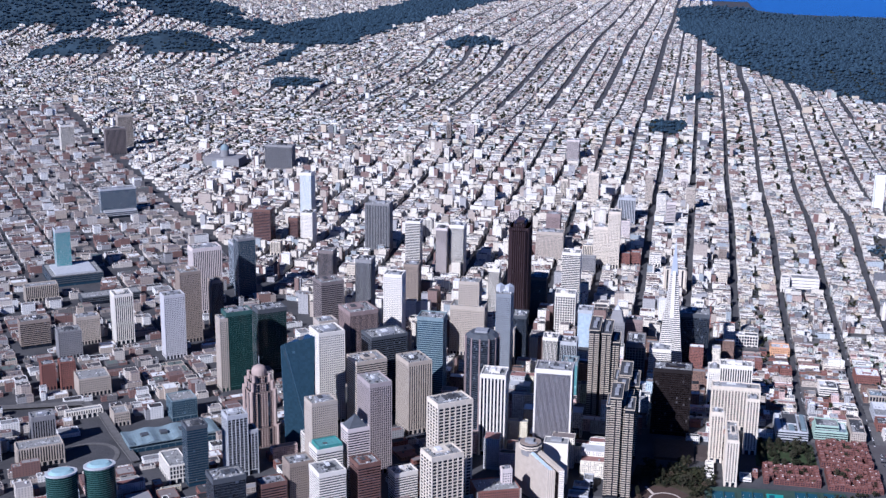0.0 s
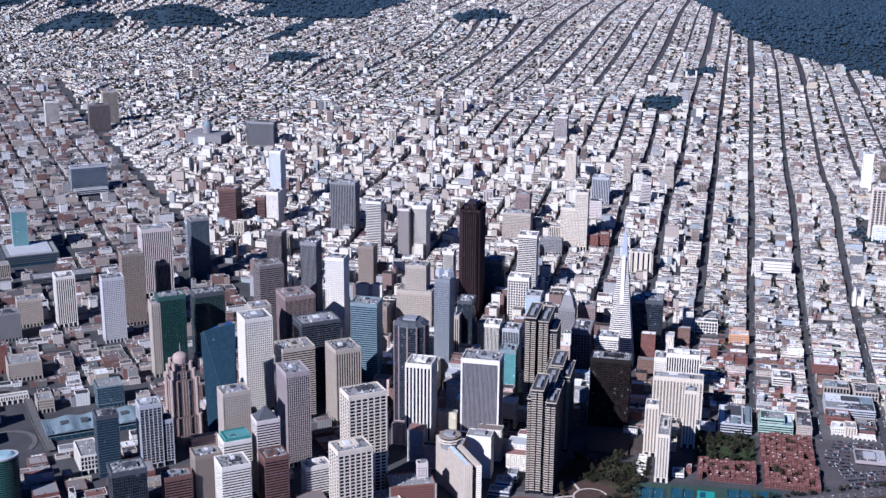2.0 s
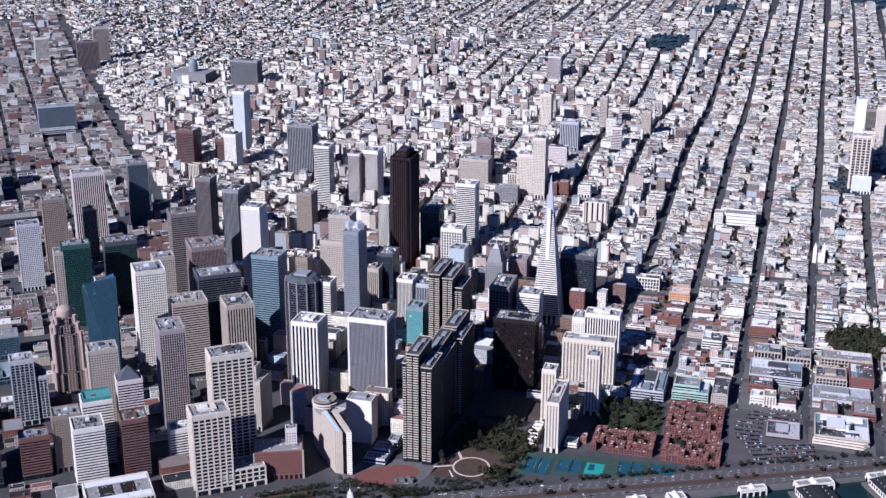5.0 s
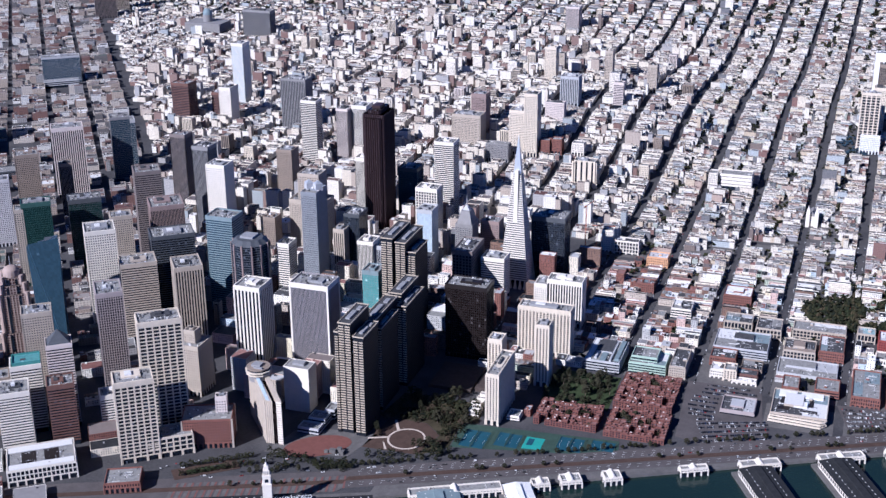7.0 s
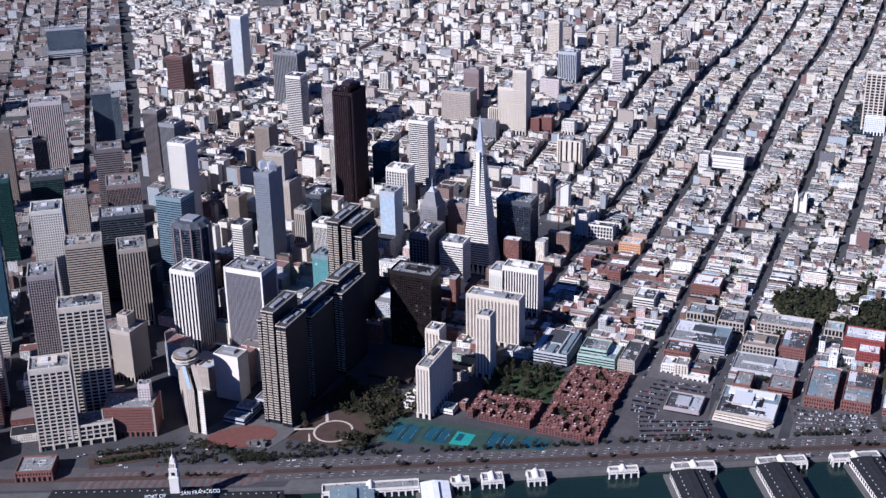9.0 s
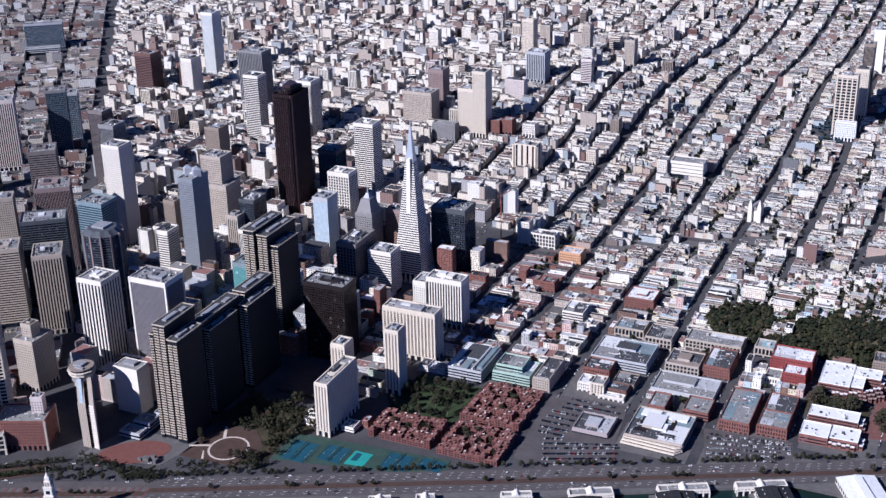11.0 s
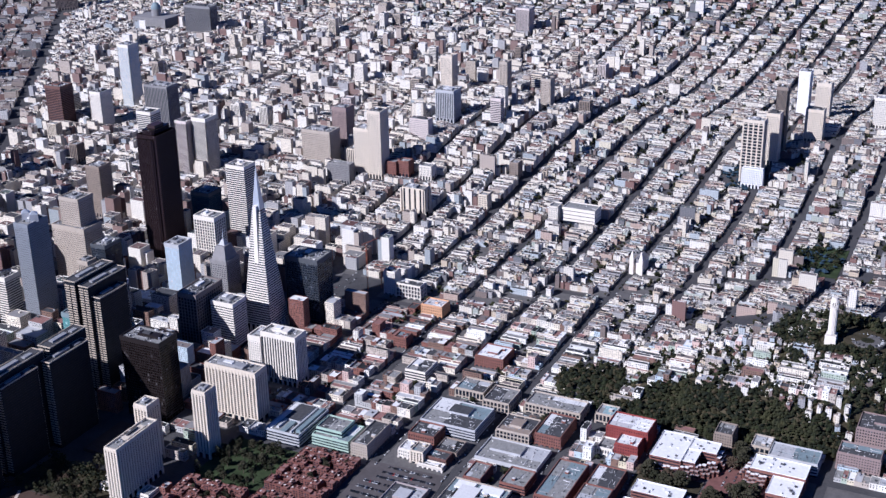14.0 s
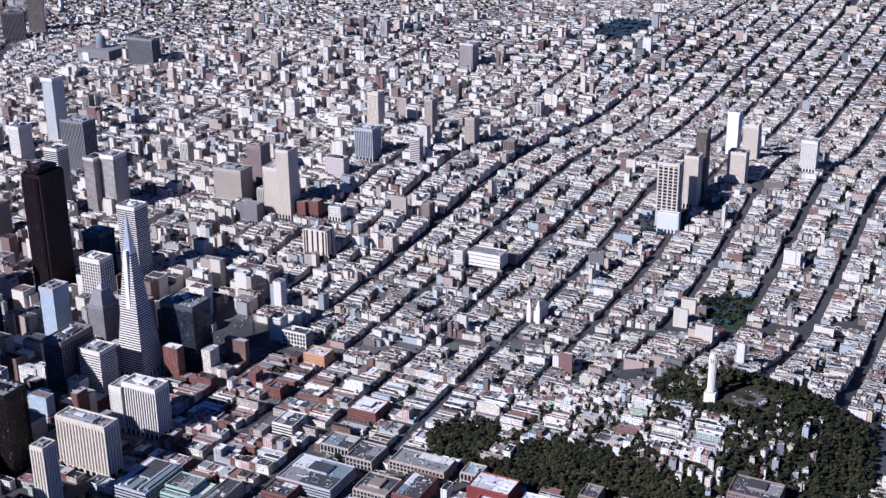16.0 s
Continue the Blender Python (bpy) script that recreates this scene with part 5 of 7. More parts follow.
def terraced_office(label, x, y, boxes, bays):
    """Brick offices under white roofs; bays step down and outwards along their sunny sides.
    boxes: x0, x1, y0, y1, height; bays: x, y, step along x, step along y, outward x, outward y, count, height."""
    t = thing("brick_office", label, "office block", (x, y, 4), group="stepped brick offices")
    rnd = random.Random(int(x + y))
    for x0, x1, y0, y1, h in boxes:
        a, b, c, d, h = x0 - x, x1 - x, y0 - y, y1 - y, h - 4
        m = part("wing", Shell().box(a, b, c, d, -1, h, 0, 1), [M_BRICK, M_ROOFW], t)
        gl = Shell()
        for k in range(int(h / 4.2)):
            z = 1.4 + k * 4.2
            gl.box(a + 1, b - 1, c - 0.15, c + 0.2, z, z + 1.7, bottom=True).box(b - 0.2, b + 0.15, c + 1, d - 1, z, z + 1.7, bottom=True).box(a - 0.15, a + 0.2, c + 1, d - 1, z, z + 1.7, bottom=True)
        tagged(part("ribbon_window", gl, G_DARK, m), kind="stuff")
        part("parapet", Shell().box(a, b, c, c + 0.5, h, h + 1.0).box(a, b, d - 0.5, d, h, h + 1.0).box(a, a + 0.5, c + 0.5, d - 0.5, h, h + 1.0).box(b - 0.5, b, c + 0.5, d - 0.5, h, h + 1.0), M_ROOFW, m)
        for _ in range(max(2, int((b - a) * (d - c) / 150))):
            u, v, q = rnd.uniform(a + 2, b - 6), rnd.uniform(c + 2, d - 5), rnd.uniform(1, 3.2)
            part("roof_unit", Shell().box(u, u + q, v, v + rnd.uniform(1, 3), h, h + rnd.uniform(0.6, 2.4)), rnd.choice((M_DARKROOF, M_PLANT, M_ROOFPALE)), m)
    for bx, by, sx, sy, ox, oy, n, h in bays:
        for i in range(n):
            for lev in range(1, 4):
                z = h - 4 - lev * 4.3 - (i % 2) * 1.2
                if z < 3:
                    continue
                px, py = bx - x + sx * i + ox * 3.0 * (lev - 0.5), by - y + sy * i + oy * 3.0 * (lev - 0.5)
                w = 2.6 if i % 2 else 2.2
                u = part("brick_bay", Shell().box(px - w, px + w, py - w, py + w, -1, z, 0, 1), [M_BRICK, M_ROOFW if lev < 2 else M_PINKGREY], t)
                part("bay_window", Shell().box(px - w + 0.5, px + w - 0.5, py - w - 0.15, py - w + 0.2, z - 3.2, z - 1.3, bottom=True).box(px + w - 0.2, px + w + 0.15, py - w + 0.5, py + w - 0.5, z - 3.2, z - 1.3, bottom=True), G_DARK, u)


terraced_office("stepped red brick offices under white roofs", 715, 2245,
                [(680, 720, 2215, 2279, 26), (720.3, 756, 2250, 2277, 25.6), (720.3, 737, 2219, 2249.7, 25)],
                [(722, 2214, 5, 3.4, 0.5, -1, 4, 25), (740, 2226, 4.6, 4.8, 1, -0.6, 4, 25), (757, 2252, 0, 6, 1, 0, 4, 25), (684, 2214, 5.4, -0.2, 0, -1, 7, 22)])
terraced_office("stepped red brick offices beside a tree yard", 832, 2240,
                [(800, 868, 2240, 2274, 24), (829, 867, 2199, 2239.7, 20)],
                [(798, 2270, -0.4, -6, -1, 0, 5, 24), (800, 2240, 5.2, -0.6, -0.4, -1, 5, 23)])
terraced_office("long low red brick office under a white roof", 711, 2154, [(680, 742, 2142, 2168, 17)], [(744, 2146, 0, 6, 1, 0, 4, 17)])
terraced_office("low red brick office with notched white roofs", 712, 2110, [(677, 712, 2092, 2126, 16), (712.3, 748, 2097, 2129, 15)], [(715, 2095, 5.4, 0.3, 0, -1, 6, 15), (750, 2100, 0, 6, 1, 0, 4, 15)])
flat("brick_yard", "dull red brick paved yard among offices", [(746, 2130), (828, 2140), (828, 2236), (770, 2290), (758, 2290), (752, 2170)], 4.0, M_CLAYDARK, "pavement")
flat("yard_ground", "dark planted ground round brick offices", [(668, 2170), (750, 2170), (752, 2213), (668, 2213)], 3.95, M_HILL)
TAKEN += [(774, 2190, 108, 112)]
ry = random.Random(23)
for k in range(46):
    a_, b_ = (ry.uniform(764, 824), ry.uniform(2142, 2205)) if k < 22 else (ry.uniform(676, 752), ry.uniform(2176, 2204)) if k < 36 else (ry.uniform(772, 792), ry.uniform(2232, 2300))
    plant(a_, b_, ry.choice((0, 1, 1, 3)), ry.uniform(1.3, 2.1), "olive brown tree in an office yard", "office yard trees")
block("small house with a pale teal roof under the bluff", 579, 605, 2299, 2326, 17, M_CREAM, M_TEALPALE, GRID)
block("bright red painted office block", 610, 665, 2254, 2292, 30, M_REDPAINT, M_ROOFW)
block("lower bright red office wing", 631, 661, 2225, 2252, 24, M_REDPAINT, M_ROOFW)
block("white low house beside a red block", 608, 629, 2222, 2250, 14, M_WHITE, M_GRAVEL)
block("tan roofed concrete warehouse with big windows", 475, 521, 2204, 2248, 18, M_CREAM, M_TAN, GRID)
block("dark roofed brick warehouse", 526, 562, 2212, 2270, 20, M_BRICK, M_DARKROOF, name="brick_warehouse")
block("low grey flat roofed garage", 471, 556, 2144, 2196, 9, M_PALEGREY, M_GRAVEL, BANDS)
block("grey office block with long window bands", 373, 453, 2184, 2248, 19, M_PALEGREY, M_DARKROOF, BANDS)
block("cream office block with gridded front", 377, 420, 2285, 2320, 17, M_CREAM, M_DARKROOF, GRID)
block("cream office block with a dark roof", 428, 466, 2266, 2310, 20, M_CREAM, M_DARKROOF, GRID)
block("cream block with a courtyard roof", 483, 562, 2284, 2320, 18, M_CREAM, M_GRAVEL, GRID)
block("small red brick block under a street corner", 373, 410, 2150, 2183, 17, M_BRICK, M_DARKROOF, name="brick_warehouse")
block("stepped cream apartment house with a white front", 379, 398, 2110, 2134, 16, M_WHITE, M_ROOFPALE)
block("taller cream apartment house with balconies", 398.6, 416, 2106, 2130, 20, M_CREAMW, M_GRAVEL, FLATS)
block("dark roofed brick house among cream ones", 416.6, 446, 2112, 2132, 13, M_REDBROWN, M_DARKROOF)
block("low white arched shop house", 412, 446, 2100, 2111.5, 8, M_WHITE, M_GRAVEL)
block("brown flat roofed house behind a cream row", 420, 450, 2134, 2166, 12, M_TAN, M_TAR)
block("brick shop block with a pale roof", 483, 506, 2084, 2122, 17, M_BRICK, M_GRAVEL, name="brick_warehouse")
block("brick corner block with ribbon windows", 528, 561, 2093, 2132, 15, M_BRICK, M_GRAVEL, BANDS, name="brick_office")
block("white roofed red brick hall", 364, 408, 2380, 2422, 21, M_BRICK, M_ROOFW, name="brick_warehouse")
block("pale green terraced office block", 262, 316, 2090, 2134, 19, M_PALEGREEN, M_TEALGREY, BANDS)
block("upper storeys of a pale green terraced office", 264, 302, 2098, 2132, 26, M_PALEGREEN, M_GRAVEL, BANDS)
block("white and brick corner office block", 322, 345, 2088, 2152, 22, M_CREAM, M_DARKROOF)
t_ = block("pale block with long grey glass roofs", 198, 250, 2076, 2152, 20, M_PALEGREY, M_DARKROOF, BANDS)
for k_, (u0, u1, v0, v1, q_) in enumerate(((-25, -17, -34, 36, 1.6), (-14, -9, -30, 30, 3.2), (-5, 5, -37, 10, 2.2), (-4, 6, 14, 36, 3.6), (9, 13, -34, 34, 2.8), (16, 24, -30, 36, 4.2))):
    part("roof_light", Shell().prism([(u0, v0), (u1, v0), (u1, v1), (u0, v1)], 16, 16.5 + q_, [(u0 + 0.8, v0 + 0.8), (u1 - 0.8, v0 + 0.8), (u1 - 0.8, v1 - 0.8), (u0 + 0.8, v1 - 0.8)]), (M_ROOFPALE, M_PALEGREY, M_TEALGREY)[k_ % 3], t_)
block("white windowless hall wall among brick blocks", 290, 322, 2300, 2340, 20, M_WHITE, M_DARKROOF, BANDS)
block("bright red roofed shop house", 226, 246, 2386, 2408, 20, M_BRICK, M_REDPAINT, name="brick_warehouse")
block("orange painted corner hotel", 214, 250, 2502, 2530, 23, M_ORANGE, M_ROOFW)
block("white slab house beside a building pit", 122, 142, 2548, 2568, 46, M_WHITE, M_GRAVEL)
block("curved white grid block", 146, 190, 2545, 2566, 30, M_WHITE, M_DARKROOF, GRID)
block("brick apartment block under the hill", 905, 966, 2376, 2420, 33, M_PINK, M_DARKROOF)
block("lower brick apartment block under the hill", 892, 944, 2316, 2346, 26, M_PINK, M_DARKROOF)
block("cream office block below a cliff", 788, 812, 2296, 2326, 21, M_CREAM, M_GRAVEL, GRID)
block("long pale office block with a metal roof", 813, 874, 2284, 2318, 20, M_PALEGREY, M_TEALGREY, BANDS)
block("tan loft against the cliff", 740, 763, 2300, 2330, 26, M_TAN, M_DARKROOF)

pv = Shell()
for i_ in range(-6, 7):
    for j_ in range(9):
        ya, yb = (1980, 2062, 2070, 2195, 2275, 2395, 2525, 2671, 2818, 2964)[j_:j_ + 2]
        if j_ == 1:
            continue
        le = 0.012 * ((ya + yb) / 2 - 2100)
        xa, xb = 355 + 105.5 * i_ + 6.5 + le, 355 + 105.5 * (i_ + 1) - 6.5 + le
        zz = [elev(xa, ya + 6), elev(xb, ya + 6), elev(xb, yb - 6), elev(xa, yb - 6)]
        if max(zz) - min(zz) < 6 and (j_ > 0 or i_ >= 1):
            m_ = len(pv.v)
            pv.v += [(x, y, z + 0.25) for (x, y), z in zip(((xa, ya + 6), (xb, ya + 6), (xb, yb - 6), (xa, yb - 6)), zz)]
            pv.f.append((m_, m_ + 1, m_ + 2, m_ + 3))
            pv.k.append(0)
tagged(part("pavement", pv, M_PAVE), "grey concrete pavements round city blocks", "pavement", kind="structure")
# car parks and cars
flat("car_park", "dark asphalt car park with painted bays", [(358, 1922), (396, 1908), (482, 1944), (466, 1998), (455, 2094), (350, 2088)], 3.85, M_ROAD)
flat("car_park", "dark asphalt car park beside warehouses", [(580, 2000), (680, 2036), (672, 2086), (560, 2078)], 3.85, M_ROAD)
TAKEN += [(405, 2010, 64, 100), (620, 2045, 66, 42), (430, 1960, 60, 60), (540, 1980, 90, 40)]
CARS = []
M_CARS = roof_mat("mixed_car_paint", [(0.0, (0.02, 0.02, 0.024)), (0.4, (0.13, 0.13, 0.14)), (0.62, (0.66, 0.66, 0.66)), (0.78, (0.30, 0.31, 0.33)), (0.9, (0.03, 0.04, 0.07)), (0.98, (0.22, 0.03, 0.03))])
M_TYRE = plain("black_rubber", (0.02, 0.02, 0.02), 0.9)
for cname, c in (("white", (0.75, 0.75, 0.75)), ("silver", (0.45, 0.46, 0.48)), ("black", (0.02, 0.02, 0.025)), ("dark_blue", (0.03, 0.05, 0.12)), ("red", (0.4, 0.03, 0.03)), ("grey", (0.16, 0.16, 0.17))):
    paint = plain(cname + "_car_paint", c, 0.3, spread=0.05)
    sh_ = Shell().prism([(-0.9, -2.2), (0.9, -2.2), (0.9, 2.2), (-0.9, 2.2)], 0.3, 0.95, [(-0.85, -2.1), (0.85, -2.1), (0.85, 2.1), (-0.85, 2.1)], 0, 0)
    for u in (-0.92, 0.74):
        for v in (-1.4, 1.4):
            sh_.box(u, u + 0.18, v - 0.33, v + 0.33, 0, 0.66, 1, 1)
    b_ = part("car", sh_, [paint, M_TYRE])
    part("cabin", Shell().prism([(-0.82, -1.5), (0.82, -1.5), (0.82, 1.0), (-0.82, 1.0)], 0.95, 1.5, [(-0.65, -1.1), (0.65, -1.1), (0.65, 0.5), (-0.65, 0.5)]), G_DARK, b_)
    tagged(b_, "parked %s car on asphalt" % cname.replace("_", " "), "car", "parked cars")
    CARS.append(b_)
for i_, b_ in enumerate(CARS):
    b_.matrix_basis = pose((376 + i_ * 3) * S, 2000 * S, 4.0 * S, 0, 0, 5)
rc = random.Random(17)


LOT = Shell()  # cars past the first three hundred


def park_car(x, y, turn, z=None):
    z = max(elev(x, y), 4.0) if z is None else z
    a = turn + rc.uniform(-3, 3)
    if len([o for o in bpy.data.objects if o.name.startswith("car.")]) < 285:
        copy_thing(CARS[rc.choices(range(6), (14, 10, 42, 8, 2, 24))[0]], pose(x * S, y * S, z * S, 0, 0, a))
        return
    c, q = math.cos(radians(a)), math.sin(radians(a))
    at = lambda u, v: (x + c * u - q * v, y + q * u + c * v)
    LOT.prism([at(-0.9, -2.2), at(0.9, -2.2), at(0.9, 2.2), at(-0.9, 2.2)], z + 0.2, z + 0.95, [at(-0.85, -2.1), at(0.85, -2.1), at(0.85, 2.1), at(-0.85, 2.1)])
    LOT.prism([at(-0.8, -1.5), at(0.8, -1.5), at(0.8, 1.0), at(-0.8, 1.0)], z + 0.95, z + 1.5, [at(-0.65, -1.1), at(0.65, -1.1), at(0.65, 0.5), at(-0.65, 0.5)])


for x0, x1, y0, slope_ in ((396, 478, 1918, 0.42), (394, 478, 1930, 0.42), (390, 476, 1941, 0.42), (386, 474, 1953, 0.42), (382, 470, 1964, 0.36), (380, 402, 1976, 0.3), (364, 402, 1990, 0.0), (362, 402, 2003, 0.0), (362, 402, 2016, 0.0), (364, 402, 2030, 0.0),
                           (366, 402, 2044, 0.0), (376, 450, 2058, 0.0), (378, 450, 2070, 0.0), (380, 440, 2083, 0.0), (580, 660, 2010, 0.28), (578, 668, 2021, 0.28), (576, 674, 2033, 0.26), (572, 674, 2044, 0.24), (570, 672, 2056, 0.2), (568, 660, 2066, 0.14)):
    for x in np.arange(x0, x1, 2.55):
        if rc.random() < 0.9:
            park_car(x, y0 + slope_ * (x - x0), 8)
for k in range(120):
    x = rc.uniform(-260, 900)
    off = rc.choice((12, 17, 22, 41, 46, 51, 57))
    park_car(x, slope(x, off + (46 if x < -15 else 0)), -63, 4.05)
for k in range(130):
    x = -150 + k * 8 + rc.uniform(-2, 2)
    if rc.random() < 0.93:
        plant(x, slope(x, rc.choice((31, 63, 63, 66))), rc.choice((0, 0, 1)), rc.uniform(0.62, 0.95), "small street tree along the waterfront road", "waterfront trees")
for k in range(46):
    plant(rc.uniform(163, 256), rc.uniform(1962, 2064), rc.choice((0, 0, 1, 2)), rc.uniform(0.9, 1.5), "dark leafy tree in a shaded park", "park trees")
for k in range(5):
    tower("small white terraced house beside an apartment slab", 85 + rc.uniform(-2, 2), 1893 + k * 12, 15 - k * 0.6, 8, 12 + rc.uniform(-2, 3), M_WHITE, base=2.5, name="terrace_house", bay=3, storey=3, pier=1.0, band=1.2)
tower("low white pavilion with a dark roof", 140, 1903, 17, 20, 10, M_WHITE, base=3, name="pavilion", **BANDS)
for k in range(40):
    a = rc.uniform(0, 6.28)
    px_, py_ = 22 + 58 * math.cos(a) * rc.uniform(0.85, 1.1), 1832 + 52 * math.sin(a) * rc.uniform(0.9, 1.1)
    if ((px_ - 18) / 27) ** 2 + ((py_ - 1801) / 29) ** 2 < 1:
        continue
    plant(px_, py_, rc.choice((1, 3, 3, 2)), rc.uniform(0.8, 1.3), "brownish tree beside a lawn", "park trees")
for k in range(20):
    plant(rc.uniform(4, 86), rc.uniform(1846, 1930), rc.choice((1, 2, 2)), rc.uniform(1.0, 1.7), "tall olive tree in the towers' shade", "park trees")
for k in range(34):
    q = k % 17
    plant(-222 + q * 4.6 + (k // 17) * -9, 1624 + q * 3.3 + (k // 17) * 17, rc.choice((0, 1)), rc.uniform(0.7, 1.0), "round dark tree in a plaza row", "plaza trees")
for k in range(36):
    plant(rc.uniform(-150, -30), rc.uniform(1694, 1716), rc.choice((0, 1, 3)), rc.uniform(0.7, 1.0), "brown plane tree along a plaza", "plaza trees")
for k in range(34):
    plant(rc.uniform(708, 786), rc.uniform(2890, 3015), rc.choice((0, 1, 2)), rc.uniform(0.9, 1.5), "dark tree in a city square", "square trees")
drape("square_lawn", "green lawn of a city square", 706, 790, 2886, 3020, M_GRASS, 0.8)

STREETCARS = random.Random(4)
for k in range(900):  # kerbside cars in the near streets
    x, y = (355 + 105.5 * STREETCARS.randint(-4, 4) + STREETCARS.choice((-5.5, 5.5)), STREETCARS.uniform(2080, 2700))
    park_car(x + 0.012 * (y - 2100), y, 0)

rp = random.Random(41)
for k in range(110):  # trees round the ring lawn, the courts and the slab towers' yard
    x, y, g = (rp.uniform(-20, 92), rp.uniform(1884, 1916), 1.5) if k < 26 else (rp.uniform(50, 84), rp.uniform(1772, 1880), 1.05) if k < 60 else (rp.uniform(-150, 90), 0, 0.95) if k < 96 else (rp.uniform(-30, 40), rp.uniform(1852, 1880), 1.1)
    plant(x, y or slope(x, 66) + rp.uniform(0, 22), 0, g * rp.uniform(0.7, 1.2))

# market hall with its clock tower, piers and sheds


def clock_tower():
    t = thing("clock_tower", "white stone clock tower with tiered belfry and flagpole", "tower", (-82, 1588, 3.7), 23)
    for w, z0, z1, m in ((11, -3, 38, M_WHITE), (12, 38, 39.5, M_WHITE), (9.5, 39.5, 50, M_WHITE), (10.5, 50, 51, M_WHITE), (7.5, 51, 58, M_WHITE), (5.5, 58, 63, M_WHITE)):
        part("stage", Shell().box(-w / 2, w / 2, -w / 2, w / 2, z0, z1), m, t)
    for s in (-1, 1):
        part("clock_face", Shell().box(-2.2, 2.2, s * 4.85 - 0.12, s * 4.85 + 0.12, 42, 46.4, bottom=True), G_DARK, t)
        part("arched_belfry", facade(8.2, 8.2, 57, 52, 2.6, 9, 0.5, 0, 0.2, 0.1), M_CREAM, t)
    part("lantern", Shell().prism(disc(0, 0, 2.2, 2.2, 10), 63, 68, disc(0, 0, 0.5, 0.5, 10)), M_WHITE, t)
    part("flagpole", Shell().box(-0.15, 0.15, -0.15, 0.15, 68, 76), M_ALU, t)


clock_tower()


def hall(label, x, y, w, d, h, turn, skin, roof, ridge=4.0, name="pier_shed", z=3.6):
    """A long shed with a pitched roof and a raised strip of windows."""
    t = thing(name, label, "shed", (x, y, z), turn)
    part("wall_block", Shell().box(-w / 2, w / 2, -d / 2, d / 2, -8, h), skin, t)
    sh = Shell()
    sh.v = [(-w / 2 - 0.5, -d / 2 - 0.5, h), (w / 2 + 0.5, -d / 2 - 0.5, h), (w / 2 + 0.5, d / 2 + 0.5, h), (-w / 2 - 0.5, d / 2 + 0.5, h), (-w / 2 - 0.5, 0, h + ridge), (w / 2 + 0.5, 0, h + ridge)]
    sh.f, sh.k = [(0, 1, 5, 4), (2, 3, 4, 5), (1, 2, 5), (3, 0, 4)], [0] * 4
    part("roof", sh, roof, t)
    sk = Shell()
    for k in range(int(w / 9)):
        u = -w / 2 + 6 + k * 9
        for q in (-1, 1):
            zz = h + ridge * 0.42
            sk.box(u - 0.8, u + 0.8, q * d * 0.3 - 0.5, q * d * 0.3 + 0.5, zz - 0.6, zz + 0.45)
    tagged(part("skylight", sk, M_ROOFPALE, t), kind="stuff")
    part("roof_lantern", Shell().box(-w / 2 + 6, w / 2 - 6, -d * 0.11, d * 0.11, h + ridge * 0.6, h + ridge + 1.6), roof, t)
    wn_ = Shell()
    for k in range(int(w / 6)):
        u = -w / 2 + 3 + k * 6
        for s in (-1, 1):
            wn_.box(u - 1.5, u + 1.5, s * d / 2 - 0.15, s * d / 2 + 0.15, 2.2, h - 1.5, bottom=True)
    tagged(part("window_bay", wn_, G_DARK, t), kind="stuff")
    return t


hall("long pale market hall with a glazed roof strip", -130, 1562, 190, 40, 13, 23.3, M_CREAM, M_TAR, 3.5, "market_hall")
hall("second half of a long pale market hall", 5, 1612, 74, 36, 11, 23.3, M_CREAM, M_TAR, 3.5, "market_hall")
def roof_letters(words, x, y, z, size):
    """White upright letters along the hall's roof."""
    cu = bpy.data.curves.new("sign_letters", "FONT")
    cu.body, cu.size, cu.extrude, cu.align_x = words, size * S, 0.12 * S, "CENTER"
    cu.materials.append(M_LINE)
    ob = new("roof_sign", cu)
    ob.matrix_basis = pose(x * S, y * S, z * S, 62, 0, 28)
    return tagged(ob, "white raised letters on a dark hall roof", "sign")


roof_letters("PORT OF", -96, 1566, 22.0, 6.0)
roof_letters("SAN FRANCISCO", -51, 1593, 22.0, 6.0)
for x_, y_, w_, d_ in ((122, 1694, 116, 17), (218, 1744, 22, 14), (252, 1764, 26, 18), (300, 1788, 22, 18), (395, 1838, 36, 10), (474, 1876, 52, 14), (572, 1926, 60, 14), (655, 1968, 60, 13)):
    t_ = tower("white bulkhead building along the sea wall", x_, y_, w_, d_, 10.0, M_WHITE, base=4.0, turn=27, name="bulkhead_building", bay=4, storey=4, pier=1.3, band=1.6)
    part("gable", Shell().prism([(-6, -d_ / 2 - 0.6), (6, -d_ / 2 - 0.6), (6, d_ / 2 + 0.6), (-6, d_ / 2 + 0.6)]  , 6.4, 10.5, [(-1, -d_ / 2 - 0.6), (1, -d_ / 2 - 0.6), (1, d_ / 2 + 0.6), (-1, d_ / 2 + 0.6)]), M_WHITE, t_)
for x_, y_, w_, d_, r_ in ((120, 1648, 74, 52, M_TEALGREY), (205, 1700, 62, 34, M_ROOFW), (497, 1806, 120, 44, M_TAR), (592, 1858, 120, 44, M_TAR), (775, 1985, 90, 46, M_ROOFW), (690, 1920, 100, 40, M_TAR)):
    hall("long pier shed with white walls over the water", x_, y_, w_, d_, 8.5, -63, M_WHITE, r_, 2.5)
    s_ = Shell().box(-w_ / 2 - 8, w_ / 2 + 5, -d_ / 2 - 6, d_ / 2 + 6, -7, 3.2)
    tagged(part("pier_deck", s_, M_PAVE, at=(x_, y_, 0), turn=-63), "grey concrete pier deck on the bay", "pier", kind="structure")
t_ = thing("ferry_boat", "small white passenger ferry with two decks", "boat", (232, 1700, 0), -60)
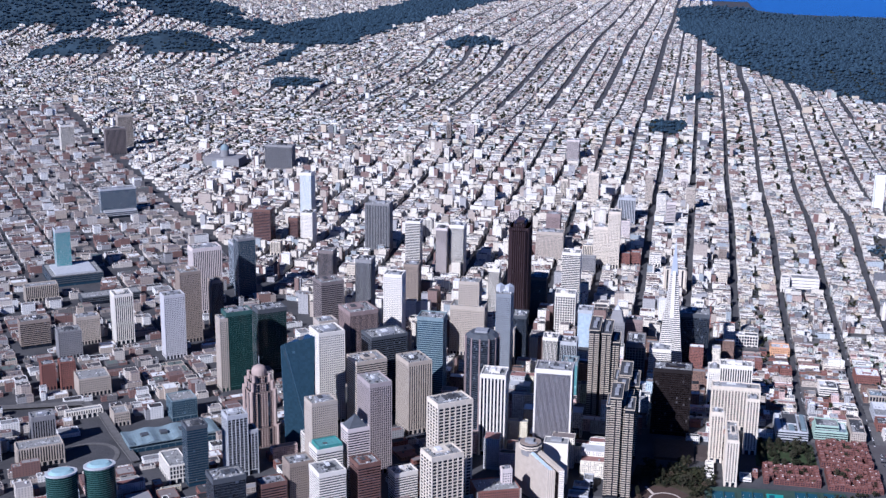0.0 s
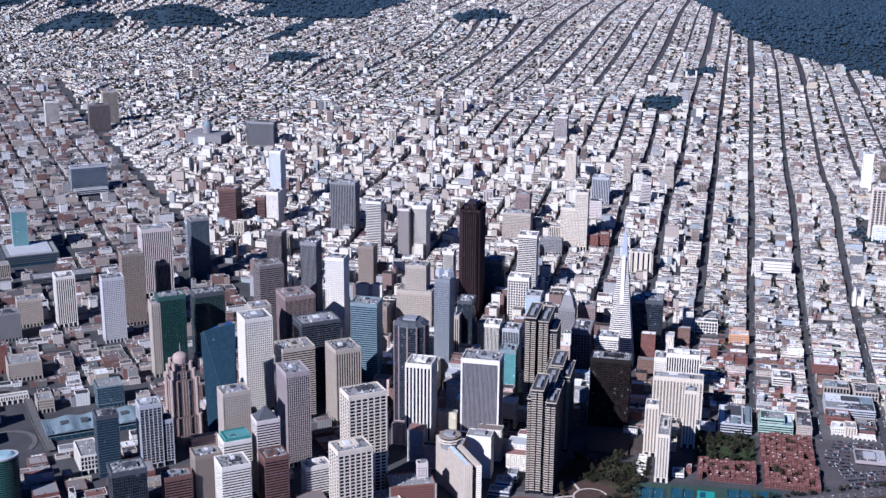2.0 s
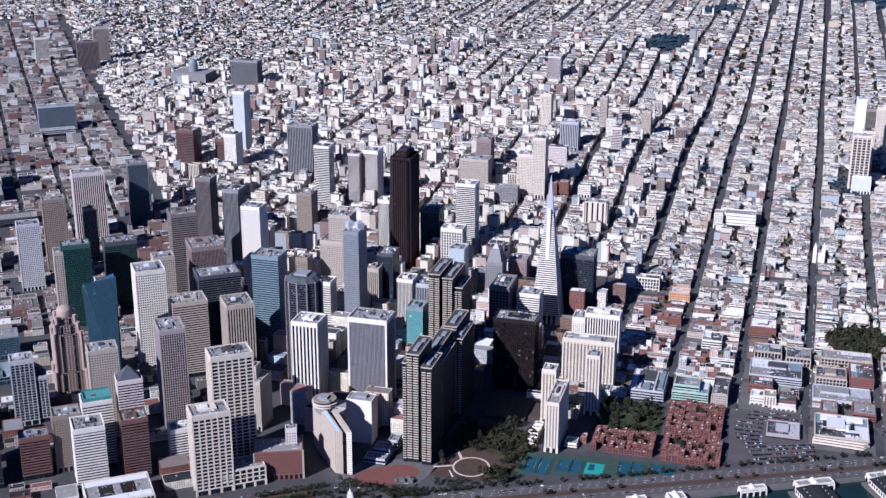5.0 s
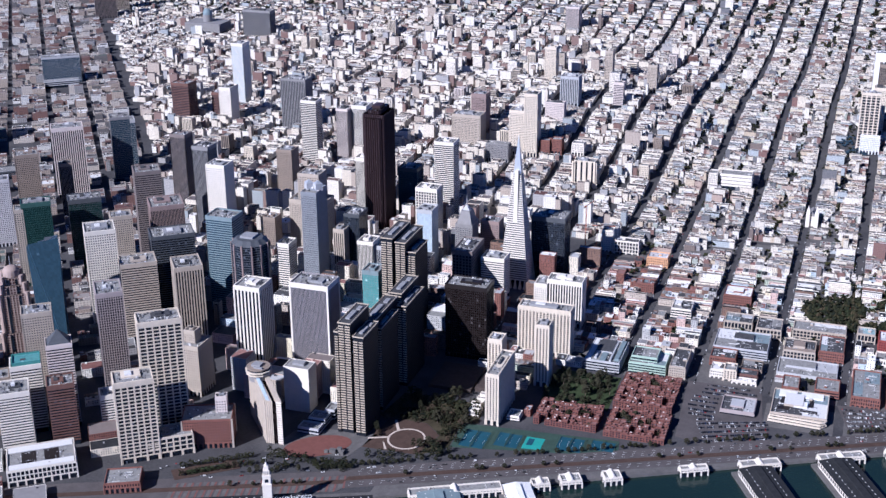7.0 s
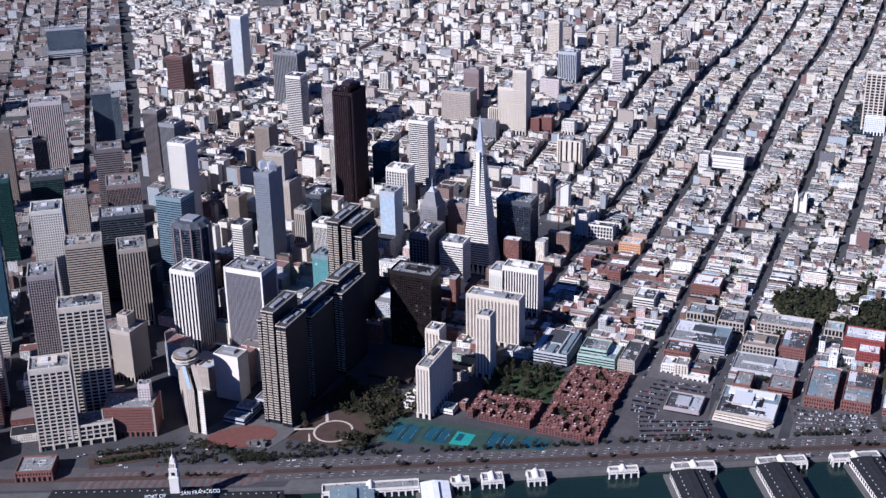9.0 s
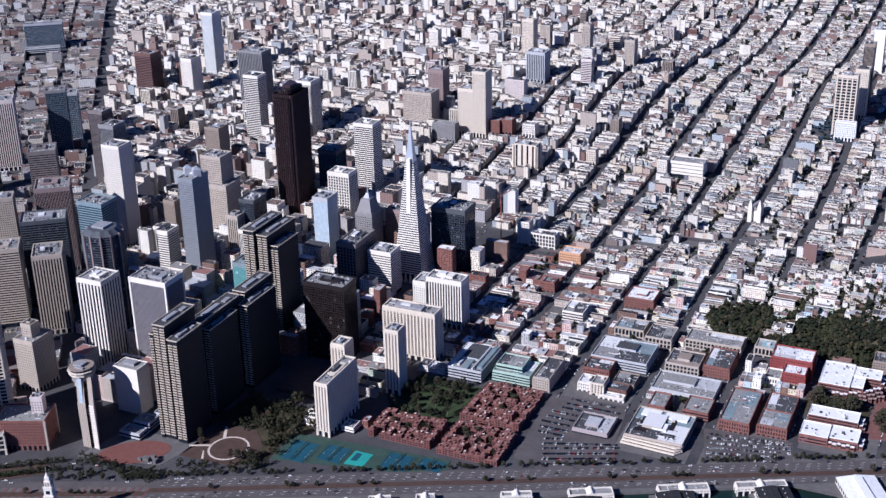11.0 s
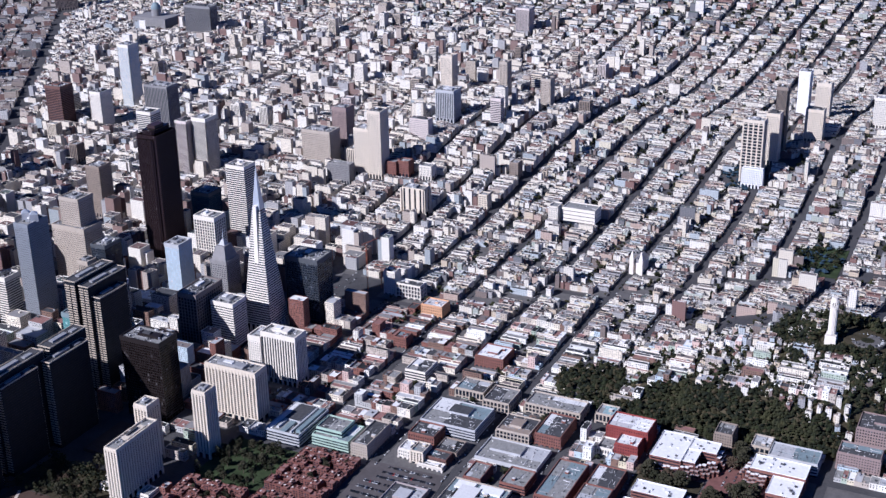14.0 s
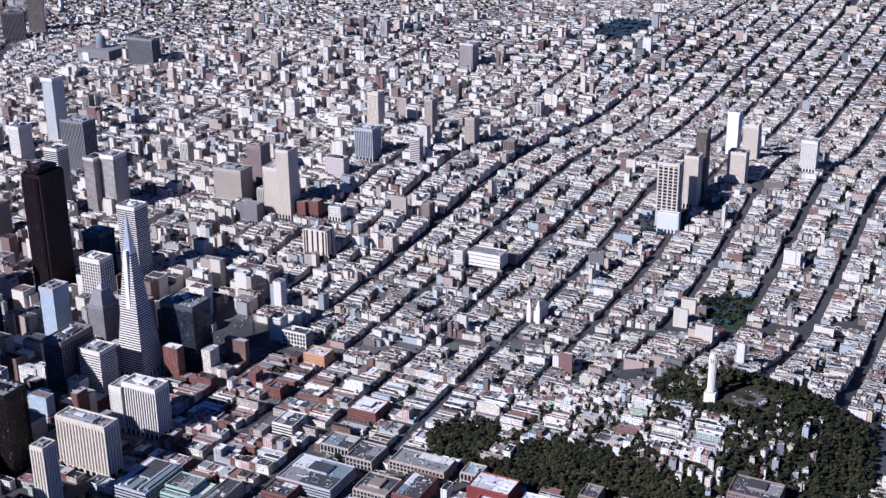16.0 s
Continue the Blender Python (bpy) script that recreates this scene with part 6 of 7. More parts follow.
part("hull", Shell().prism([(-14, -3.5), (10, -3.5), (15, 0), (10, 3.5), (-14, 3.5)], -0.8, 2.2), M_WHITE, t_)
part("deckhouse", Shell().box(-11, 7, -3, 3, 2.2, 4.8), M_WHITE, t_)
part("bridge", Shell().box(0, 5, -2.4, 2.4, 4.8, 6.8), G_DARK, t_)

# tower on the wooded hill


def hill_tower():
    x, y, z = 842, 2517, 86.0
    t = thing("memorial_tower", "fluted white concrete tower with an arcaded top", "tower", (x, y, z))
    part("plinth", Shell().box(-7.5, 7.5, -7.5, 7.5, -12, 5), M_WHITE, t)
    pts = [((5.4 if i % 2 else 4.8) * math.cos(i * math.pi / 18), (5.4 if i % 2 else 4.8) * math.sin(i * math.pi / 18)) for i in range(36)]
    part("shaft", Shell().prism(pts, 6, 47), M_WHITE, t)
    part("gallery_core", Shell().prism(disc(0, 0, 3.9, 3.9, 18), 47, 56), G_DARK, t)
    piers = Shell()
    for i in range(12):
        a = i * math.pi / 6
        piers.prism([(5.0 * math.cos(a) + dx, 5.0 * math.sin(a) + dy) for dx, dy in ((-0.7, -0.7), (0.7, -0.7), (0.7, 0.7), (-0.7, 0.7))], 47, 54)
    part("arcade", piers, M_WHITE, t)
    part("crown_ring", Shell().prism(disc(0, 0, 5.6, 5.6, 24), 54, 57), M_WHITE, t)
    part("cap", Shell().prism(disc(0, 0, 4.2, 4.2, 24), 57, 61), M_WHITE, t)
    TAKEN.append((x, y, 14, 14))


hill_tower()
flat("lookout_circle", "round hilltop car park with a paved edge", disc(888, 2540, 24, 22, 28), elev(888, 2540) + 1.4, M_PAVE, thick=8)
flat("lookout_island", "planted island in a round car park", disc(888, 2540, 9, 8, 20), elev(888, 2540) + 1.8, M_LEAF)
for k in range(22):
    a = k / 22 * 6.28
    park_car(888 + 20 * math.cos(a), 2540 + 18 * math.sin(a), math.degrees(a) + 90, elev(888, 2540) + 1.4)
TAKEN.append((888, 2540, 30, 28))


def crane(x, y, z, h, jib, turn):
    t = thing("tower_crane", "thin steel tower crane above a building pit", "crane", (x, y, z), turn)
    m = Shell()
    for u in (-0.8, 0.8):
        for v in (-0.8, 0.8):
            m.box(u - 0.15, u + 0.15, v - 0.15, v + 0.15, 0, h)
    for k in range(int(h / 3)):
        m.box(-0.9, 0.9, -0.9, 0.9, k * 3, k * 3 + 0.25, bottom=True)
    part("mast", m, M_STEELRED, t)
    part("jib", Shell().box(-jib * 0.3, jib, -0.5, 0.5, h, h + 1.2, bottom=True), M_STEELRED, t)
    part("cab", Shell().box(-1.2, 1.2, -1.6, -0.5, h - 2.5, h), M_WHITE, t)
    part("counterweight", Shell().box(-jib * 0.3, -jib * 0.3 + 3, -1, 1, h - 2, h + 0.5), M_PAVE, t)


M_STEELRED = plain("rusty_red_steel", (0.35, 0.13, 0.08), 0.6)
crane(92, 2545, 10, 82, 30, 75)
crane(110, 2560, 10, 40, 34, 10)
drape("building_pit", "dark building pit among houses", 20, 115, 2480, 2590, M_ASPHALT, 0.6)
TAKEN.append((66, 2536, 46, 50))
# elevated ramps
ramp = Shell()
pts_ = [(-1180, 1900), (-1061, 1946), (-1007, 1966), (-962, 1936), (-892, 1845), (-818, 1757)]
for (ax, ay), (bx, by) in zip(pts_, pts_[1:]):
    l_ = math.hypot(bx - ax, by - ay)
    nx_, ny_ = -(by - ay) / l_ * 7, (bx - ax) / l_ * 7
    ramp.prism([(ax + nx_, ay + ny_), (ax - nx_, ay - ny_), (bx - nx_, by - ny_), (bx + nx_, by + ny_)], 7.5, 9)
    for s_ in (-1, 1):
        ramp.prism([(ax + nx_ * s_, ay + ny_ * s_), (ax + nx_ * s_ * 0.94, ay + ny_ * s_ * 0.94), (bx + nx_ * s_ * 0.94, by + ny_ * s_ * 0.94), (bx + nx_ * s_, by + ny_ * s_)][::s_], 9, 10)
    for q in (0.2, 0.7):
        mx_, my_ = ax + (bx - ax) * q, ay + (by - ay) * q
        ramp.box(mx_ - 1.5, mx_ + 1.5, my_ - 1.5, my_ + 1.5, 0, 7.5)
    TAKEN.append(((ax + bx) / 2, (ay + by) / 2, abs(bx - ax) / 2 + 4, abs(by - ay) / 2 + 4))
tagged(part("elevated_ramp", ramp, M_PAVE), "curving pale concrete road ramp on piers", "ramp", kind="structure")
curve_ = Shell()
ro_, ri_ = disc(-905, 1760, 52, 60, 32), disc(-905, 1760, 44, 52, 32)
curve_.v = [(x, y, 4.4) for x, y in ro_] + [(x, y, 4.4) for x, y in ri_]
curve_.f = [(i, i + 1, 33 + i, 32 + i) for i in range(20)]
curve_.k = [0] * 20
tagged(part("loop_road", curve_, M_PAVE), "pale curving loop road", "road", kind="structure")
TAKEN.append((-905, 1770, 60, 70))

# domed hall far down the avenue
t_ = thing("domed_city_hall", "pale stone city hall with a large grey dome", "civic hall", (-1500, 4045, 20))
part("main_block", Shell().box(-62, 62, -40, 40, -8, 26), M_GREY, t_)
part("facade_column", facade(124, 80, 24, 2, 6, 12, 1.6, 1.2), M_GREY, t_)
part("drum", Shell().prism(disc(0, 0, 15, 15, 24), 26, 48), M_GREY, t_)
dm = Shell()
for k in range(5):
    r0, r1 = 15 * math.cos(k * 0.3), 15 * math.cos((k + 1) * 0.3)
    dm.prism(disc(0, 0, r0, r0, 24), 48 + 20 * math.sin(k * 0.3), 48 + 20 * math.sin((k + 1) * 0.3), disc(0, 0, r1, r1, 24))
part("dome", dm, M_TEALGREY, t_)
part("lantern", Shell().prism(disc(0, 0, 2.5, 2.5, 10), 67, 80, disc(0, 0, 0.4, 0.4, 10)), M_CREAM, t_)
TAKEN.append((-1500, 4045, 66, 44))
# twin spired church
t_ = thing("twin_spired_church", "white church with twin spires among houses", "church", (478, 2806, elev(478, 2806)))
part("nave", Shell().box(-9, 9, -18, 20, -4, 20), M_WHITE, t_)
part("nave_roof", Shell().prism([(-9, -18), (9, -18), (9, 20), (-9, 20)], 20, 27, [(-0.5, -18), (0.5, -18), (0.5, 20), (-0.5, 20)]), M_GREY, t_)
for u in (-8, 8):
    part("bell_tower", Shell().box(u - 3.5, u + 3.5, -24, -17, -4, 28), M_WHITE, t_)
    part("spire", Shell().prism([(u - 3.5, -24), (u + 3.5, -24), (u + 3.5, -17), (u - 3.5, -17)], 28, 42, [(u - 0.3, -20.8), (u + 0.3, -20.8), (u + 0.3, -20.2), (u - 0.3, -20.2)]), M_WHITE, t_)
TAKEN.append((478, 2806, 14, 26))

# ---- the rest of the city ----
MX, MY, MDX, MDY = -90.0, 1598.0, -0.592, 0.806  # the diagonal main street
BX = [355 + 105.5 * i for i in range(-62, 14)]
BY = [1720, 1830, 1935, 2070, 2195, 2275, 2395] + [2525 + 146.6 * i for i in range(0, 71)]
SKEW = 0.012  # the straight grid leans this much towards +x as it runs west


def south_of_market(x, y):
    """How far a point lies on the far side of the diagonal street."""
    return -((x - MX) * MDY - (y - MY) * MDX)


def on_avenue(x, y):
    """The second diagonal avenue, through the northern quarter."""
    along = (x - 25) * 0.857 + (y - 2425) * 0.515
    return 0 < along < 1100 and abs(-(x - 25) * 0.515 + (y - 2425) * 0.857) < 15


def free(x, y, a, b):
    return not any(abs(x - tx) < a + ta and abs(y - ty) < b + tb for tx, ty, ta, tb in TAKEN if abs(y - ty) < 200)


WOODS = [(-2855, 6870, 330, 300), (-3303, 6588, 230, 170), (-1770, 5717, 95, 130), (-35, 4728, 80, 110), (83, 5585, 80, 100), (-1194, 7332, 150, 170),
         (-3700, 8500, 700, 420), (-4300, 7900, 600, 400), (-3050, 8330, 300, 200), (747, 2953, 42, 70), (545, 3262, 45, 60)]
BLUFF = [(540, 2388, 50, 48), (640, 2338, 72, 24), (740, 2342, 70, 24), (830, 2362, 62, 24), (862, 2545, 105, 60), (965, 2540, 90, 75), (905, 2440, 26, 56), (1010, 2470, 60, 90), (680, 2385, 60, 26), (770, 2388, 46, 22), (715, 2420, 12, 30), (612, 2440, 14, 30), (800, 2470, 14, 26)]


def ragged(x, y):
    """How far the woods' edges stray, in shares of their reach."""
    return 0.42 * noise.noise((x * 0.004, y * 0.004, 1.7)) + 0.3 * noise.noise((x * 0.013, y * 0.013, 4.1))


def wooded(x, y):
    """Parks and woods, where no houses stand."""
    q = ragged(x, y)
    if 5960 < y < (11300 if x < 600 else 11150):
        edge = 918 - (y - 5960) * 1.1 if y < 6203 else 648 - (y - 6203) * 0.403 if y < 7166 else 260 - (y - 7166) * 0.134
        if x > max(edge, -40) + q * 110:
            return True
    if 7660 < y < 11900 and -2800 + 0.09 * (y - 7660) + q * 260 < x < -2078 + 0.105 * (y - 7660) - q * 260:
        return True
    if 6596 < y < 7700 and abs(x + 2167 + 0.09 * (y - 6596)) < 42 * (1 + q):
        return True
    return any(((x - px) / a) ** 2 + ((y - py) / b) ** 2 < (1.1 + q * (2.2 if py > 5000 else 0.6)) for px, py, a, b in WOODS)


def bluff(x, y):
    return any(((x - px) / a) ** 2 + ((y - py) / b) ** 2 < 1 for px, py, a, b in BLUFF)


def heights(x, y, rnd):
    """Height and lot width for the quarter."""
    if -1300 < x < 60 and y < 2700 and x > -760:
        return rnd.choice((16, 22, 28, 36, 44, 52)), 22
    cell = (int(x // 105.5) * 7 + int(y // 146.6) * 13) % 9
    if -1300 < x < -150 and y < 4100:
        r = rnd.random()
        return (8.5 + cell * 1.0 + rnd.uniform(-1.5, 2.0) if r < 0.8 else rnd.choice((22, 27, 36))), 13
    if -1400 < x < 140 and y < 5000:
        r = rnd.random()
        return (7.8 + cell * 0.75 + rnd.uniform(-1.2, 1.5) if r < 0.88 else 40 if r > 0.988 else rnd.choice((17, 20, 24))), 10
    r = rnd.random()
    mean = 7.4 + 1.4 * math.sin(x * 0.021) + 1.3 * math.sin(y * 0.017 + x * 0.004)
    if y < 2900 and x < 400:
        return (mean + rnd.uniform(0.5, 4.0) if r > 0.05 else 20), 8.5
    return (mean + rnd.uniform(-1.4, 1.4) if r > 0.07 else rnd.choice((12, 14, 17)) if r > 0.006 else 32), 7.0


def rows(u0, u1, v0, v1, rnd, to_world, out, plan, wide):
    """Lots along both long sides of a block, and across its ends; u across, v along."""
    cap = rnd.uniform(15, 24)
    for end in (0, 1):
        u = u0
        while u < u1 - 5:
            x, y = to_world(u, v0 if end == 0 else v1)
            h, wm = plan(x, y, rnd)
            w = min(wm * rnd.uniform(0.8, 1.7) * wide, u1 - u)
            d = cap * rnd.uniform(0.7, 1.0)
            a, b = (v0, v0 + d) if end == 0 else (v1 - d, v1)
            out.append((u, u + w, a, b, h * rnd.uniform(0.95, 1.12)))
            u += w
    for side in (0, 1):
        v = v0 + cap
        while v < v1 - cap - 4:
            x, y = to_world((u0 + u1) / 2, v)
            h, wm = plan(x, y, rnd)
            w = min(wm * rnd.uniform(0.65, 1.5) * wide, v1 - cap - v)
            dep = (u1 - u0) * rnd.uniform(0.26, 0.48)
            a, b = (u0, u0 + dep) if side == 0 else (u1 - dep, u1)
            out.append((a, b, v, v + w - rnd.choice((0.0, 0.0, 0.3, 0.9)), h))
            v += w


GAPS = []  # empty lots with trees


def gather():
    """All lots: four corners, height, block distance."""
    rnd, lots, gardens = random.Random(5), [], []
    for i in range(len(BX) - 1):
        for j in range(len(BY) - 1):
            y0, y1 = BY[j] + 9, BY[j + 1] - 9
            cy = (y0 + y1) / 2
            lean = SKEW * (cy - 2100)
            half = 9.5 if cy < 4200 else 7.5
            broad = 8.0 if cy > 5400 else 0.0  # every second street is broad in the far grid
            x0, x1 = BX[i] + half + lean + broad * (i % 2), BX[i + 1] - half + lean - broad * (1 - i % 2)
            cx = (x0 + x1) / 2
            if cy < shore(cx) + 120 or cx < -0.6 * cy - 300 or cx > 0.151 * cy + 420 and cx > 1280 or cy > 10900 and cx > 250:
                continue
            out = []
            rows(x0, x1, y0, y1, rnd, lambda u, v: (u, v), out, heights, 1.0 if cy < 4500 else 1.25 if cy < 6500 else 1.6)
            for a, b, c, d, h in out:
                mx, my = (a + b) / 2, (c + d) / 2
                if south_of_market(mx, my) > -19 and my < 4900 or on_avenue(mx, my) or wooded(mx, my) or not free(mx, my, (b - a) / 2, (d - c) / 2):
                    continue
                steep = max(elev(a, c), elev(b, c), elev(a, d), elev(b, d)) - min(elev(a, c), elev(b, c), elev(a, d), elev(b, d))
                if bluff(mx, my) and (rnd.random() < 0.66 or my < 2420) or steep > 8 and my < 2620 and mx > 420:
                    continue
                if my > 4300 and rnd.random() < (0.24 if mx < -900 else 0.13):
                    GAPS.append((mx, my))
                    continue
                lots.append(([(a, c), (b, c), (b, d), (a, d)], h, my))
            if cy < 7600:
                gardens.append((cx, cy))
    tw = lambda u, v: (MX + MDX * v - MDY * u, MY + MDY * v + MDX * u)
    for i in range(0, 11):
        for j in range(0, 42):
            u0, u1 = 18 + i * 97, 18 + i * 97 + 84
            v0, v1 = -250 + j * 104, -250 + j * 104 + 86
            out = []
            rows(u0, u1, v0, v1, rnd, tw, out, lambda x, y, r: (r.choice((5, 6, 7, 8, 9, 11, 15, 21) if y > 2150 else (5, 6, 8, 9, 11, 14, 21)), 30), 1.0)
            for a, b, c, d, h in out:
                pts = [tw(b, c), tw(a, c), tw(a, d), tw(b, d)]
                mx, my = sum(p[0] for p in pts) / 4, sum(p[1] for p in pts) / 4
                if my < shore(mx) + 50 or not free(mx, my, 9, 9) or my > 4910 or rnd.random() < 0.13:
                    continue
                lots.append((pts, h, my))
    return lots, gardens


PAINTS = [plain(n + "_house_paint", c, 0.8, spread=0.12, size=3.0) for n, c in (
    ("white", (0.82, 0.78, 0.71)), ("cream", (0.72, 0.65, 0.53)), ("pale_grey", (0.44, 0.43, 0.42)), ("off_white", (0.70, 0.66, 0.59)), ("tan", (0.45, 0.39, 0.33)), ("pale_blue", (0.48, 0.55, 0.61)),
    ("pink", (0.58, 0.43, 0.38)), ("brown", (0.20, 0.13, 0.10)), ("sage", (0.40, 0.45, 0.36)), ("butter", (0.66, 0.59, 0.43)))]
PNAMES = ["white", "cream", "pale grey", "off-white", "tan", "pale blue", "pink", "brown", "sage green", "butter yellow"]
RFS = [M_GRAVEL, M_DARKROOF, M_ROOFW, M_GREY, M_PALEGREY, M_TAR, M_TAUPE, M_TERRAROOF]
LOFT_RFS = [M_GRAVEL, M_DARKROOF, M_TAR, M_TAUPE, M_TAUPE, M_CLAYDARK, M_GREY]


def house(pts, h, rnd, name, label, category, group):
    """One house as a thing: walls, roof, parapet, panes, roof clutter."""
    cx, cy = sum(p[0] for p in pts) / 4, sum(p[1] for p in pts) / 4
    w, d = math.hypot(pts[1][0] - pts[0][0], pts[1][1] - pts[0][1]), math.hypot(pts[3][0] - pts[0][0], pts[3][1] - pts[0][1])
    turn = math.degrees(math.atan2(pts[1][1] - pts[0][1], pts[1][0] - pts[0][0]))
    z = min(elev(*p) for p in pts)
    h += max(elev(*p) for p in pts) - z
    k = rnd.choices(range(10), (18, 16, 12, 14, 11, 5, 6, 9, 6, 5) if name == "row_house" else (10, 14, 11, 10, 17, 2, 10, 22, 2, 3))[0]
    paint = PAINTS[k] if not (category == "brick building") else M_BRICK
    sh = Shell().box(-w / 2, w / 2, -d / 2, d / 2, -4, h)
    e, p = 0.4, rnd.uniform(0.5, 1.2)
    sh.box(-w / 2, w / 2, -d / 2 - 0.15, -d / 2 + e, h, h + p).box(-w / 2, w / 2, d / 2 - e, d / 2, h, h + p)
    sh.box(-w / 2, -w / 2 + e, -d / 2 + e, d / 2 - e, h, h + p).box(w / 2 - e, w / 2 + 0.15, -d / 2 + e, d / 2 - e, h, h + p)
    t = part(name, sh, paint, at=(cx, cy, z), turn=turn)
    tagged(t, label % (PNAMES[k] if category != "brick building" else "red brick"), category, group)
    part("roof", Shell().box(-w / 2 + 0.4, w / 2 - 0.4, -d / 2 + 0.4, d / 2 - 0.4, h, h + 0.2), rnd.choice(LOFT_RFS if name == "loft_building" else RFS), t)
    sh = Shell()
    st = 3.2
    for s in range(int((h - 1) // st)):
        z0 = h - (s + 1) * st + 0.8
        for run, flip in ((w, False), (d, True)):
            n = max(1, int(run / 2.9))
            for i in range(n):
                u = -run / 2 + run * (i + 0.5) / n
                if flip:
                    sh.box(w / 2 - 0.1, w / 2 + 0.1, u - 0.6, u + 0.6, z0, z0 + 1.7, bottom=True)
                    sh.box(-w / 2 - 0.1, -w / 2 + 0.1, u - 0.6, u + 0.6, z0, z0 + 1.7, bottom=True)
                elif rnd.random() < 0.8:
                    sh.box(u - 0.6, u + 0.6, -d / 2 - 0.1, -d / 2 + 0.1, z0, z0 + 1.7, bottom=True)
    if sh.v:
        tagged(part("window_glass", sh, G_DARK, t), kind="stuff")
    for _ in range(1):
        a, b = rnd.uniform(-w / 2 + 1, max(-w / 2 + 1.1, w / 2 - 4)), rnd.uniform(-d / 2 + 1, max(-d / 2 + 1.1, d / 2 - 4))
        part("roof_box", Shell().box(a, min(w / 2 - 0.6, a + rnd.uniform(1.5, 4)), b, min(d / 2 - 0.6, b + rnd.uniform(1.5, 3.5)), h + 0.2, h + rnd.uniform(1.0, 3.0)), rnd.choice((paint, M_PLANT, M_DARKROOF)), t)
    if name == "row_house" and h > 8:
        part("bay_window", Shell().prism([(w / 2, -d * 0.2 - 1.2), (w / 2 + 0.9, -d * 0.2 - 0.7), (w / 2 + 0.9, -d * 0.2 + 0.7), (w / 2, -d * 0.2 + 1.2)], 3, h - 0.6), paint, t)
    return t


def mass(sh, pts, h, rnd, fine):
    """A house of the joined mass: front and lower rear, sunk roofs, clutter on them."""
    zs = [elev(*p) for p in pts]
    z, low = min(zs) - 5, max(zs)
    ux, uy = pts[1][0] - pts[0][0], pts[1][1] - pts[0][1]
    vx, vy = pts[3][0] - pts[0][0], pts[3][1] - pts[0][1]
    at = lambda q, r: (pts[0][0] + ux * q + vx * r, pts[0][1] + uy * q + vy * r)
    wide, long_ = math.hypot(ux, uy), math.hypot(vx, vy)
    cut, k = rnd.uniform(0.55, 0.8), rnd.random()
    g0, g1 = rnd.choice(((0.0, 1.0), (0.0, 0.7), (0.3, 1.0), (0.15, 0.85)))
    drop = rnd.choice((0.0, 0.0, 1.2, 2.5, 3.2)) if h < 20 else rnd.choice((0.0, 4.0, 9.0))
    if wide > long_:
        a, b = ((0, cut, 0, 1), (cut, 1, g0, g1)) if k < 0.5 else ((1 - cut, 1, 0, 1), (0, 1 - cut, g0, g1))
    else:
        a, b = ((0, 1, 0, cut), (g0, g1, cut, 1)) if k < 0.5 else ((0, 1, 1 - cut, 1), (g0, g1, 0, 1 - cut))
    for (q0, q1, r0, r1), top in ((a, low + h), (b, low + h - drop)):
        c4 = [at(q0, r0), at(q1, r0), at(q1, r1), at(q0, r1)]
        if not fine:
            sh.prism(c4, z, top, None, 0, 1)
        else:
            cx, cy = sum(p[0] for p in c4) / 4, sum(p[1] for p in c4) / 4
            i, up = len(sh.v), rnd.uniform(0.4, 1.1)
            inn = [(p[0] + (cx - p[0]) * 0.08, p[1] + (cy - p[1]) * 0.08) for p in c4]
            sh.v += [(x, y, z) for x, y in c4] + [(x, y, top + up) for x, y in c4] + [(x, y, top + up) for x, y in inn] + [(x, y, top) for x, y in inn]
            for m in range(4):
                n = (m + 1) % 4
                sh.f += [(i + m, i + n, i + 4 + n, i + 4 + m), (i + 4 + m, i + 4 + n, i + 8 + n, i + 8 + m), (i + 8 + m, i + 8 + n, i + 12 + n, i + 12 + m)]
                sh.k += [0, 0, 0]
            sh.f.append((i + 12, i + 13, i + 14, i + 15))
            sh.k.append(1)
        for _ in range(rnd.choice((1, 1, 2, 3, 4) if fine else (0, 0, 1))):
            x, y = at(q0 + (q1 - q0) * rnd.uniform(0.2, 0.8), r0 + (r1 - r0) * rnd.uniform(0.2, 0.8))
            p, q = rnd.uniform(0.6, 1.7), rnd.uniform(0.6, 1.7)
            sh.box(x - p, x + p, y - q, y + q, top - 0.3, top + rnd.uniform(0.8, 2.8), rnd.choice((0, 1)), 1)


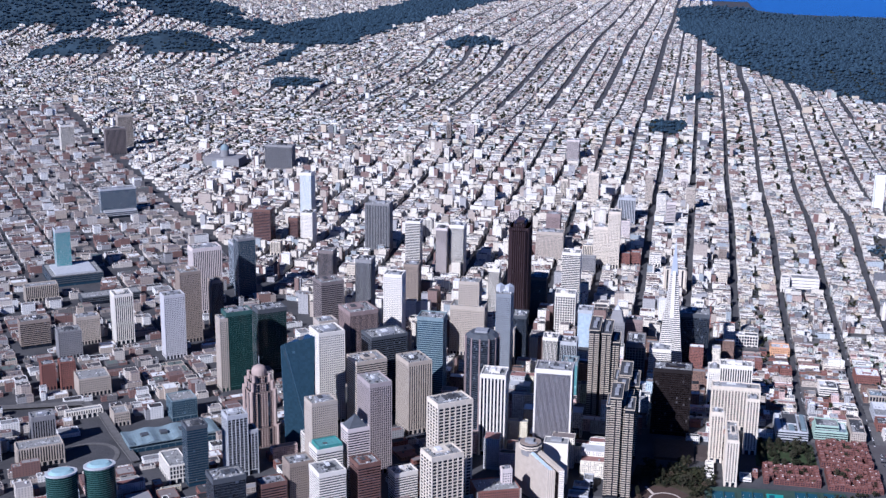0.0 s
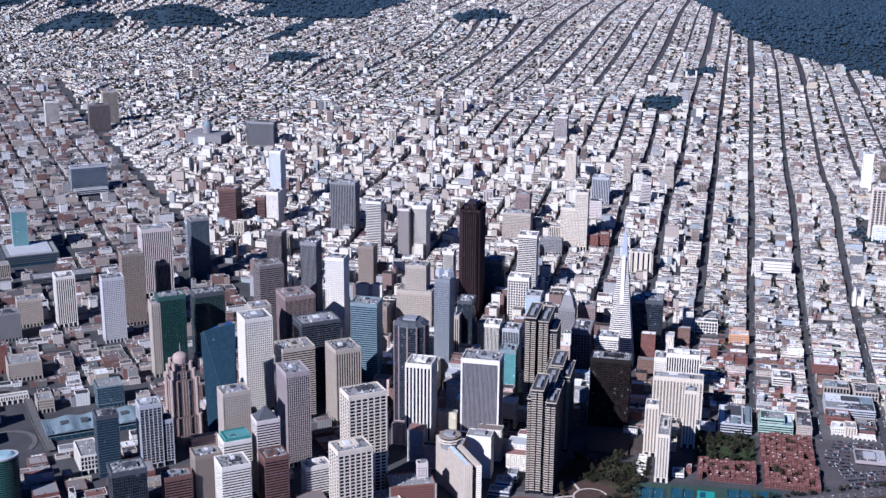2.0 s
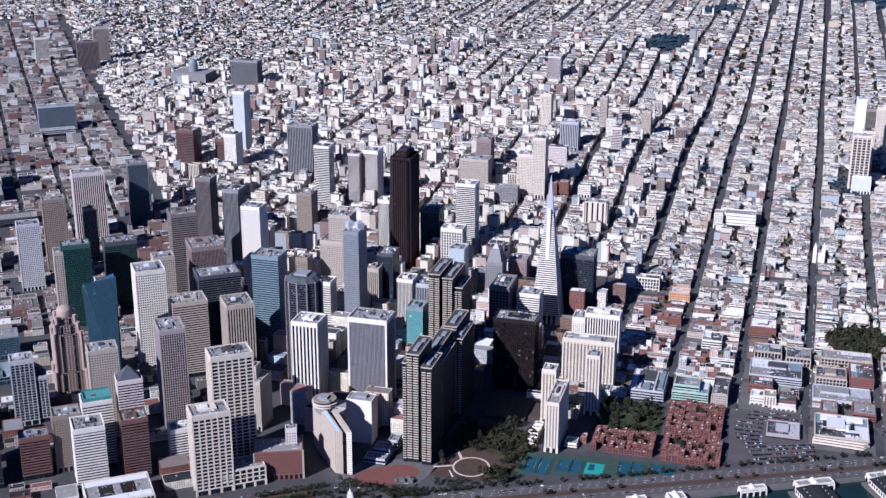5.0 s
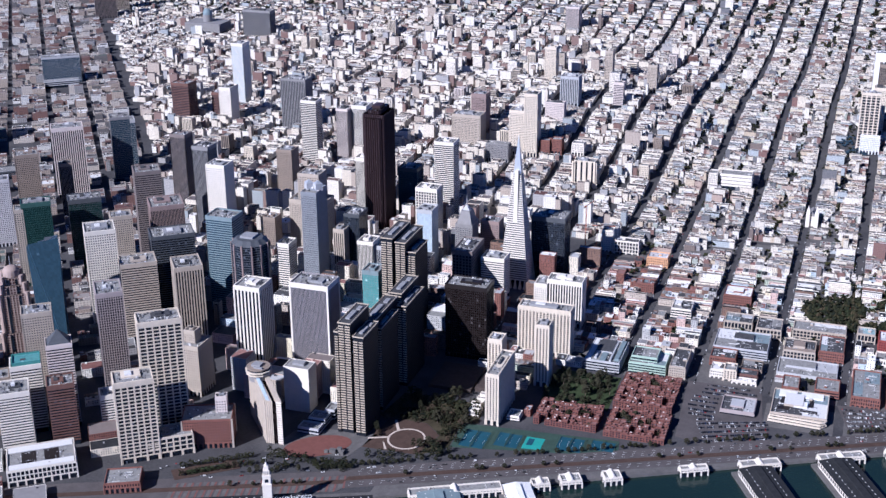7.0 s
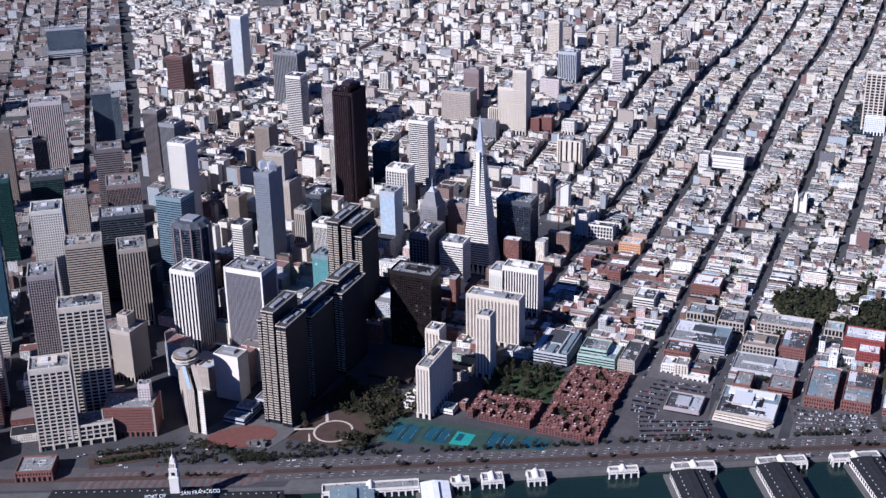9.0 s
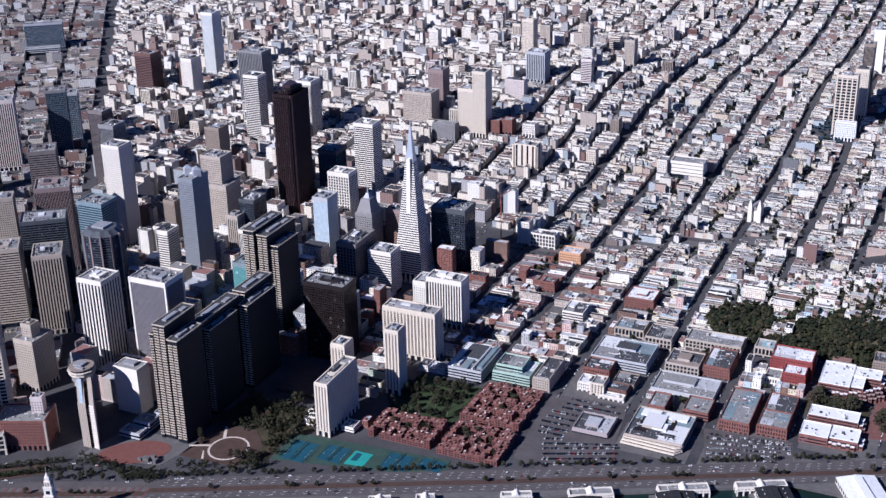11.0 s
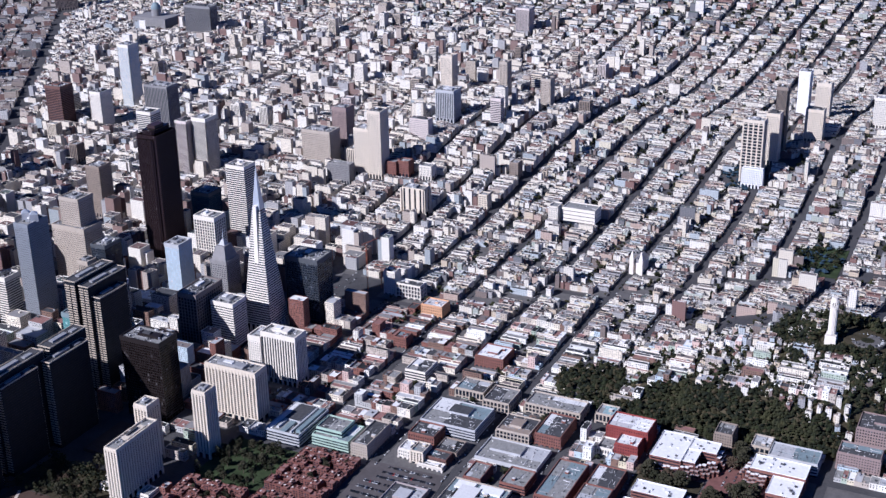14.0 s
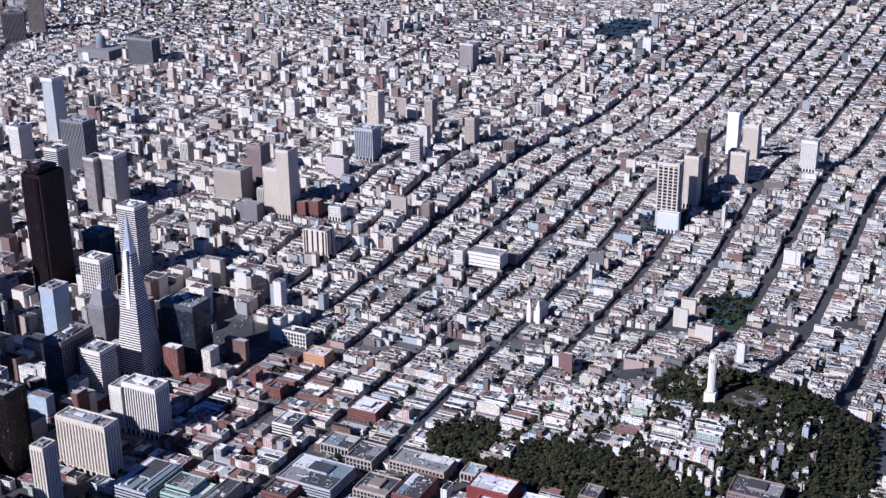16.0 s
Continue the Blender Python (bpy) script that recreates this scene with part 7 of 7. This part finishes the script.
def city():
    lots, gardens = gather()
    rnd = random.Random(9)
    lots.sort(key=lambda q: math.hypot(q[0][0][0] - 250, q[0][0][1] - 300))
    count = {"row": 0, "apt": 0, "loft": 0, "mid": 0}
    bulk = {}
    near = [p for p, h, my in lots if my < 2620 and 540 < p[0][0] < 1000]
    for pts, h, my in lots:
        mx = sum(p[0] for p in pts) / 4
        south = south_of_market(mx, my) > -22 and my < 4900
        kind = "loft" if south else "row" if mx > 330 else "mid" if mx < -60 and my < 2700 else "apt"
        if count[kind] < {"row": 290, "apt": 230, "loft": 200, "mid": 110}[kind] and my < 3300:
            count[kind] += 1
            if kind == "row":
                house(pts, h, rnd, "row_house", "%s painted row house with a flat roof", "house", "row houses")
            elif kind == "apt":
                brick = mx < 340 and rnd.random() < 0.3
                house(pts, h, rnd, "apartment_house", "%s walk-up apartment house with a flat roof", "brick building" if brick else "apartment house", "apartment houses")
            elif kind == "loft":
                house(pts, h, rnd, "loft_building", "%s low loft building with a flat roof", "brick building" if rnd.random() < 0.3 else "loft building", "loft buildings")
            else:
                house(pts, h, rnd, "office_block", "%s mid-rise office block among towers", "office block", "mid-rise blocks")
            continue
        zone = "warehouse_quarter" if south else "hill_houses" if my < 4000 and mx > 140 else "downtown_flats" if my < 4300 else "western_houses" if my < 6600 else "far_houses"
        bulk.setdefault(zone, Shell())
        mass(bulk[zone], pts, h, rnd, my < 4300)
    looks = {"warehouse_quarter": (M_LOFT, "brown and grey lofts and warehouses with flat roofs"), "hill_houses": (M_HOUSE, "pale painted houses packed along steep streets"),
             "downtown_flats": (M_MID, "tan and white apartment houses in dense blocks"), "western_houses": (M_HOUSE, "pale row houses in a western street grid"), "far_houses": (M_HOUSE, "tiny pale houses in a far street grid")}
    built = []
    for _ in range(4200):  # small houses scattered on the bluff
        x, y = rnd.uniform(560, 985), rnd.uniform(2362, 2545)
        if not free(x, y, 5, 5) or y < (2432 if x < 715 else 2400 if x < 800 else 2376) or math.hypot(x - 870, y - 2535) < 48 or bluff(x, y) and rnd.random() < 0.7 or any(abs(x - p) < 9.5 and abs(y - q) < 12 for p, q in built):
            continue
        if not any(abs(x - (p[0][0] + p[1][0]) / 2) < 8 and abs(y - (p[0][1] + p[2][1]) / 2) < 12 for p in near):
            built.append((x, y))
            w, d, a = rnd.uniform(3, 4.6), rnd.uniform(3.5, 6.0), rnd.uniform(-0.25, 0.25)
            c, q = math.cos(a), math.sin(a)
            pts = [(x + c * u - q * v, y + q * u + c * v) for u, v in ((-w, -d), (w, -d), (w, d), (-w, d))]
            mass(bulk["hill_houses"], pts, rnd.uniform(3.5, 8), rnd, True)
    for zone, sh in bulk.items():
        tagged(part(zone, sh, [looks[zone][0], M_ROOF]), looks[zone][1], "houses", kind="stuff")
    # back gardens
    g = Shell()
    for cx, cy in gardens:
        if south_of_market(cx, cy) > -40 and cy < 4900 or cx < 140 and cy < 4000 or not -0.6 * cy - 300 < cx:
            continue
        for _ in range(9 if cy < 4500 else 16):
            x, y = cx + rnd.uniform(-9, 9), cy + rnd.uniform(-50, 50)
            if free(x, y, 2, 2) and not on_avenue(x, y):
                clump(g, x, y, elev(x, y) + rnd.uniform(3, 7), rnd.uniform(2.5, 5.5), rnd)
                clump(g, x + rnd.uniform(-4, 4), y + rnd.uniform(-4, 4), elev(x, y) + rnd.uniform(2, 8), rnd.uniform(2, 4), rnd)
    for x, y in GAPS:
        clump(g, x, y, elev(x, y) + rnd.uniform(3, 6), rnd.uniform(5, 8.5), rnd)
    for _ in range(5200):  # street trees
        j = rnd.randrange(7, len(BX) - 1)
        y = 2450 + rnd.random() ** 1.3 * 3800
        x = BX[j] + SKEW * (y - 2100) + rnd.choice((-7.5, 7.5))
        if -0.6 * y - 300 < x < 0.151 * y + 420 and not (south_of_market(x, y) > -30) and free(x, y, 3, 3) and (x > 100 or y > 3900):
            clump(g, x, y, elev(x, y) + rnd.uniform(4, 6.5), rnd.uniform(2, 3.8), rnd)
    tagged(part("garden_trees", g, M_LEAFMIX), "dark green garden and street trees between houses", "trees", kind="stuff")
    # woods on hills and in the far parks
    wd = Shell()
    for _ in range(60000):
        y = 4600 + rnd.random() * 7300
        x = -0.58 * y - 200 + rnd.random() * (0.73 * y + 700)
        if wooded(x, y):
            r = rnd.uniform(7, 13) * (1 if y < 7000 else 1.5)
            clump(wd, x, y, elev(x, y) + r * 0.5, r, rnd, 0.9)
    for px, py, a, b in WOODS[-2:]:
        for _ in range(60):
            an, q = rnd.uniform(0, 6.28), rnd.random() ** 0.5
            x, y = px + a * q * math.cos(an), py + b * q * math.sin(an)
            clump(wd, x, y, elev(x, y) + 4, rnd.uniform(3, 6), rnd, 0.9)
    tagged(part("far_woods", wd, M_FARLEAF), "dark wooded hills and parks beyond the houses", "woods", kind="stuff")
    bl = Shell()
    for px, py, a, b in BLUFF:
        for _ in range(int(a * b / 6.5)):
            an, q = rnd.uniform(0, 6.28), rnd.random() ** 0.5
            x, y = px + a * q * math.cos(an), py + b * q * math.sin(an)
            if free(x, y, 2, 2):
                if rnd.random() < 0.07:  # a tall tree above the shrubs
                    for m in range(14):
                        clump(bl, x + rnd.uniform(-3.6, 3.6), y + rnd.uniform(-3.6, 3.6), elev(x, y) + 4 + m * 0.8, rnd.uniform(1.6, 3.2), rnd, 1.1)
                for _k in range(2):
                    clump(bl, x + rnd.uniform(-3, 3), y + rnd.uniform(-3, 3), elev(x, y) + rnd.uniform(2, 8), rnd.uniform(1.8, 4.8), rnd, 1.1)
    for _ in range(900):
        x, y = rnd.uniform(560, 990), 2335 + 215 * rnd.random() ** 1.3
        if free(x, y, 2, 2):
            for _k in range(3):
                clump(bl, x + rnd.uniform(-4, 4), y + rnd.uniform(-4, 4), elev(x, y) + rnd.uniform(2, 7), rnd.uniform(2.0, 4.0), rnd, 1.0)
    tagged(part("hillside_woods", bl, M_LEAFMIX), "dark shrubs and trees on a steep hillside", "woods", kind="stuff")


def uptown():
    """Taller apartment houses and hotels that stand above the dense blocks."""
    rnd = random.Random(31)
    looks = [("cream", M_CREAMW), ("white", M_WHITE), ("tan", M_TAN), ("beige", M_CREAM), ("pinkish white", M_PINKWHITE), ("brown", M_REDBROWN)]
    done = 0
    while done < 44:
        i, j = rnd.randrange(48, 62), rnd.randrange(9, 21)
        y = BY[j] + rnd.choice((24, 60, 110))
        x = BX[i] + SKEW * (y - 2100) + rnd.choice((24, 52, 80))
        w, d, h = rnd.uniform(15, 26), rnd.uniform(16, 26), rnd.choice((30, 34, 38, 44, 52, 60))
        if south_of_market(x, y) > -60 or not free(x, y, w / 2 + 4, d / 2 + 4) or on_avenue(x, y) or wooded(x, y) or not -1150 < x < 140:
            continue
        k = rnd.choices(range(6), (24, 20, 14, 22, 12, 8))[0]
        north("%s apartment tower above dense low blocks" % looks[k][0], x - w / 2, x + w / 2, y, d, elev(x, y) + h, looks[k][1], name="apartment_tower", **rnd.choice((PUNCH, PUNCH, RIBS, BANDS)))
        done += 1


for l_, a_, b_, y_, h_, m_, s_ in (
        ("red brick apartment slab on a hill street", -114, -92, 2994, 68, M_BRICK, PUNCH),
        ("second red brick apartment slab on a hill street", -90, -67, 3001, 70, M_BRICK, PUNCH),
        ("grey green apartment tower with small windows", -173, -143, 3021, 98, M_PALEGREEN, PUNCH),
        ("cream apartment house with plain side walls", -206, -181, 2999, 81, M_CREAMW, RIBS),
        ("grey stone apartment block on a hill", -221, -171, 2944, 66, M_GREY, PUNCH),
        ("pinkish white hotel with a brown top storey", -144, -101, 3158, 109, M_PINKWHITE, PUNCH),
        ("small white apartment house on a hill", -44, -18, 3004, 65, M_WHITE, PUNCH),
        ("white curtain walled apartment block", -150, -106, 3287, 144, M_PALEGREY, RIBS)):
    if free((a_ + b_) / 2, y_ + 11, (b_ - a_) / 2 - 2, 9):
        north(l_, a_, b_, y_, 22, h_, m_, name="apartment_tower", **s_)
uptown()
drape("bluff_ground", "dark green and brown hillside ground", 490, 1110, 2300, 2640, M_HILL, 0.6, 10, lambda x, y: bluff(x, y) or 560 < x < 990 and 2330 < y < 2500)
drape("cliff_face", "bare tan rock face below hill houses", 575, 625, 2352, 2420, M_CLIFF, 1.6, 4, lambda x, y: abs(x - 600 + 4 * math.sin(y * 0.21)) < 8 + 5 * math.sin(y * 0.09))
drape("cliff_face", "bare tan rock face in the woods", 640, 770, 2338, 2380, M_CLIFF, 1.2, 4, lambda x, y: math.sin(x * 0.11) + math.sin(x * 0.043 + y * 0.07) > 1.25)
drape("wood_floor", "woodland ground on far hills, tinted blue for haze", -4900, 2200, 4500, 11900, M_WOOD, 2.5, 60, wooded)
city()
tagged(part("street_trees", GROVE, M_LEAFMIX), "dark leafy trees in rows along streets and squares", "trees", kind="stuff")
tagged(part("parked_cars", LOT, M_CARS), "rows of small parked cars in several colours", "cars", kind="stuff")
